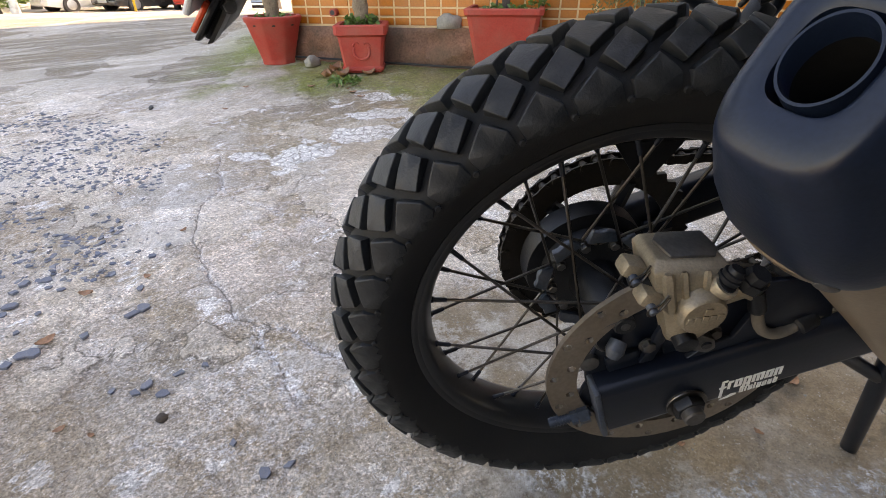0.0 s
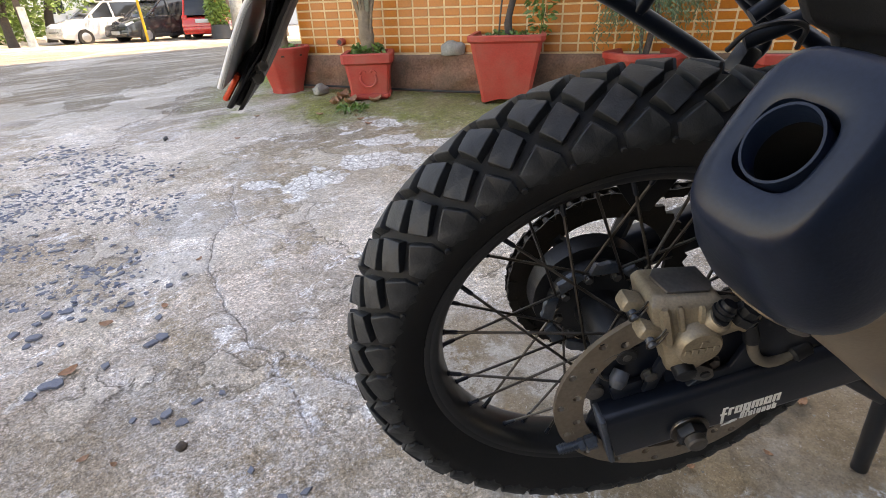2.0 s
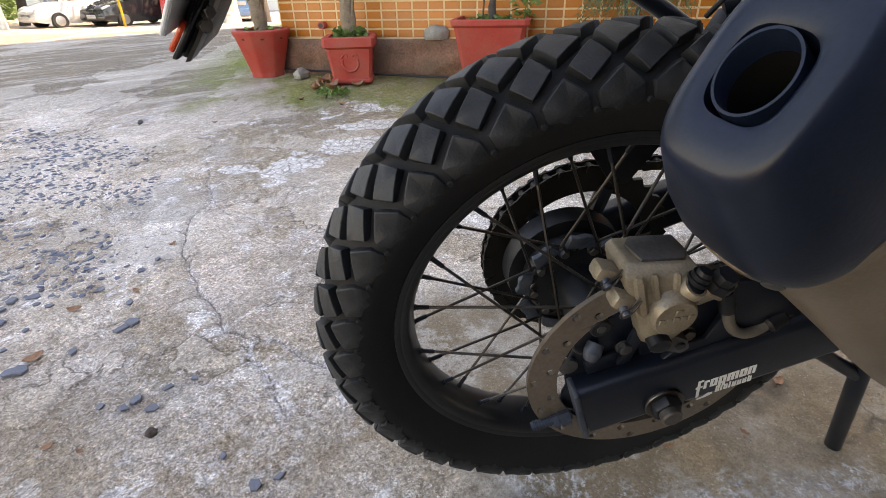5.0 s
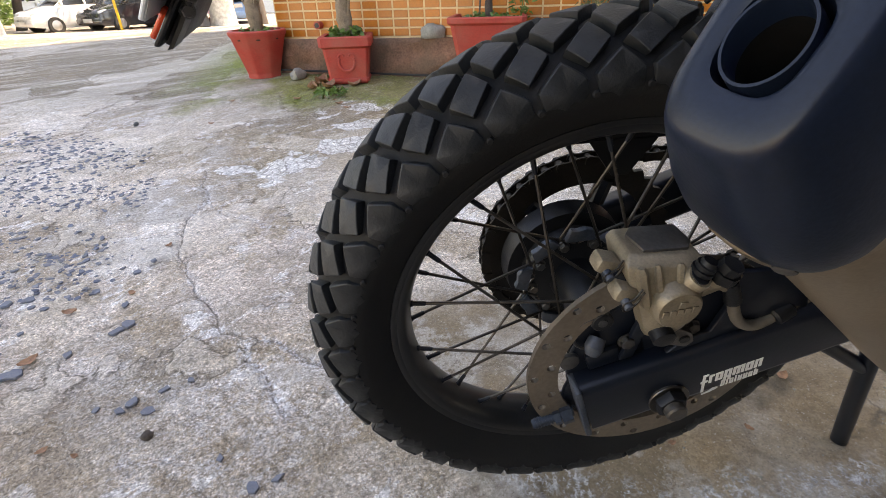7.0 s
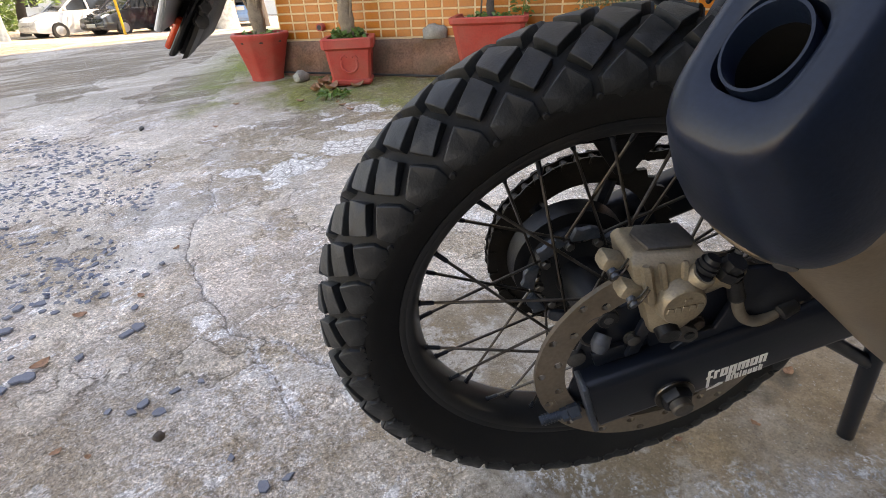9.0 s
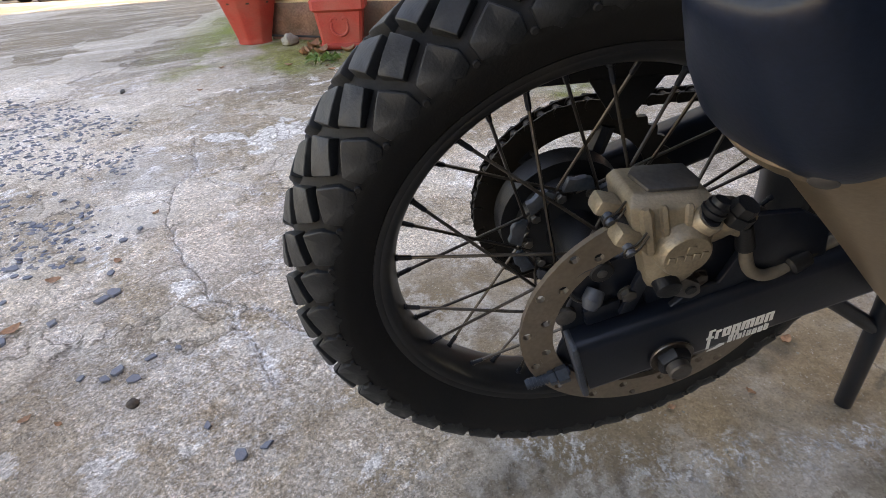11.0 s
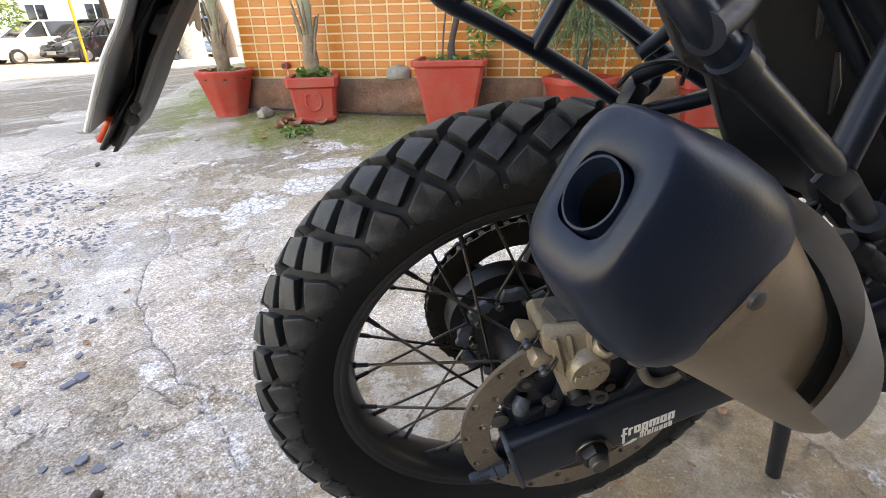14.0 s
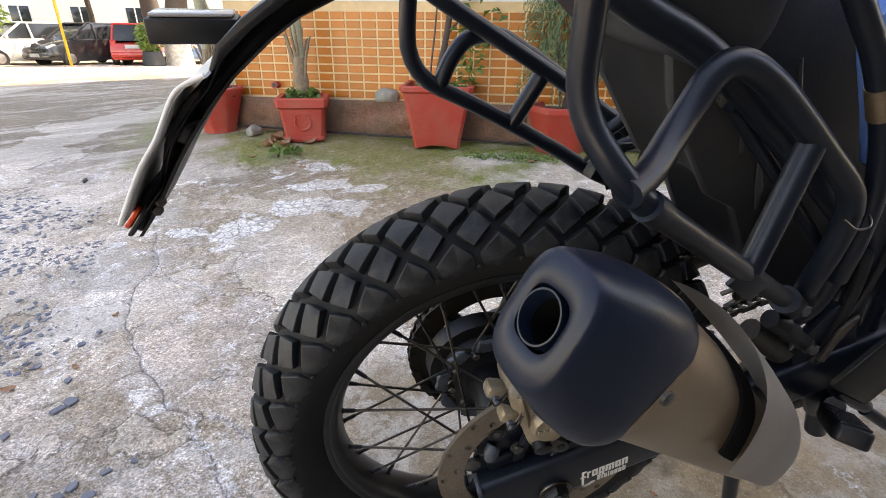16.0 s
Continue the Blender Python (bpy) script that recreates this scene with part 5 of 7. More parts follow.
part("brake_line", tube(smooth_path([(0.262, -0.113, 0.275), (0.268, -0.113, 0.235), (0.266, -0.113, 0.195), (0.258, -0.112, 0.150)], 5), 0.0035, 10), BLACK_PLASTIC, bike)
part("heel_plate", slab([(0.248, 0.142), (0.252, 0.183), (0.265, 0.199), (0.268, 0.194), (0.258, 0.160), (0.256, 0.140)], 0.004, 0.001, None, lambda u, v, w: (u, -0.122 + w, v)), STEEL_DARK, bike)
part("switch_boot", tube([(0.175, -0.112, 0.198), (0.190, -0.114, 0.190), (0.191, -0.114, 0.189), (0.206, -0.114, 0.178), (0.207, -0.114, 0.177), (0.228, -0.112, 0.163)], [0.009, 0.011, 0.0085, 0.0105, 0.0075, 0.0085], 14), BLACK_PLASTIC, bike)
part("linkage_bolt", hexbolt((0.232, -0.116, 0.160), (0.1, -1, 0.1), 0.006, 0.008), STEEL_DARK, bike)
part("linkage_bolt", hexbolt((0.128, -0.112, 0.232), (0.1, -1, 0.3), 0.0055, 0.007), STEEL, bike)
part("spring_hook", tube(smooth_path([(0.113, -0.110, 0.231), (0.119, -0.114, 0.238), (0.127, -0.112, 0.237), (0.129, -0.111, 0.223), (0.122, -0.110, 0.216)], 4), 0.0022, 8), STEEL_DARK, bike)
part("pedal_stub", tube([(0.300, -0.118, 0.092), (0.335, -0.124, 0.072), (0.346, -0.125, 0.065)], [0.009, 0.0095, 0.008], 12), BLACK_PAINT, bike)
part("cable_tie", tube(smooth_path([(0.158, -0.142, 0.318), (0.170, -0.145, 0.311), (0.184, -0.143, 0.312), (0.190, -0.132, 0.318), (0.186, -0.120, 0.322)], 5), 0.0011, 6), STEEL, bike)

# the body sits a hair askew and ahead of the wheel
TRIM = pose(0.0096, 0.0, -0.0024, 0, 0, -1.4)
SHIFT = {cal: (-0.0078, 0.0015, 0.0015), brk: (-0.0040, 0, 0), hold: (-0.008, 0, -0.009)}
for ob in bike.children:
    if ob not in wheel_parts:
        ob.matrix_basis = TRIM @ Matrix.Translation(SHIFT.get(ob, (0, 0, 0)))

# ---- ground: one sheet, finely cut near the wheel, coarse to the horizon ----
SLOPE_X, SLOPE_Y = 0.0128, 0.0625


def ground_z(x, y):
    """The yard climbs to a crest past the pots and then falls to the street."""
    if y <= 3.5:
        return SLOPE_X * x + SLOPE_Y * y
    base = SLOPE_Y * 3.5 + SLOPE_X * x * max(0.0, 1 - (y - 3.5) / 6)
    if y < 7.5:
        d = y - 3.5
        return base + SLOPE_Y * d - (SLOPE_Y + 0.056) * d * d / 8
    return base + (SLOPE_Y - 0.056) * 2 - 0.056 * min(y - 7.5, 14.0) + 0.0


def spread(lo, hi, stepsize, far_lo, far_hi):
    a = list(np.arange(lo, hi + 1e-9, stepsize))
    d, s = hi, stepsize
    while d < far_hi:
        s *= 1.22
        d += s
        a.append(min(d, far_hi))
    d, s = lo, stepsize
    while d > far_lo:
        s *= 1.22
        d -= s
        a.insert(0, max(d, far_lo))
    return np.array(a)


def line_side(X, Y, pts):
    """Distance to a line of points, signed by the side."""
    best, sgn = np.full(X.shape, 9.0), np.ones(X.shape)
    for (ax, ay), (bx, by) in zip(pts, pts[1:]):
        dx, dy = bx - ax, by - ay
        t = np.clip(((X - ax) * dx + (Y - ay) * dy) / (dx * dx + dy * dy), 0, 1)
        d = np.hypot(X - ax - t * dx, Y - ay - t * dy)
        s = np.where((X - ax) * dy - (Y - ay) * dx >= 0, 1.0, -1.0)
        sgn = np.where(d < best, s, sgn)
        best = np.minimum(best, d)
    return best * sgn


def line_dist(X, Y, pts):
    """Distance to a line of points, jagged by noise of its own."""
    best = np.full(X.shape, 9.0)
    for (ax, ay), (bx, by) in zip(pts, pts[1:]):
        dx, dy = bx - ax, by - ay
        t = np.clip(((X - ax) * dx + (Y - ay) * dy) / (dx * dx + dy * dy), 0, 1)
        best = np.minimum(best, np.hypot(X - ax - t * dx, Y - ay - t * dy))
    return best


def value_noise(X, Y, cell, seed):
    rs = np.random.RandomState(seed)
    tab = rs.rand(64, 64)
    u, v = X / cell, Y / cell
    i, j = np.floor(u).astype(int), np.floor(v).astype(int)
    fu, fv = u - i, v - j
    fu, fv = fu * fu * (3 - 2 * fu), fv * fv * (3 - 2 * fv)
    g = lambda a, b: tab[a % 64, b % 64]
    return (g(i, j) * (1 - fu) + g(i + 1, j) * fu) * (1 - fv) + (g(i, j + 1) * (1 - fu) + g(i + 1, j + 1) * fu) * fv


def fbm(X, Y, cell, seed, octaves=4):
    out, amp, tot = 0, 1.0, 0
    for k in range(octaves):
        out = out + amp * value_noise(X + 3.7 * k, Y - 5.1 * k, cell / 2 ** k, seed + k)
        tot += amp
        amp *= 0.55
    return out / tot


xs = spread(-1.85, 0.95, 0.008, -75.0, 75.0)
ys = spread(-0.35, 2.75, 0.008, -75.0, 90.0)
X, Y = np.meshgrid(xs, ys)
Z = np.vectorize(ground_z)(X, Y)
near = np.clip(1.2 - np.maximum(np.maximum(-1.85 - X, X - 0.95), np.maximum(-0.35 - Y, Y - 2.75)) / 0.4, 0, 1)
jag_x = X + 0.018 * (fbm(X, Y, 0.07, 11) - 0.5) * 2 + 0.03 * (fbm(X, Y, 0.3, 12) - 0.5)
jag_y = Y + 0.018 * (fbm(X, Y, 0.07, 13) - 0.5) * 2 + 0.03 * (fbm(X, Y, 0.3, 14) - 0.5)
CRACK_A = [(-0.86, 1.46), (-0.848, 1.371), (-0.80, 1.21), (-0.80, 1.13), (-0.81, 0.977), (-0.78, 0.861), (-0.744, 0.759), (-0.683, 0.663), (-0.619, 0.547), (-0.584, 0.50), (-0.525, 0.468), (-0.463, 0.442), (-0.412, 0.393), (-0.30, 0.30)]
CRACK_B = [(-0.528, 0.451), (-0.516, 0.407), (-0.485, 0.379), (-0.465, 0.339), (-0.452, 0.281), (-0.441, 0.248)]
CRACK_C = [(-0.783, 1.162), (-0.698, 1.058), (-0.583, 0.979), (-0.488, 0.941), (-0.434, 0.874)]
CRACK_D = [(-0.984, 0.959), (-0.901, 0.967), (-0.835, 0.981), (-0.80, 0.942)]
CRACK_E = [(-0.69, 0.194), (-0.60, 0.185), (-0.526, 0.171)]
CRACK_F = [(-0.51, 0.575), (-0.48, 0.590), (-0.42, 0.565)]
CRACK_G = [(-0.488, 0.941), (-0.483, 0.897), (-0.496, 0.806)]
CRACK_I = [(0.75, 0.21), (0.789, 0.149), (0.784, 0.112), (0.773, 0.071), (0.777, 0.037), (0.782, 0.004), (0.786, -0.038), (0.80, -0.09)]
CRACK_H = [(0.30, 0.05), (0.36, -0.02), (0.44, -0.04), (0.52, -0.01), (0.60, -0.06), (0.68, -0.12)]
crack, cut_line, cut_near = np.zeros_like(X), np.full(X.shape, 9.0), np.full(X.shape, 9.0)
for pts, wide, deep in ((CRACK_A, 0.008, 1.0), (CRACK_B, 0.007, 0.8), (CRACK_C, 0.006, 0.6), (CRACK_D, 0.006, 0.5), (CRACK_E, 0.006, 0.5), (CRACK_F, 0.010, 0.7), (CRACK_G, 0.006, 0.5), (CRACK_H, 0.006, 0.6), (CRACK_I, 0.008, 0.8)):
    d = line_dist(jag_x, jag_y, pts)
    crack = np.maximum(crack, deep * np.clip(1 - d / wide, 0, 1))
    cut_line = np.where(d < cut_near, line_side(jag_x, jag_y, pts) / deep, cut_line)
    cut_near = np.minimum(cut_near, d)
# a broken upper layer: one skin of cement stands a little above the other
plate = fbm(X, Y, 0.45, 21, 5)
shell_f = plate + 0.10 * (fbm(X, Y, 0.08, 23, 3) - 0.5) - 0.52
shell = np.clip(shell_f * 60, 0, 1)
rough = fbm(X, Y, 0.05, 31, 4) - 0.5
pit = np.clip((fbm(X, Y, 0.035, 41, 3) - 0.66) * 8, 0, 1)
Z = Z + near * (0.0055 * shell + 0.004 * (plate - 0.5) + 0.0060 * rough - 0.004 * pit - 0.009 * crack)
Z = Z + near * 0.02 * (fbm(X, Y, 1.3, 51, 2) - 0.5)


def blot(cx, cy, rx, ry, jitter=0.5, seed=3):
    d = np.hypot((jag_x - cx) / rx, (jag_y - cy) / ry) + jitter * (fbm(X, Y, 0.10, seed, 4) - 0.5) * 2
    return np.clip((1 - d) * 5, 0, 1)


lime = np.full(X.shape, -1.0)
for cx, cy, rx, ry in ((-0.56, 1.45, 0.10, 0.15), (-0.75, 1.45, 0.07, 0.04), (-0.32, 1.62, 0.17, 0.08), (-0.18, 1.60, 0.10, 0.09), (-0.22, 1.86, 0.15, 0.06), (-0.05, 1.80, 0.12, 0.05), (-0.27, 2.14, 0.07, 0.07)):
    lime = np.maximum(lime, 1 - np.hypot((jag_x - cx) / (rx * 1.12), (jag_y - cy) / (ry * 1.12)) - 0.8 * (fbm(X, Y, 0.09, 3, 4) - 0.5) * 2)
chalk = np.clip((fbm(X, Y, 0.22, 61, 5) - 0.50) * 5, 0, 1) * np.clip((fbm(X, Y, 0.9, 65, 2) - 0.35) * 3, 0, 1)
for cx, cy, rx, ry in ((-0.66, 0.66, 0.07, 0.16), (-0.48, 0.26, 0.16, 0.12), (-0.76, 0.25, 0.06, 0.05), (-0.60, 0.15, 0.25, 0.12), (-0.85, 0.30, 0.24, 0.20), (-1.05, 0.12, 0.25, 0.20), (-0.72, 0.10, 0.25, 0.14), (0.03, -0.06, 0.06, 0.03), (-1.42, 2.20, 0.14, 0.07)):
    chalk = np.maximum(chalk, 0.9 * blot(cx, cy, rx, ry, 0.9, 5))
scale_line = line_dist(jag_x, jag_y, [(-0.06, 0.08), (0.02, 0.03), (0.10, -0.01), (0.16, -0.03), (0.24, -0.01), (0.34, -0.03), (0.44, -0.02)])
chalk = np.maximum(chalk, 0.8 * np.clip(1 - scale_line / 0.025, 0, 1) * np.clip((fbm(X, Y, 0.05, 68, 3) - 0.3) * 4, 0, 1))
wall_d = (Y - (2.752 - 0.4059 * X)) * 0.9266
moss = np.clip((fbm(X, Y, 0.30, 71, 5) - 0.46 + 0.42 * np.clip(1 + wall_d / 0.70, -1.5, 1)) * 4.5, 0, 1) * np.clip((X + 1.5) * 3, 0, 1)
moss = np.maximum(moss, 0.9 * blot(-1.12, 2.90, 0.16, 0.07, 0.8, 7)) * (1 - np.clip(lime * 5, 0, 1))
rust = np.clip((fbm(X, Y, 0.8, 81, 4) - 0.5) * 3.2, 0, 1)
rust = np.maximum(rust, np.clip(1 - np.hypot((X - 0.44) / 0.44, (Y - 0.16) / 0.25), 0, 1) * 2.8 * fbm(X, Y, 0.12, 83, 4) * 1.6)
rust = np.clip(rust, 0, 1)
dark = np.clip((fbm(X, Y, 0.55, 91, 5) - 0.52) * 4, 0, 1)
dark = dark * (1 - 0.6 * rust)
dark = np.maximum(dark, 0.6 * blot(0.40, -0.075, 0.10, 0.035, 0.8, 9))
# faint blot painting the tyre's soft shadow on the concrete
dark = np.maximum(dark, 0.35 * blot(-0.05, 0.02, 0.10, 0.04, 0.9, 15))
# shade of the far left yard, put into the dark mask
dark = np.maximum(dark, 1.0 * np.clip((Y - 1.7) * 1.0, 0, 1.0) * np.clip((fbm(X, Y, 0.6, 95, 3) - 0.2) * 2.2, 0, 1) * (X < -0.3))
# darker towards the foot of the wall
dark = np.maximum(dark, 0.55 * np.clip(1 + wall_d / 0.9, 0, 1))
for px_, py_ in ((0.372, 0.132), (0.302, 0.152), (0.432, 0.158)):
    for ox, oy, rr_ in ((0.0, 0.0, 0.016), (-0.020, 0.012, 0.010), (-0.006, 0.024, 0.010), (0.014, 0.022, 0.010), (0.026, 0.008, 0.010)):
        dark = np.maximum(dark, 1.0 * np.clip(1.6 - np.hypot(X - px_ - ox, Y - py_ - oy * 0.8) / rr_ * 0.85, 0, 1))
# the pinkish slab between the cracks, with its exposed sand, and the smooth grey screed beside it
pink = np.clip(1.25 - np.hypot((jag_x + 0.56) / 0.24, (jag_y - 0.82) / 0.33), 0, 1) * 3
pink = np.clip(pink, 0, 1) * np.clip(line_side(jag_x, jag_y, CRACK_A[1:10]) * -60 + 0.5, 0, 1)
pink = np.maximum(pink, 0.8 * np.clip((fbm(X, Y, 0.5, 111, 4) - 0.56) * 6, 0, 1) * (X < -0.3))
screed = np.maximum.reduce([0.9 * blot(-0.93, 1.18, 0.16, 0.20, 0.7, 17), 0.8 * blot(-1.08, 0.93, 0.13, 0.13, 0.7, 18), 0.8 * blot(-0.88, 0.87, 0.10, 0.10, 0.6, 19), 0.7 * blot(-0.36, 0.36, 0.14, 0.06, 0.6, 20), 0.8 * np.clip((fbm(X, Y, 0.40, 121, 4) - 0.58) * 7, 0, 1)])
edge_n = 0.22 * (fbm(X, Y, 0.16, 131, 4) - 0.5)
skin = np.clip((X + 0.24 + edge_n + 0.25 * (Y - 0.1)) * 9, 0, 1) * np.clip((0.62 - Y + edge_n) * 5, 0, 1) * np.clip((1.8 - X) * 2, 0, 1)
crust = np.clip(1.3 - scale_line / (0.016 + 0.03 * fbm(X, Y, 0.09, 133, 3)), 0, 1) * np.clip((fbm(X, Y, 0.06, 134, 3) - 0.30) * 5, 0, 1)
for cx, cy, rx, ry in ((0.025, -0.062, 0.035, 0.022), (0.62, -0.02, 0.05, 0.06), (0.70, 0.02, 0.03, 0.05), (0.28, 0.16, 0.03, 0.02), (-0.02, 0.05, 0.05, 0.02)):
    crust = np.maximum(crust, 0.9 * blot(cx, cy, rx, ry, 0.9, 6))
olive = np.clip((fbm(X, Y, 0.35, 101, 5) - 0.50 + 0.75 * (1 - np.hypot((X + 0.15) / 1.05, (Y - 1.90) / 0.80))) * 3.2, 0, 1)
# far left: wear streaks, with shade painted in along them
worn = np.clip((Y + 0.35 * X - 1.55) * 1.6, 0, 1) * np.clip((-X - 0.35) * 2.5, 0, 1) * np.clip((11 - Y) * 0.4, 0, 1)
n_x, n_y = len(xs), len(ys)
me = bpy.data.meshes.new("ground")
idx = np.arange(n_x * n_y).reshape(n_y, n_x)
quads = np.stack([idx[:-1, :-1], idx[:-1, 1:], idx[1:, 1:], idx[1:, :-1]], -1).reshape(-1, 4)
me.vertices.add(n_x * n_y)
me.vertices.foreach_set("co", np.stack([X, Y, Z], -1).astype(np.float32).ravel())
me.loops.add(quads.size)
me.loops.foreach_set("vertex_index", quads.astype(np.int32).ravel())
me.polygons.add(len(quads))
me.polygons.foreach_set("loop_start", np.arange(0, quads.size, 4, dtype=np.int32))
me.polygons.foreach_set("use_smooth", np.ones(len(quads), dtype=bool))
me.update()
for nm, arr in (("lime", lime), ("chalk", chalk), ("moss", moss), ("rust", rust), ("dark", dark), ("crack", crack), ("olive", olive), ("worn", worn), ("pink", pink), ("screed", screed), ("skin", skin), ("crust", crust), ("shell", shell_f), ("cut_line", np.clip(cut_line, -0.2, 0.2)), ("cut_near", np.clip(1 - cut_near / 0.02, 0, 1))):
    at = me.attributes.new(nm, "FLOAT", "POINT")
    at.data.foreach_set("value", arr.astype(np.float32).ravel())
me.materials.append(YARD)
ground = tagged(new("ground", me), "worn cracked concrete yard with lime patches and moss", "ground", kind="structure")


def near_z(x, y):
    i = min(max(int(np.searchsorted(xs, x)), 1), n_x - 1)
    j = min(max(int(np.searchsorted(ys, y)), 1), n_y - 1)
    return float(max(Z[j, i], Z[j - 1, i - 1], Z[j, i - 1], Z[j - 1, i]))

# ---- tiled building: plinth, tiles, white wall above; its own space runs along the wall ----
WALL = pose(0, 2.752, 0, 0, 0, -22.09)
W_LEFT, W_RIGHT, TILE_Z0, TILE_Z1 = -0.865, 9.0, 0.390, 0.940


def wall_box(name, lo, hi, mat, label, category, kind="structure", bevel=0.0):
    size = [b - a for a, b in zip(lo, hi)]
    ob = link_mesh(name, box_bm(size, [(a + b) / 2 for a, b in zip(lo, hi)], bevel), mat)
    ob.matrix_world = WALL
    return tagged(ob, label, category, kind=kind)


tiled = wall_box("wall_tiled", (W_LEFT, 0.05, -0.3), (W_RIGHT, 0.35, TILE_Z1), GROUT, "orange tiled wall with raised cream joints", "wall")
# the height, end, back and roof are unseen, sized to shade the yard
wall_box("wall_upper", (W_LEFT, 0.045, TILE_Z1), (W_RIGHT, 0.35, 10.0), WHITE_WALL, "plain white painted wall above the tiles", "wall")
wall_box("wall_end", (W_LEFT, 0.35, -0.3), (W_LEFT + 0.25, 4.6, 10.0), WHITE_WALL, "unseen plain white end wall, added to shade the yard", "wall")
wall_box("wall_back", (W_LEFT + 0.25, 4.35, -0.3), (W_RIGHT, 4.6, 10.0), WHITE_WALL, "unseen plain white back wall, added to shade the yard", "wall")
wall_box("roof_slab", (W_LEFT - 0.3, -0.1, 10.0), (W_RIGHT + 0.3, 4.9, 10.2), WHITE_WALL, "unseen flat white roof slab, added to shade the yard", "roof")
# unseen wall, added behind the camera to keep light off the near side
near_wall = link_mesh("wall_behind", box_bm((9.0, 0.25, 2.7), (3.4, -1.75, 1.15)), SHADE_WALL)
tagged(near_wall, "unseen dark wall added opposite the tiled wall to block light", "wall", kind="structure")
# plinth of rough stones
plinth = wall_box("plinth", (W_LEFT, 0.015, -0.3), (W_RIGHT, 0.05, TILE_Z0 - 0.012), STONE, "rough brown stone plinth under the tiles", "plinth")
rs = random.Random(5)
s = W_LEFT
while s < 3.4:
    wdt = rs.uniform(0.45, 1.15)
    top = TILE_Z0 - 0.006 + rs.uniform(-0.008, 0.004)
    own = bmesh.new()
    nu, nv = int(wdt / 0.02), 16
    grid = []
    for u in range(nu + 1):
        col_ = []
        for v in range(nv + 1):
            sx, zz = s + wdt * u / nu, 0.0 + top * v / nv
            edge_ = min(u, nu - u, nv - v)
            q = Vector((sx * 6, zz * 11, 3.0))
            out_ = 0.022 * noise.noise(q) + 0.012 * noise.noise(q * 2.9) + 0.006 * noise.noise(q * 7) - (0.012 if edge_ == 0 else 0.003 if edge_ == 1 else 0)
            col_.append(own.verts.new((sx + (0.006 * noise.noise(q * 3) if 0 < u < nu else 0), -0.010 - out_, zz)))
        grid.append(col_)
    for u in range(nu):
        for v in range(nv):
            own.faces.new((grid[u][v], grid[u + 1][v], grid[u + 1][v + 1], grid[u][v + 1]))
    back = [own.verts.new((x_, 0.02, z_)) for x_, z_ in ((s, 0.0), (s + wdt, 0.0), (s + wdt, top), (s, top))]
    own.faces.new([grid[u][nv] for u in range(nu + 1)] + [back[2], back[3]])
    own.faces.new([grid[0][v] for v in range(nv + 1)] + [back[3], back[0]])
    own.faces.new([grid[nu][v] for v in range(nv, -1, -1)] + [back[1], back[2]])
    part("stone", own, STONE, plinth)
    s += wdt
cable = tube(smooth_path([(-0.95, -0.06, 0.215), (-0.6, -0.05, 0.205), (-0.2, -0.055, 0.195), (0.2, -0.06, 0.185), (0.6, -0.055, 0.185), (1.1, -0.06, 0.172), (1.8, -0.07, 0.16)], 8), 0.006, 8)
cb = link_mesh("cable", cable, CABLE)
cb.matrix_world = WALL
tagged(cb, "black cable lying along the foot of the plinth", "cable")

# ---- pots ----


def pot_bm(sides, r0, r1, h, rim_h, rim_out, wall_t=0.02, turn=0.0, foot=0.0):
    """A flared pot of so many sides, hollow, with a rim and a foot."""
    own = bmesh.new()
    prof = [(r0 * 0.97, 0.0), (r0, 0.01), (r0 + foot, 0.012), (r0 + foot, 0.028), (r0 + 0.002, 0.034), (r0 + (r1 - r0) * 0.93, h - rim_h - 0.008), (r1 + rim_out, h - rim_h + 0.004), (r1 + rim_out + 0.003, h - 0.006), (r1 + rim_out - 0.004, h), (r1 - wall_t, h), (r1 - wall_t - 0.006, h - 0.05)]
    rings = []
    for r, z in prof:
        ring = []
        for k in range(sides):
            a0 = 2 * math.pi * (k + 0.5) / sides + turn
            a1 = 2 * math.pi * (k + 1.5) / sides + turn
            p0, p1 = Vector((math.cos(a0), math.sin(a0), 0)) * r, Vector((math.cos(a1), math.sin(a1), 0)) * r
            for t in (0.06, 0.35, 0.65, 0.94):
                q = p0.lerp(p1, t)
                ring.append(own.verts.new((q.x, q.y, z)))
        rings.append(ring)
    m = len(rings[0])
    for a, b in zip(rings, rings[1:]):
        for k in range(m):
            own.faces.new((a[k], a[(k + 1) % m], b[(k + 1) % m], b[k]))
    own.faces.new(rings[0][::-1])
    own.faces.new(rings[-1])
    return own


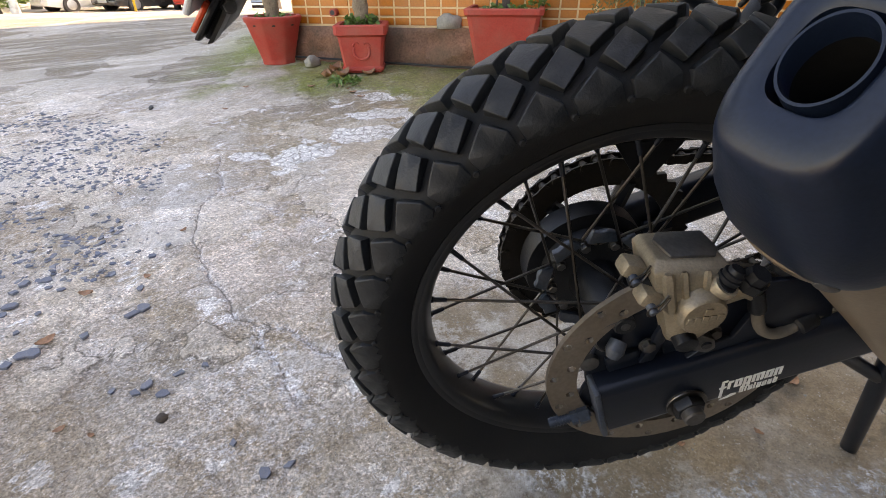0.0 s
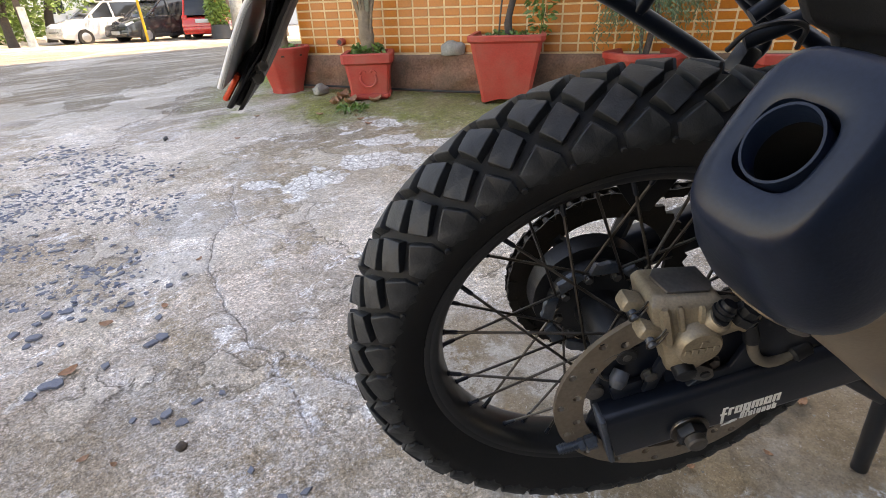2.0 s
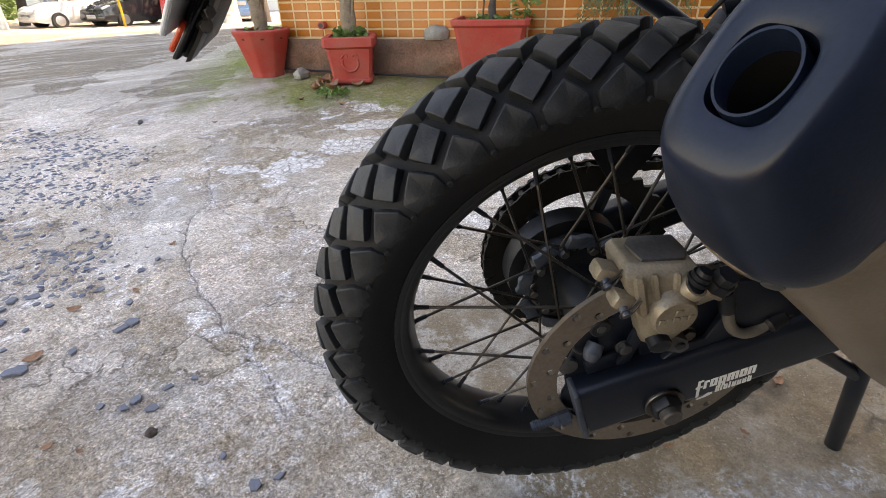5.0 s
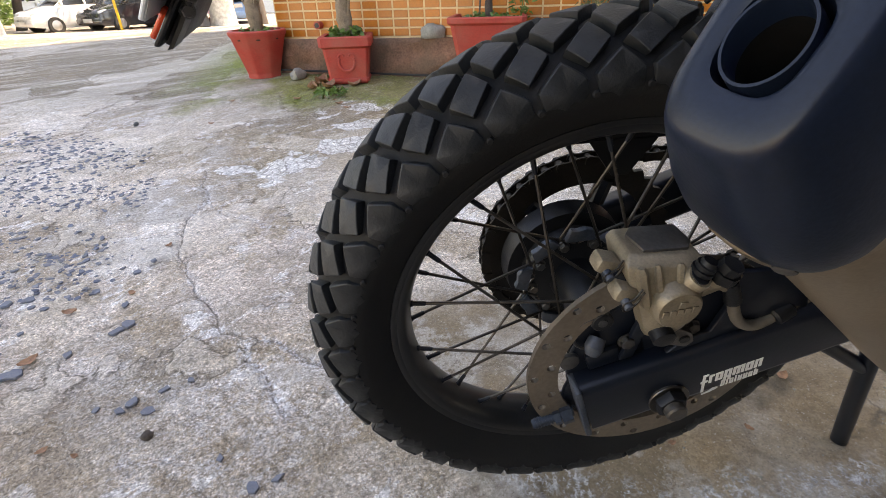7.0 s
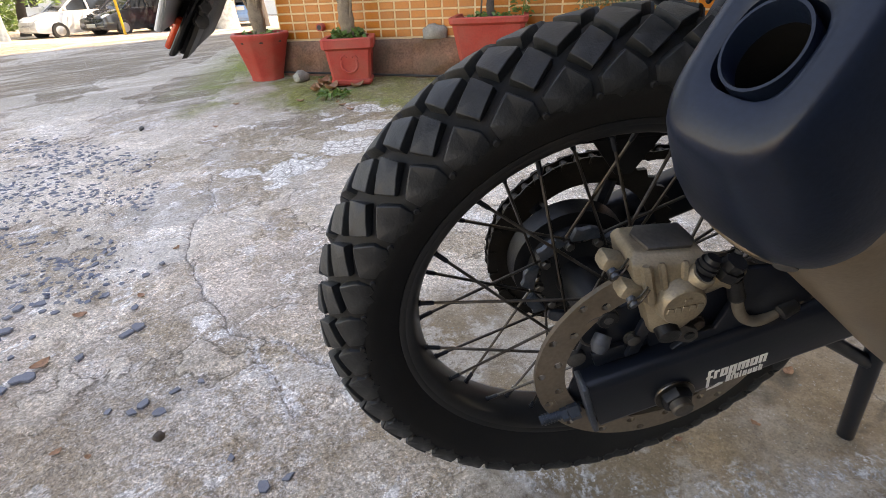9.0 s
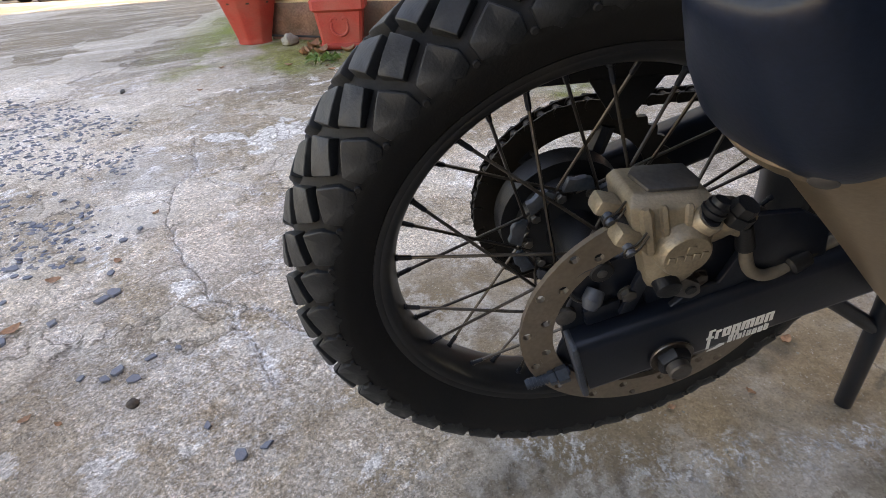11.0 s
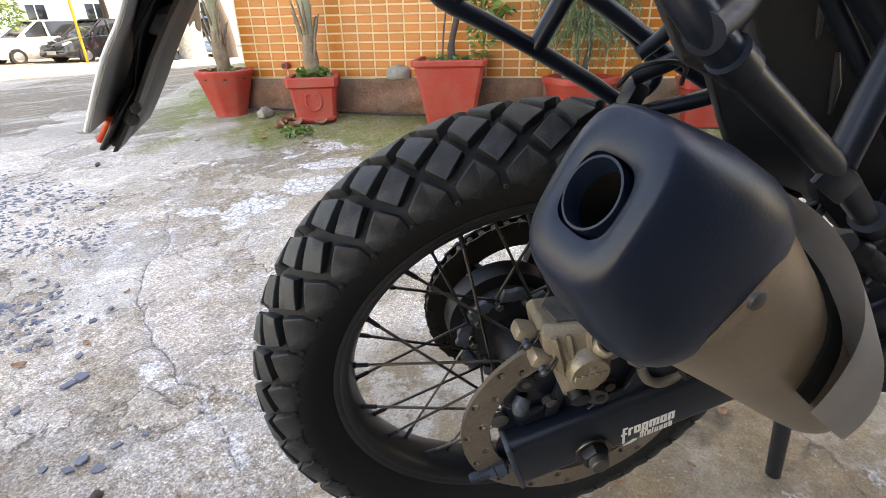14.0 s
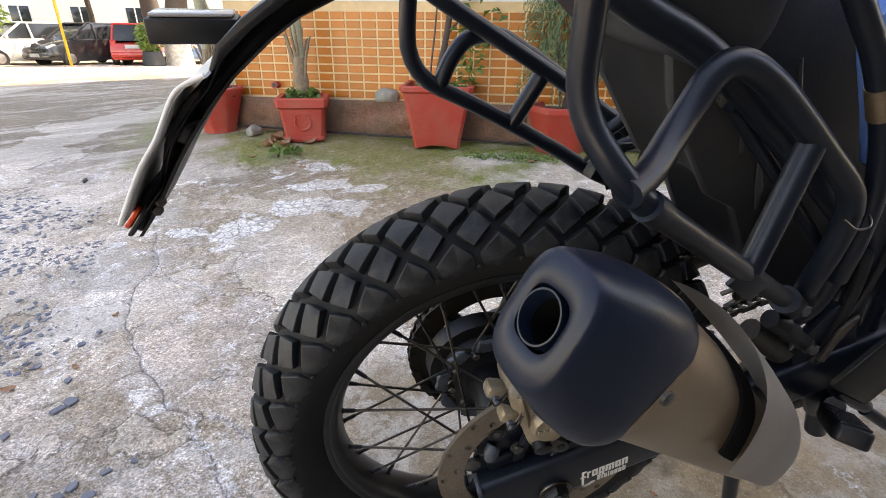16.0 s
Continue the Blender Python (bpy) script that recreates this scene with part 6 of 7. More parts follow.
def leaf_mass(n, centre, spread_, size, seed, droop=0.3, slim=0.4, up=0.4, bm=None):
    """Many small bent leaves scattered in an ellipsoid."""
    rnd = random.Random(seed)
    own = bm or bmesh.new()
    for _ in range(n):
        while True:
            p = Vector((rnd.uniform(-1, 1), rnd.uniform(-1, 1), rnd.uniform(-1, 1)))
            if p.length < 1:
                break
        at = Vector(centre) + Vector((p.x * spread_[0], p.y * spread_[1], p.z * spread_[2]))
        d = Vector((p.x + rnd.uniform(-0.6, 0.6), p.y + rnd.uniform(-0.6, 0.6), up + rnd.uniform(-0.7, 0.7))).normalized()
        w = d.cross(Vector((rnd.uniform(-1, 1), rnd.uniform(-1, 1), rnd.uniform(0.2, 1)))).normalized()
        L = size * rnd.uniform(0.6, 1.25)
        wd = w * L * slim * 0.5
        a, b, c = at, at + d * L * 0.5, at + d * L - Vector((0, 0, droop * L))
        va, v1, v2, vc = own.verts.new(a), own.verts.new(b + wd), own.verts.new(b - wd), own.verts.new(c)
        own.faces.new((va, v1, vc))
        own.faces.new((va, vc, v2))
    return own


def plain_part(name, bm, mat, parent, label=""):
    me = bpy.data.meshes.new(name)
    bm.to_mesh(me)
    bm.free()
    me.materials.append(mat)
    ob = new(name, me)
    ob.parent = parent
    return tagged(ob, label)


def stand_at(x, y, dz=0.0):
    return ground_z(x, y) + dz


# a square pot with a raised emblem, palm in it
px, py = -0.345, 2.735
pot = thing("flower_pot", pose(px, py, stand_at(px, py), 0, 0, -4), "square red painted clay pot with a raised emblem, by the plinth", "pot", "red pots along the wall")
part("body", pot_bm(4, 0.155, 0.185, 0.255, 0.055, 0.022, foot=0.012), RED_CLAY, pot)
emb = bmesh.new()
tube(smooth_path([(0.045 * math.cos(radians(a)), -0.1215, 0.118 + 0.045 * math.sin(radians(a))) for a in range(150, 391, 20)], 2), 0.0075, 8, emb)
for sx in (-1, 1):
    tube(smooth_path([(sx * 0.048, -0.1225, 0.145), (sx * 0.035, -0.124, 0.162), (sx * 0.018, -0.124, 0.160), (sx * 0.016, -0.123, 0.150)], 3), 0.0065, 8, emb)
part("emblem", emb, RED_CLAY, pot)
part("soil", box_bm((0.23, 0.23, 0.02), (0, 0, 0.218), 0.004), SOIL, pot)


def palm(x, y, z, seed, h=1.3):
    rnd = random.Random(seed)
    t = thing("potted_palm", pose(x, y, z), "young palm with a fibrous brown trunk growing in a pot", "palm")
    trunk = tube(smooth_path([(0, 0, -0.03), (0.004, 0.0, 0.06), (-0.004, 0, 0.14), (0.0, 0, 0.22), (0.004, 0, 0.30)], 5), [0.042, 0.044, 0.042, 0.040, 0.040, 0.040, 0.041, 0.042, 0.043, 0.043, 0.042, 0.041, 0.040, 0.038, 0.036, 0.034, 0.033, 0.032, 0.030, 0.030, 0.029], 14)
    for v in trunk.verts:
        f = 1 + 0.22 * noise.noise(v.co * 40 + Vector((seed, 0, 0)))
        v.co.x, v.co.y = v.co.x * f, v.co.y * f
    part("trunk", trunk, PALM_BARK, t)
    part("stem", tube(smooth_path([(0.002, 0, 0.24), (0.0, 0, 0.5), (0.01, 0.005, 0.9), (0.015, 0.01, h)], 5), [0.032] * 6 + [0.030] * 5 + [0.026] * 5, 12), PALM_STEM, t)
    for k in range(9):
        a = 2 * math.pi * k / 9 + rnd.uniform(-0.3, 0.3)
        z0 = rnd.uniform(0.10, 0.30)
        c, s_ = math.cos(a), math.sin(a)
        L = rnd.uniform(0.10, 0.18)
        stub = tube([(0.028 * c, 0.028 * s_, z0), (0.050 * c, 0.050 * s_, z0 + L * 0.5), (0.066 * c, 0.066 * s_, z0 + L), (0.078 * c, 0.078 * s_, z0 + L * 1.12)], [0.010, 0.008, 0.006, 0.003], 6)
        part("leaf_base", stub, PALM_BARK, t)
    return t


palm(px, py, stand_at(px, py) + 0.228, 3)
herb = leaf_mass(260, (0, 0, 0.03), (0.085, 0.085, 0.035), 0.035, 8, slim=0.8)
hb = link_mesh("pot_herb", herb, LEAF, smooth=False)
hb.matrix_world = pose(px, py, stand_at(px, py) + 0.228)
tagged(hb, "low green herb covering the soil of a pot", "herb")
tap = thing("pipe_stub", WALL @ pose(-0.565, 0.05, 0.462), "short painted pipe stub in the tiled wall", "pipe")
part("pipe", rod((0, 0.02, 0), (0, -0.05, 0), 0.022, 16), RED_CLAY, tap)
# dark disc on the solid end, standing in for the shaded hollow
part("bore", lathe([(0.0, 0.0), (0.013, 0.0), (0.014, -0.002), (0.014, 0.004)], 16, at=(0, -0.0505, 0)), DARK_TRIM, tap)

# a flared eight-sided pot with a palm
px, py = -0.890, 3.01
pot = thing("flower_pot", pose(px, py, stand_at(px, py), 0, 0, 10), "flared many-sided red painted clay pot beside the driveway", "pot", "red pots along the wall")
part("body", pot_bm(8, 0.105, 0.175, 0.275, 0.03, 0.006), RED_CLAY, pot)
part("soil", lathe([(0.0, 0.222), (0.155, 0.222), (0.157, 0.23), (0.14, 0.238), (0.0, 0.242)], 16, axis="z"), SOIL, pot)
palm(px, py, stand_at(px, py) + 0.24, 9)
hb = link_mesh("pot_herb", leaf_mass(160, (0, 0, 0.02), (0.12, 0.12, 0.03), 0.03, 18, slim=0.8), LEAF, smooth=False)
hb.matrix_world = pose(px, py, stand_at(px, py) + 0.238)
tagged(hb, "low green herb covering the soil of a pot", "herb")

# the large square pot with a small tree
px, py = 0.435, 2.465
pot = thing("flower_pot", pose(px, py, stand_at(px, py), 0, 0, -17), "large square flared red painted pot standing on short feet", "pot", "red pots along the wall")
own = pot_bm(4, 0.190, 0.272, 0.350, 0.032, 0.014)
for v in own.verts:
    if v.co.z < 0.02 and max(abs(v.co.x), abs(v.co.y)) > 0.10 and min(abs(v.co.x), abs(v.co.y)) < 0.06:
        v.co.z += 0.018
part("body", own, RED_CLAY, pot)
part("soil", box_bm((0.30, 0.30, 0.02), (0, 0, 0.298), 0.004), SOIL, pot)
tree = thing("potted_tree", pose(px, py, stand_at(px, py) + 0.30), "small broad-leaved tree with a dark trunk in a pot", "tree")
part("trunk", tube(smooth_path([(0.02, 0.0, -0.02), (0.0, 0.01, 0.10), (0.035, 0.02, 0.25), (0.06, 0.02, 0.40), (0.10, 0.03, 0.70), (0.12, 0.03, 1.1)], 5), [0.022] * 6 + [0.018] * 10 + [0.013] * 10, 10), BARK, tree)
part("limb", tube(smooth_path([(0.045, 0.02, 0.30), (0.09, 0.0, 0.36), (0.15, -0.02, 0.40)], 4), [0.007] * 5 + [0.004] * 4, 8), BARK, tree)
part("limb", tube(smooth_path([(-0.06, -0.02, -0.02), (-0.05, -0.02, 0.15), (-0.03, -0.02, 0.32), (-0.01, -0.02, 0.55)], 4), [0.005] * 13, 8), BARK, tree)
crown = leaf_mass(70, (0.20, -0.05, 0.42), (0.14, 0.10, 0.20), 0.09, 31, slim=0.4)
leaf_mass(60, (0.12, 0.0, 0.85), (0.25, 0.2, 0.22), 0.11, 33, slim=0.4, bm=crown)
plain_part("crown", crown, LEAF, tree)
shrub = thing("pot_shrub", pose(px + 0.10, py - 0.06, stand_at(px, py) + 0.30), "thin leafy shrub in the large pot", "shrub")
part("stem", tube(smooth_path([(0.05, 0, -0.02), (0.07, 0, 0.14), (0.06, 0, 0.30), (0.08, 0, 0.42)], 4), 0.003, 6), LEAF, shrub)
plain_part("leaves", leaf_mass(150, (0.07, 0, 0.20), (0.07, 0.06, 0.20), 0.045, 35, slim=0.5), LEAF, shrub)
hb = link_mesh("pot_herb", leaf_mass(220, (0, 0, 0.02), (0.13, 0.13, 0.03), 0.03, 38, slim=0.7), LEAF, smooth=False)
hb.matrix_world = pose(px, py, stand_at(px, py) + 0.305)
tagged(hb, "low green herb covering the soil of a pot", "herb")

# the wide pot with a drooping thuja
px, py = 1.10, 2.20
pot = thing("flower_pot", pose(px, py, stand_at(px, py), 0, 0, 12), "wide six-sided red painted pot under a drooping thuja", "pot", "red pots along the wall")
part("body", pot_bm(6, 0.145, 0.205, 0.26, 0.035, 0.010), RED_CLAY, pot)
part("soil", lathe([(0.0, 0.215), (0.17, 0.215), (0.172, 0.222), (0.14, 0.230), (0.0, 0.232)], 16, axis="z"), SOIL, pot)
thuja = thing("thuja", pose(px, py, stand_at(px, py) + 0.23), "drooping blue-green thuja with a thin crooked trunk", "tree")
part("trunk", tube(smooth_path([(0, 0, -0.02), (0.02, 0, 0.10), (0.035, 0, 0.22), (0.01, 0, 0.40), (0.0, 0, 0.75)], 4), [0.017] * 6 + [0.013] * 11, 8), BARK, thuja)
part("trunk_fork", tube(smooth_path([(-0.02, 0, -0.01), (-0.03, 0, 0.12), (-0.06, 0, 0.30)], 4), [0.009] * 9, 8), BARK, thuja)
rnd = random.Random(44)
fol = bmesh.new()
for _ in range(620):
    a, rr_, z0 = rnd.uniform(0, 6.28), rnd.uniform(0.02, 0.20) ** 1.0, rnd.uniform(0.24, 0.95)
    c = Vector((rr_ * math.cos(a), rr_ * math.sin(a), z0))
    out = Vector((math.cos(a), math.sin(a), 0))
    for q in range(16):
        t = q / 15
        p = c + out * 0.10 * t + Vector((0, 0, -0.17 * t * t - 0.02 * t))
        d = (out * rnd.uniform(-0.5, 1.0) + Vector((rnd.uniform(-0.8, 0.8), rnd.uniform(-0.8, 0.8), -0.8))).normalized()
        w = d.cross(Vector((rnd.uniform(-1, 1), rnd.uniform(-1, 1), 0.3))).normalized() * 0.0034
        L = rnd.uniform(0.018, 0.040)
        fol.faces.new([fol.verts.new(p - w), fol.verts.new(p + w), fol.verts.new(p + d * L)])
plain_part("crown", fol, NEEDLE, thuja)
px, py = 1.75, 2.02
pot = thing("flower_pot", pose(px, py, stand_at(px, py), 0, 0, -20), "square red painted clay pot in the corner of the bed", "pot", "red pots along the wall")
part("body", pot_bm(4, 0.15, 0.19, 0.25, 0.05, 0.02), RED_CLAY, pot)

# stones, weeds and litter on the yard


def pebble(name, x, y, sx, sy, sz, mat, label, category, seed, parent_group=""):
    own = bmesh.new()
    bmesh.ops.create_icosphere(own, subdivisions=3, radius=1.0)
    for v in own.verts:
        q = v.co * 1.3 + Vector((seed, seed * 0.7, 0))
        f = 1 + 0.28 * noise.noise(q) + 0.12 * noise.noise(q * 2.6)
        v.co = Vector((v.co.x * sx * f, v.co.y * sy * f, max(v.co.z * f, -0.5) * sz))
    ob = link_mesh(name, own, mat)
    ob.matrix_world = pose(x, y, near_z(x, y) + sz * 0.40, 4, 3, seed * 40)
    return tagged(ob, label, category, parent_group)


pebble("rock", -0.665, 2.86, 0.075, 0.045, 0.042, ROCK, "rounded grey stone by the red pot", "stone", 2.0)
st = pebble("rock", 0.16, 2.62, 0.075, 0.05, 0.055, ROCK, "grey stone resting on top of the plinth", "stone", 4.0)
st.matrix_world = WALL @ pose(0.165, 0.02, TILE_Z0 + 0.022, 0, 0, 20)
pebble("nut_shell", -0.655, 0.24, 0.0095, 0.0085, 0.009, BARK, "small dark brown nut shell on the concrete", "nut shell", 6.0)
pebble("dark_chip", -1.35, 2.12, 0.028, 0.010, 0.009, DARK_TRIM, "small dark fragment lying on the concrete", "fragment", 7.0)


def leaf_thing(x, y, size, turn, label, mat, curl=0.25, seed=0):
    rnd = random.Random(seed)
    own = bmesh.new()
    rows_ = []
    for i in range(8):
        t = i / 7
        w = size * 0.32 * math.sin(math.pi * min(1, t * 0.94 + 0.04)) ** 0.8
        rows_.append([own.verts.new((size * (t - 0.5), s * w, size * curl * ((2 * t - 1) ** 2 * 0.5 + 0.35 * s * s) + rnd.uniform(0, 0.002))) for s in (-1, -0.5, 0, 0.5, 1)])
    for a, b in zip(rows_, rows_[1:]):
        for k in range(4):
            own.faces.new((a[k], a[k + 1], b[k + 1], b[k]))
    bmesh.ops.remove_doubles(own, verts=own.verts, dist=1e-5)
    bmesh.ops.solidify(own, geom=own.faces[:], thickness=0.0006)
    ob = link_mesh("fallen_leaf", own, mat)
    ob.matrix_world = pose(x, y, near_z(x, y) + 0.0015, 3, -2, turn)
    return tagged(ob, label, "leaf", "fallen leaves")


for k, (x, y, sz, a) in enumerate(((-0.95, 0.62, 0.042, 5), (-0.84, 0.68, 0.032, -40), (-0.82, 0.89, 0.028, 60), (-0.96, 0.47, 0.050, 50), (-0.82, 0.24, 0.026, 35), (-0.76, 0.22, 0.018, -20), (0.45, 0.17, 0.034, 30), (0.15, -0.14, 0.020, 70), (0.19, 0.08, 0.018, 0), (0.32, 0.08, 0.020, 120))):
    leaf_thing(x, y, sz * 0.75, a, "curled dry brown leaf lying on the concrete", DRY_LEAF, 0.3, k)
for k in range(9):
    leaf_thing(-0.58 + 0.033 * k + rs.uniform(-0.02, 0.02), 2.66 + rs.uniform(-0.10, 0.08), rs.uniform(0.07, 0.12), rs.uniform(0, 360), "large dry brown leaf piled beside the red pot", DRY_LEAF, 0.5, 20 + k)
for k in range(7):
    leaf_thing(rs.uniform(-1.0, 0.9), rs.uniform(2.0, 2.5), rs.uniform(0.025, 0.045), rs.uniform(0, 360), "dry brown leaf fallen on the mossy concrete", DRY_LEAF, 0.3, 60 + k)
weed = link_mesh("weed", leaf_mass(90, (0, 0, 0.02), (0.08, 0.05, 0.02), 0.04, 71, slim=0.5), LEAF, smooth=False)
weed.matrix_world = pose(-0.45, 2.39, near_z(-0.45, 2.39))
tagged(weed, "small bright green weed in a joint of the concrete", "weed", kind="stuff")
tuft = link_mesh("weed", leaf_mass(240, (0, 0, 0.012), (0.30, 0.05, 0.012), 0.03, 73, slim=0.5), LEAF, smooth=False)
tuft.matrix_world = pose(0.78, 2.08, near_z(0.78, 2.08), 0, 0, -20)
tagged(tuft, "low green weeds along the mossy strip", "weed", kind="stuff")

# slate chips set in and lying on the concrete
def chip_bm(rnd, size):
    k = rnd.randint(4, 6)
    pts = [(size * rnd.uniform(0.7, 1.1) * math.cos(2 * math.pi * (i + rnd.uniform(-0.25, 0.25)) / k), size * 0.7 * rnd.uniform(0.7, 1.1) * math.sin(2 * math.pi * (i + rnd.uniform(-0.25, 0.25)) / k)) for i in range(k)]
    return slab(pts, size * 0.35, size * 0.06)


SPOTS = ((-1.131, 0.658), (-1.124, 0.69), (-1.02, 0.647), (-0.839, 0.635), (-0.82, 0.535), (-0.804, 0.556), (-1.042, 0.511), (-0.988, 0.435), (-0.969, 0.439), (-0.71, 0.322), (-0.661, 0.343), (-0.769, 0.316), (-0.726, 0.307), (-0.617, 0.359), (-0.674, 0.297), (-0.462, 0.116), (-0.425, 0.125), (-0.523, 0.178), (-0.906, 0.795), (-0.864, 0.775), (-0.834, 0.812), (-1.005, 0.41), (-0.89, 0.474), (-1.053, 0.658), (-1.025, 0.563), (-1.105, 0.603), (-1.106, 0.574), (-1.16, 0.62), (-1.08, 0.70))
rnd = random.Random(8)
chip_meshes = []
for k in range(7):
    o = link_mesh("slate_chip", chip_bm(rnd, 1.0), SLATE, smooth=False)
    chip_meshes.append(o.data)
    bpy.data.objects.remove(o)
for x, y in SPOTS:
    s_ = rnd.uniform(0.009, 0.020)
    ob = new("slate_chip", rnd.choice(chip_meshes))
    ob.matrix_world = pose(x, y, near_z(x, y) - s_ * 0.02, rnd.uniform(-8, 8), rnd.uniform(-8, 8), rnd.uniform(0, 360)) @ Matrix.Diagonal((s_, s_, s_, 1))
    tagged(ob, "small blue-grey slate chip lying on the concrete", "stone chip", "slate chips")
bed = bmesh.new()
for batch in range(100):
    pack = bmesh.new()
    for _ in range(50):
        u, v = rnd.uniform(-1.25, 1.25), rnd.uniform(-1.2, 1.2)
        x, y = -1.45 + 0.36 * u - 0.16 * v, 1.42 + 0.58 * v - 0.06 * u
        dens = 0.50 + 1.1 * noise.noise(Vector((x * 3.2, y * 4.6, 1.7))) + 0.8 * noise.noise(Vector((x * 9, y * 12, 4.0))) - 0.55 * max(0.0, u * u + v * v - 0.5)
        if rnd.random() > dens:
            continue
        s_ = rnd.uniform(0.055, 0.118) ** 2
        own = chip_bm(rnd, s_)
        bmesh.ops.rotate(own, matrix=Euler((rnd.uniform(-0.25, 0.25), rnd.uniform(-0.25, 0.25), rnd.uniform(0, 6.28))).to_matrix(), verts=own.verts)
        bmesh.ops.translate(own, vec=(x, y, near_z(x, y) - s_ * rnd.uniform(0.16, 0.34)), verts=own.verts)
        merge(own, pack)
    merge(pack, bed)
gravel = link_mesh("slate_gravel", bed, SLATE, smooth=False)
tagged(gravel, "bed of blue-grey slate chips set in worn concrete", "gravel", kind="stuff")
grit = bmesh.new()
for _ in range(900):
    x, y = rnd.uniform(-1.2, 0.7), rnd.uniform(-0.3, 1.6)
    s_ = rnd.uniform(0.0012, 0.0035)
    vs = [grit.verts.new((x + s_ * a, y + s_ * b, near_z(x, y) + s_ * c)) for a, b, c in ((1, 0, 0), (-0.6, 0.8, 0), (-0.5, -0.9, 0), (0, 0, 0.9))]
    for f in ((0, 1, 3), (1, 2, 3), (2, 0, 3)):
        grit.faces.new([vs[i] for i in f])
tagged(link_mesh("grit", grit, ROCK, smooth=False), "loose pale grit scattered over the concrete", "grit", kind="stuff")

# ---- the street end: parked cars, trees, facade ----


def car(name, x, y, turn, colour, label, length=3.7, width=1.62, height=1.5):
    """A small hatchback, x ahead; body lofted from cross sections, with glass, lamps and wheels as parts."""
    paint = CAR_PAINT[colour]
    t = thing(name, pose(x, y, ground_z(x, y), 0, 0, turn), label, "car", "parked cars")
    L, W2, H = length / 2, width / 2, height
    own = bmesh.new()
    st_ = [(-L, 0.35, 0.62, 0.80), (-L + 0.06, 0.25, 0.80, 0.92), (-L + 0.5, 0.20, 0.92, 1.0), (-0.3, 0.18, 0.93, 1.0), (L - 1.25, 0.18, 0.93, 1.0), (L - 0.85, 0.18, 0.90, 0.99), (L - 0.25, 0.22, 0.74, 0.93), (L - 0.04, 0.26, 0.62, 0.86), (L, 0.32, 0.52, 0.78)]
    rings = []
    for xx, z0, z1, w in st_:
        hw = W2 * w
        rings.append([own.verts.new((xx, yy, zz)) for yy, zz in ((-hw * 0.94, z0), (-hw, z0 + 0.12), (-hw, (z0 + z1) / 2), (-hw * 0.95, z1 - 0.03), (-hw * 0.80, z1), (hw * 0.80, z1), (hw * 0.95, z1 - 0.03), (hw, (z0 + z1) / 2), (hw, z0 + 0.12), (hw * 0.94, z0))])
    for a, b in zip(rings, rings[1:]):
        for k in range(10):
            own.faces.new((a[k], a[(k + 1) % 10], b[(k + 1) % 10], b[k]))
    own.faces.new(rings[0])
    own.faces.new(rings[-1][::-1])
    body = part("body", own, paint, t)
    cab = bmesh.new()
    lo = [(-L + 0.08, 0.78), (L - 0.95, 0.80)]
    top = [(-L + 0.45, 0.68), (L - 1.75, 0.70)]
    v0 = [cab.verts.new((xx, s * W2 * w, 0.90)) for (xx, w), s in ((lo[0], -1), (lo[1], -1), (lo[1], 1), (lo[0], 1))]
    v1 = [cab.verts.new((xx, s * W2 * w, H - 0.06)) for (xx, w), s in ((top[0], -1), (top[1], -1), (top[1], 1), (top[0], 1))]
    for k in range(4):
        cab.faces.new((v0[k], v0[(k + 1) % 4], v1[(k + 1) % 4], v1[k]))
    cab.faces.new(v1)
    cab.faces.new(v0[::-1])
    part("cabin_glass", cab, CAR_GLASS, t)
    roof = bmesh.new()
    box_bm((L * 2 - 2.12, W2 * 1.40, 0.07), ((top[0][0] + top[1][0]) / 2, 0, H - 0.035), 0.03, bm=roof)
    part("roof", roof, paint, t)
    for s in (-1, 1):
        for (a, b) in (((lo[1][0], lo[1][1]), (top[1][0], top[1][1])), ((lo[0][0], lo[0][1]), (top[0][0], top[0][1])), ((-0.15, 0.82), (-0.12, 0.70))):
            part("pillar", tube([(a[0], s * W2 * a[1], 0.90), (b[0], s * W2 * b[1], H - 0.04)], 0.04, 8), paint, t)
    for xx in (-L + 0.68, L - 0.72):
        for s in (-1, 1):
            wheel = part("wheel", lathe([(0.17, -0.085), (0.26, -0.09), (0.285, -0.06), (0.285, 0.06), (0.26, 0.09), (0.17, 0.085)], 28, at=(xx, s * (W2 - 0.08), 0.285)), CAR_TYRE, t)
            part("hubcap", lathe([(0.0, -0.02), (0.10, -0.015), (0.17, 0.0), (0.175, 0.02)] if s < 0 else [(0.0, 0.02), (0.10, 0.015), (0.17, 0.0), (0.175, -0.02)], 20, at=(xx, s * (W2 + 0.005), 0.285)), HUBCAP, wheel)
    for s in (-1, 1):
        part("tail_lamp", box_bm((0.10, 0.20, 0.26), (-L + 0.10, s * W2 * 0.76, 0.78), 0.03), LAMP_RED, t)
        part("head_lamp", box_bm((0.34, 0.30, 0.17), (L - 0.26, s * W2 * 0.66, 0.66), 0.06, turn=(0, 18, s * -24)), LAMP_CLEAR, t)
        part("mirror", box_bm((0.10, 0.18, 0.13), (L - 1.05, s * (W2 + 0.05), 0.98), 0.03), paint, t)
    part("grille", box_bm((0.06, 0.80, 0.16), (L - 0.03, 0, 0.46), 0.02), DARK_TRIM, t)
    part("bumper", box_bm((0.14, width * 0.90, 0.20), (-L + 0.02, 0, 0.42), 0.05), paint, t)
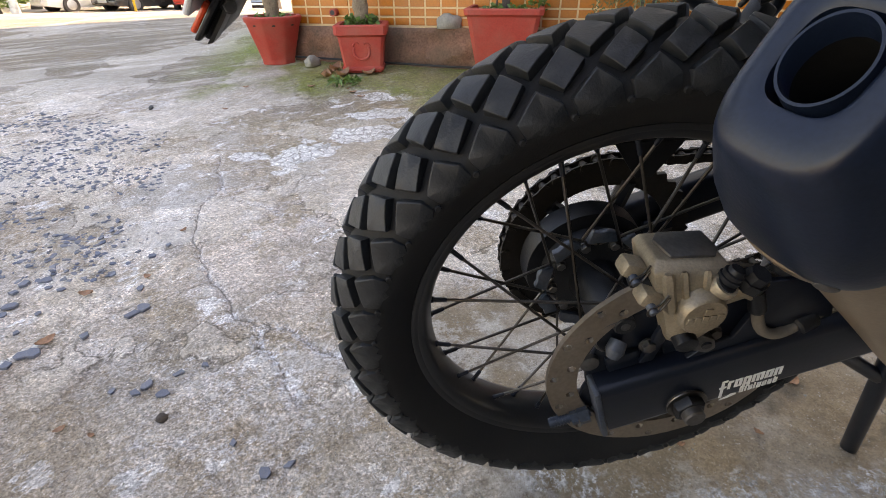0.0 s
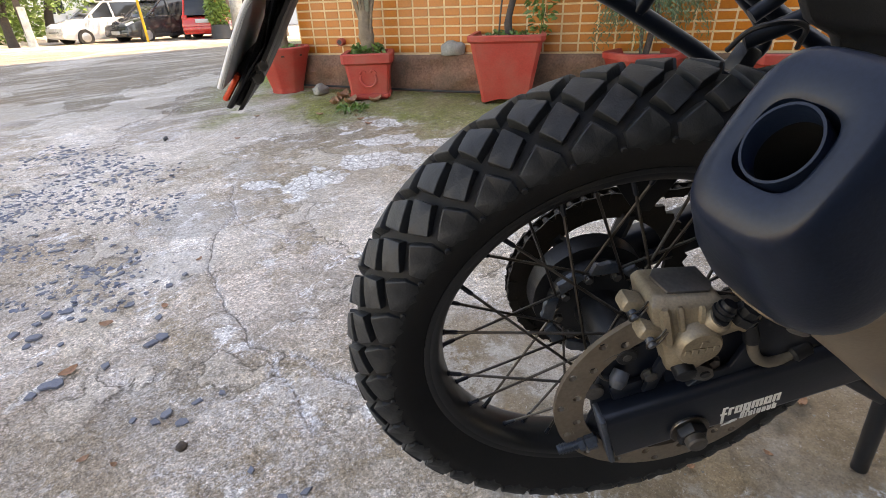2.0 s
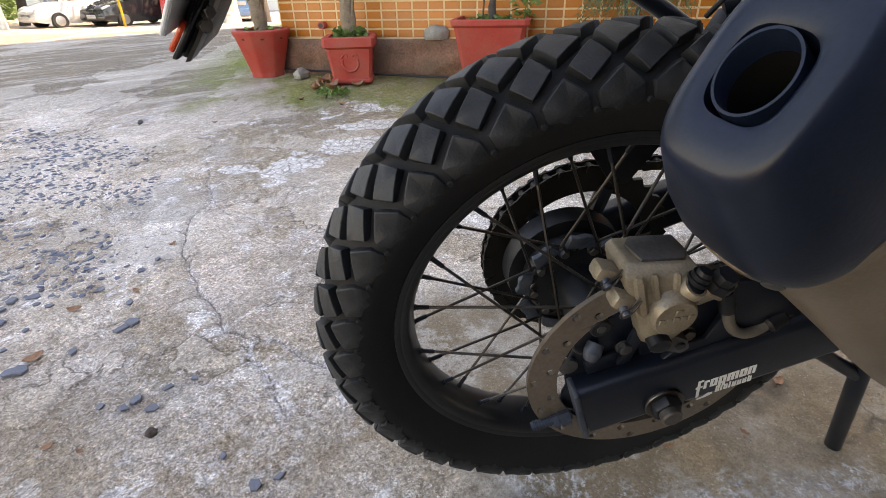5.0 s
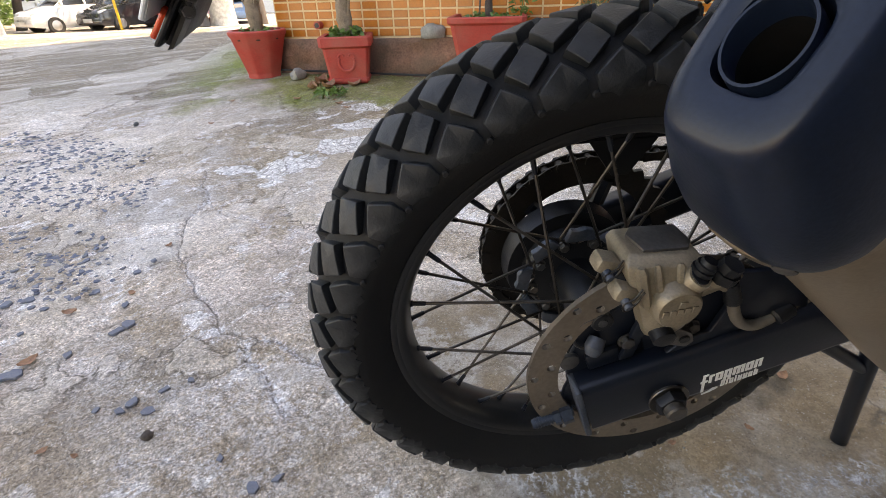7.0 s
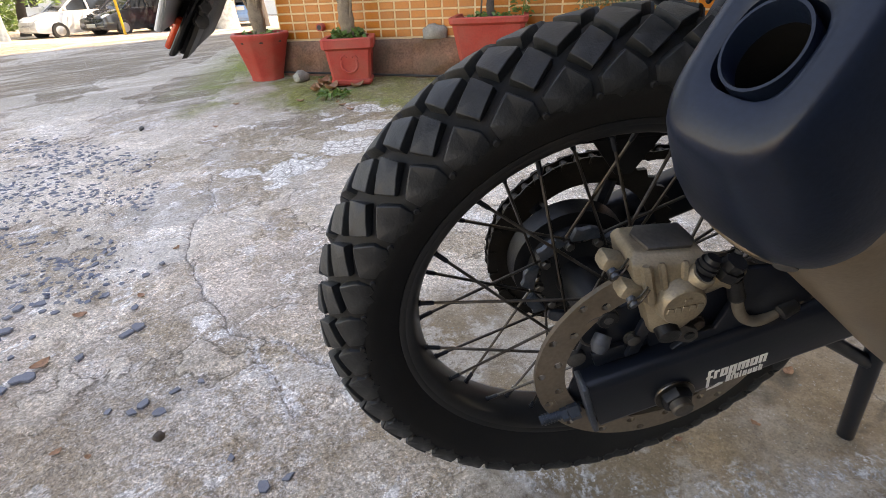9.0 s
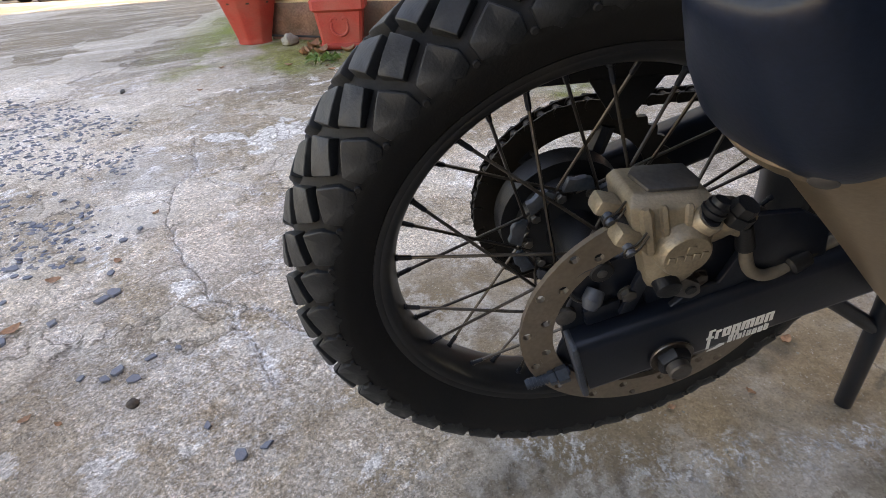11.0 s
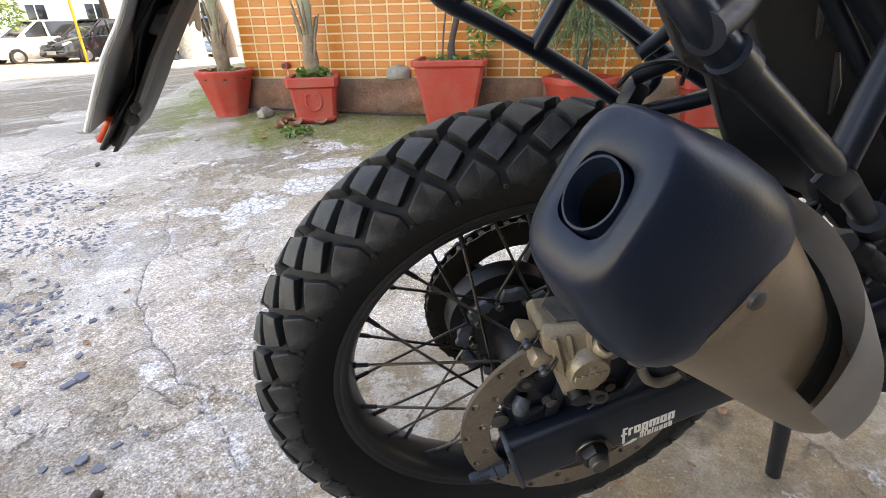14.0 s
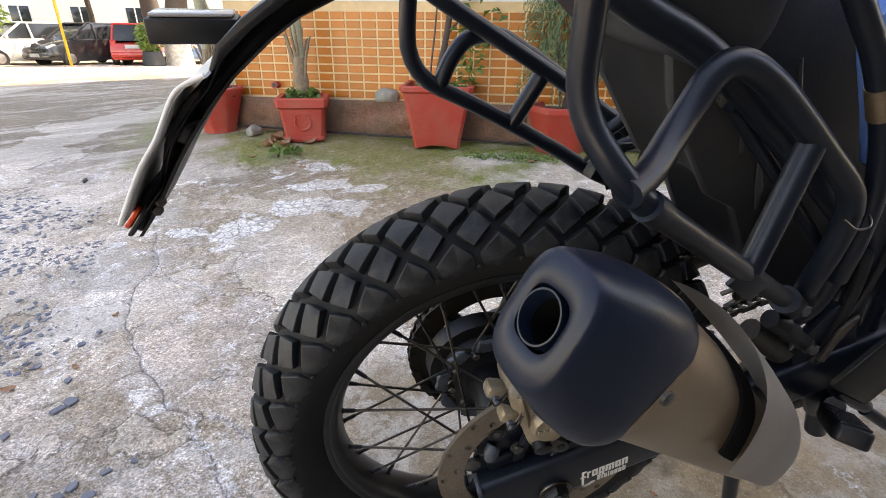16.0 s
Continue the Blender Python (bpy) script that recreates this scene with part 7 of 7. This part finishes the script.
    part("bumper", box_bm((0.14, width * 0.86, 0.18), (L - 0.05, 0, 0.36), 0.05), paint, t)
    part("number_plate", box_bm((0.02, 0.48, 0.13), (-L - 0.055, 0, 0.70), 0.005), PLATE_WHITE, t)
    part("number_plate", box_bm((0.02, 0.48, 0.12), (L + 0.025, 0, 0.40), 0.005), PLATE_WHITE, t)
    return t


car("car", -11.35, 22.6, -128, "white", "white hatchback parked in the sun at the kerb")
car("car", -9.25, 22.6, -122, "black", "black hatchback parked beside a yellow post")
car("car", -7.40, 23.0, 100, "red", "red hatchback seen from behind, parked by a tree")
car("car", -5.45, 23.6, 100, "blue", "blue saloon car parked behind the whitewashed tree")
post = thing("post", pose(-8.95, 20.5, ground_z(-8.95, 20.5)), "thin yellow painted metal post", "post")
part("shaft", rod((0, 0, 0), (0, 0, 3.6), 0.045, 12), YELLOW, post)


def tree_thing(x, y, h, r, label, seed, whitewash=0.0, leaves=2600, crown_r=2.2, leaf=0.22, lean=(0.2, 0.1)):
    t = thing("tree", pose(x, y, ground_z(x, y) - 0.05), label, "tree", "street trees")
    rnd = random.Random(seed)
    pth = [Vector((lean[0] * z / h + 0.12 * math.sin(z * 1.3 + seed), lean[1] * z / h, z)) for z in np.linspace(0, h, 9)]
    tr = tube(pth, [r * (1.25 - 0.7 * k / 8) for k in range(9)], 12)
    for v in tr.verts:
        v.co += Vector((1, 1, 0)) * 0.12 * r * noise.noise(v.co * 3)
    part("trunk", tr, BARK, t)
    if whitewash:
        k = pth[0].lerp(pth[-1], whitewash / h)
        part("whitewash", tube([pth[0] + Vector((0, 0, 0.02)), pth[1] if whitewash > pth[1].z else k, k], [r * 1.32, r * 1.2, r * 1.12], 12), WHITEWASH, t)
    crown = bmesh.new()
    for q in range(7):
        a = rnd.uniform(0, 6.28)
        e = pth[-1] + Vector((crown_r * 0.75 * math.cos(a), crown_r * 0.75 * math.sin(a), rnd.uniform(-0.4, 1.4)))
        b0 = pth[rnd.randint(4, 7)]
        part("limb", tube(smooth_path([b0, b0.lerp(e, 0.5) + Vector((0, 0, 0.3)), e], 4), [r * 0.4, r * 0.36, r * 0.3, r * 0.26, r * 0.22, r * 0.18, r * 0.14, r * 0.1, r * 0.06], 8), BARK, t)
        for c_ in range(3):
            leaf_mass(leaves // 21, e + Vector((rnd.uniform(-0.7, 0.7), rnd.uniform(-0.7, 0.7), rnd.uniform(-0.7, 0.5))), (crown_r * 0.36, crown_r * 0.36, crown_r * 0.26), leaf, rnd.random(), slim=0.55, bm=crown)
    plain_part("crown", crown, LEAF_FAR, t)
    return t


tree_thing(-5.45, 21.2, 5.5, 0.38, "street tree with a whitewashed trunk base", 4, whitewash=1.9)
tree_thing(-4.1, 20.8, 5.0, 0.22, "leaning tree with a brown trunk by the blue car", 6, lean=(-0.9, 0.2))
tree_thing(-8.0, 27.5, 5.5, 0.42, "thick dark tree behind the red car", 7, leaves=900)
tree_thing(-10.9, 28.0, 5.0, 0.12, "thin dark tree before the white facade", 12, leaves=1200)
tree_thing(-14.6, 24.5, 4.2, 0.16, "leafy tree overhanging the white car", 9, leaves=6000, crown_r=2.6, lean=(1.4, 0.0))
tree_thing(-16.2, 21.5, 2.6, 0.13, "leafy tree at the edge of the driveway", 14, leaves=6500, crown_r=2.3)
tree_thing(-17.2, 19.5, 3.0, 0.12, "leafy tree at the edge of the driveway", 15, leaves=6500, crown_r=2.3)
tree_thing(-18.5, 23.5, 3.4, 0.15, "leafy tree at the edge of the driveway", 16, leaves=6500, crown_r=2.6)
tree_thing(-11.3, 17.6, 2.5, 0.10, "leafy tree with a pale trunk at the edge of the driveway", 21, whitewash=1.2, leaves=5200, crown_r=1.9, leaf=0.17)
tree_thing(-12.4, 18.6, 2.2, 0.13, "leafy tree with a brown trunk at the edge of the driveway", 22, leaves=5200, crown_r=1.9, leaf=0.17)
bush = thing("bush", pose(-6.20, 20.3, ground_z(-6.20, 20.3)), "leafy green bush in a dark tub", "bush")
part("tub", lathe([(0.0, 0.0), (0.34, 0.0), (0.40, 0.05), (0.30, 0.50), (0.26, 0.52), (0.0, 0.48)], 16, axis="z"), DARK_TRIM, bush)
plain_part("leaves", leaf_mass(600, (0, 0, 0.92), (0.36, 0.34, 0.50), 0.17, 91, slim=0.6), LEAF_FAR, bush)

house = thing("apartment_house", pose(-10.0, 34.0, ground_z(-10, 34) - 0.3), "bright white apartment house across the street", "building")
shell = box_bm((26, 8, 9.5), (0, 4, 4.75))
part("wall", shell, FACADE, house)
for k, xx in enumerate((-9.2, -6.4, -3.4, -0.6, 2.2, 5.2)):
    for zz in (2.0, 5.0):
        w_ = part("window", box_bm((0.95, 0.06, 1.35), (xx, -0.01, zz), 0.02), CAR_GLASS, house)
        part("window_frame", box_bm((1.10, 0.05, 0.08), (xx, -0.03, zz - 0.70), 0.01), FACADE, w_)
        part("window_frame", box_bm((0.07, 0.05, 1.36), (xx, -0.045, zz), 0.01), FACADE, w_)
part("cornice", box_bm((26.3, 0.5, 0.35), (0, -0.1, 9.5), 0.03), FACADE, house)
hedge = tagged(link_mesh("hedge", leaf_mass(9000, (-19.5, 24.0, 0.3), (4.2, 6.0, 1.7), 0.26, 97, slim=0.6), LEAF_FAR, smooth=False), "dense green thicket beyond the driveway", "thicket", kind="stuff")

# ---- wall tiles: single pieces where the camera passes, the rest joined ----
TW, TH, GAP = 0.097, 0.050, 0.0075


def tile_mesh(name, boxes):
    own = bmesh.new()
    for s0, z0 in boxes:
        vs = [(s0 + a, -0.0 + b, z0 + c) for a, b, c in ((0, 0.052, 0), (TW - GAP, 0.052, 0), (TW - GAP, 0.052, TH - GAP), (0, 0.052, TH - GAP), (0.003, 0.047, 0.003), (TW - GAP - 0.003, 0.047, 0.003), (TW - GAP - 0.003, 0.047, TH - GAP - 0.003), (0.003, 0.047, TH - GAP - 0.003))]
        v = [own.verts.new(p) for p in vs]
        own.faces.new((v[4], v[5], v[6], v[7]))
        for k in range(4):
            own.faces.new((v[k], v[(k + 1) % 4], v[4 + (k + 1) % 4], v[4 + k]))
    me = bpy.data.meshes.new(name)
    bmesh.ops.recalc_face_normals(own, faces=own.faces)
    own.to_mesh(me)
    own.free()
    me.materials.append(TILE)
    return me


one = tile_mesh("tile", [(0, 0)])
rows_n = int((TILE_Z1 - TILE_Z0) / TH)
rest = []
for c in range(int((4.5 - W_LEFT) / TW)):
    for r in range(rows_n):
        s0, z0 = W_LEFT + 0.006 + c * TW, TILE_Z0 + 0.004 + r * TH
        if c < 27:
            ob = new("tile", one)
            ob.parent = tiled
            ob.location = (s0, 0, z0)
        else:
            rest.append((s0, z0))
ob = new("tiles", tile_mesh("tiles", rest))
ob.parent = tiled
tagged(ob, kind="stuff")
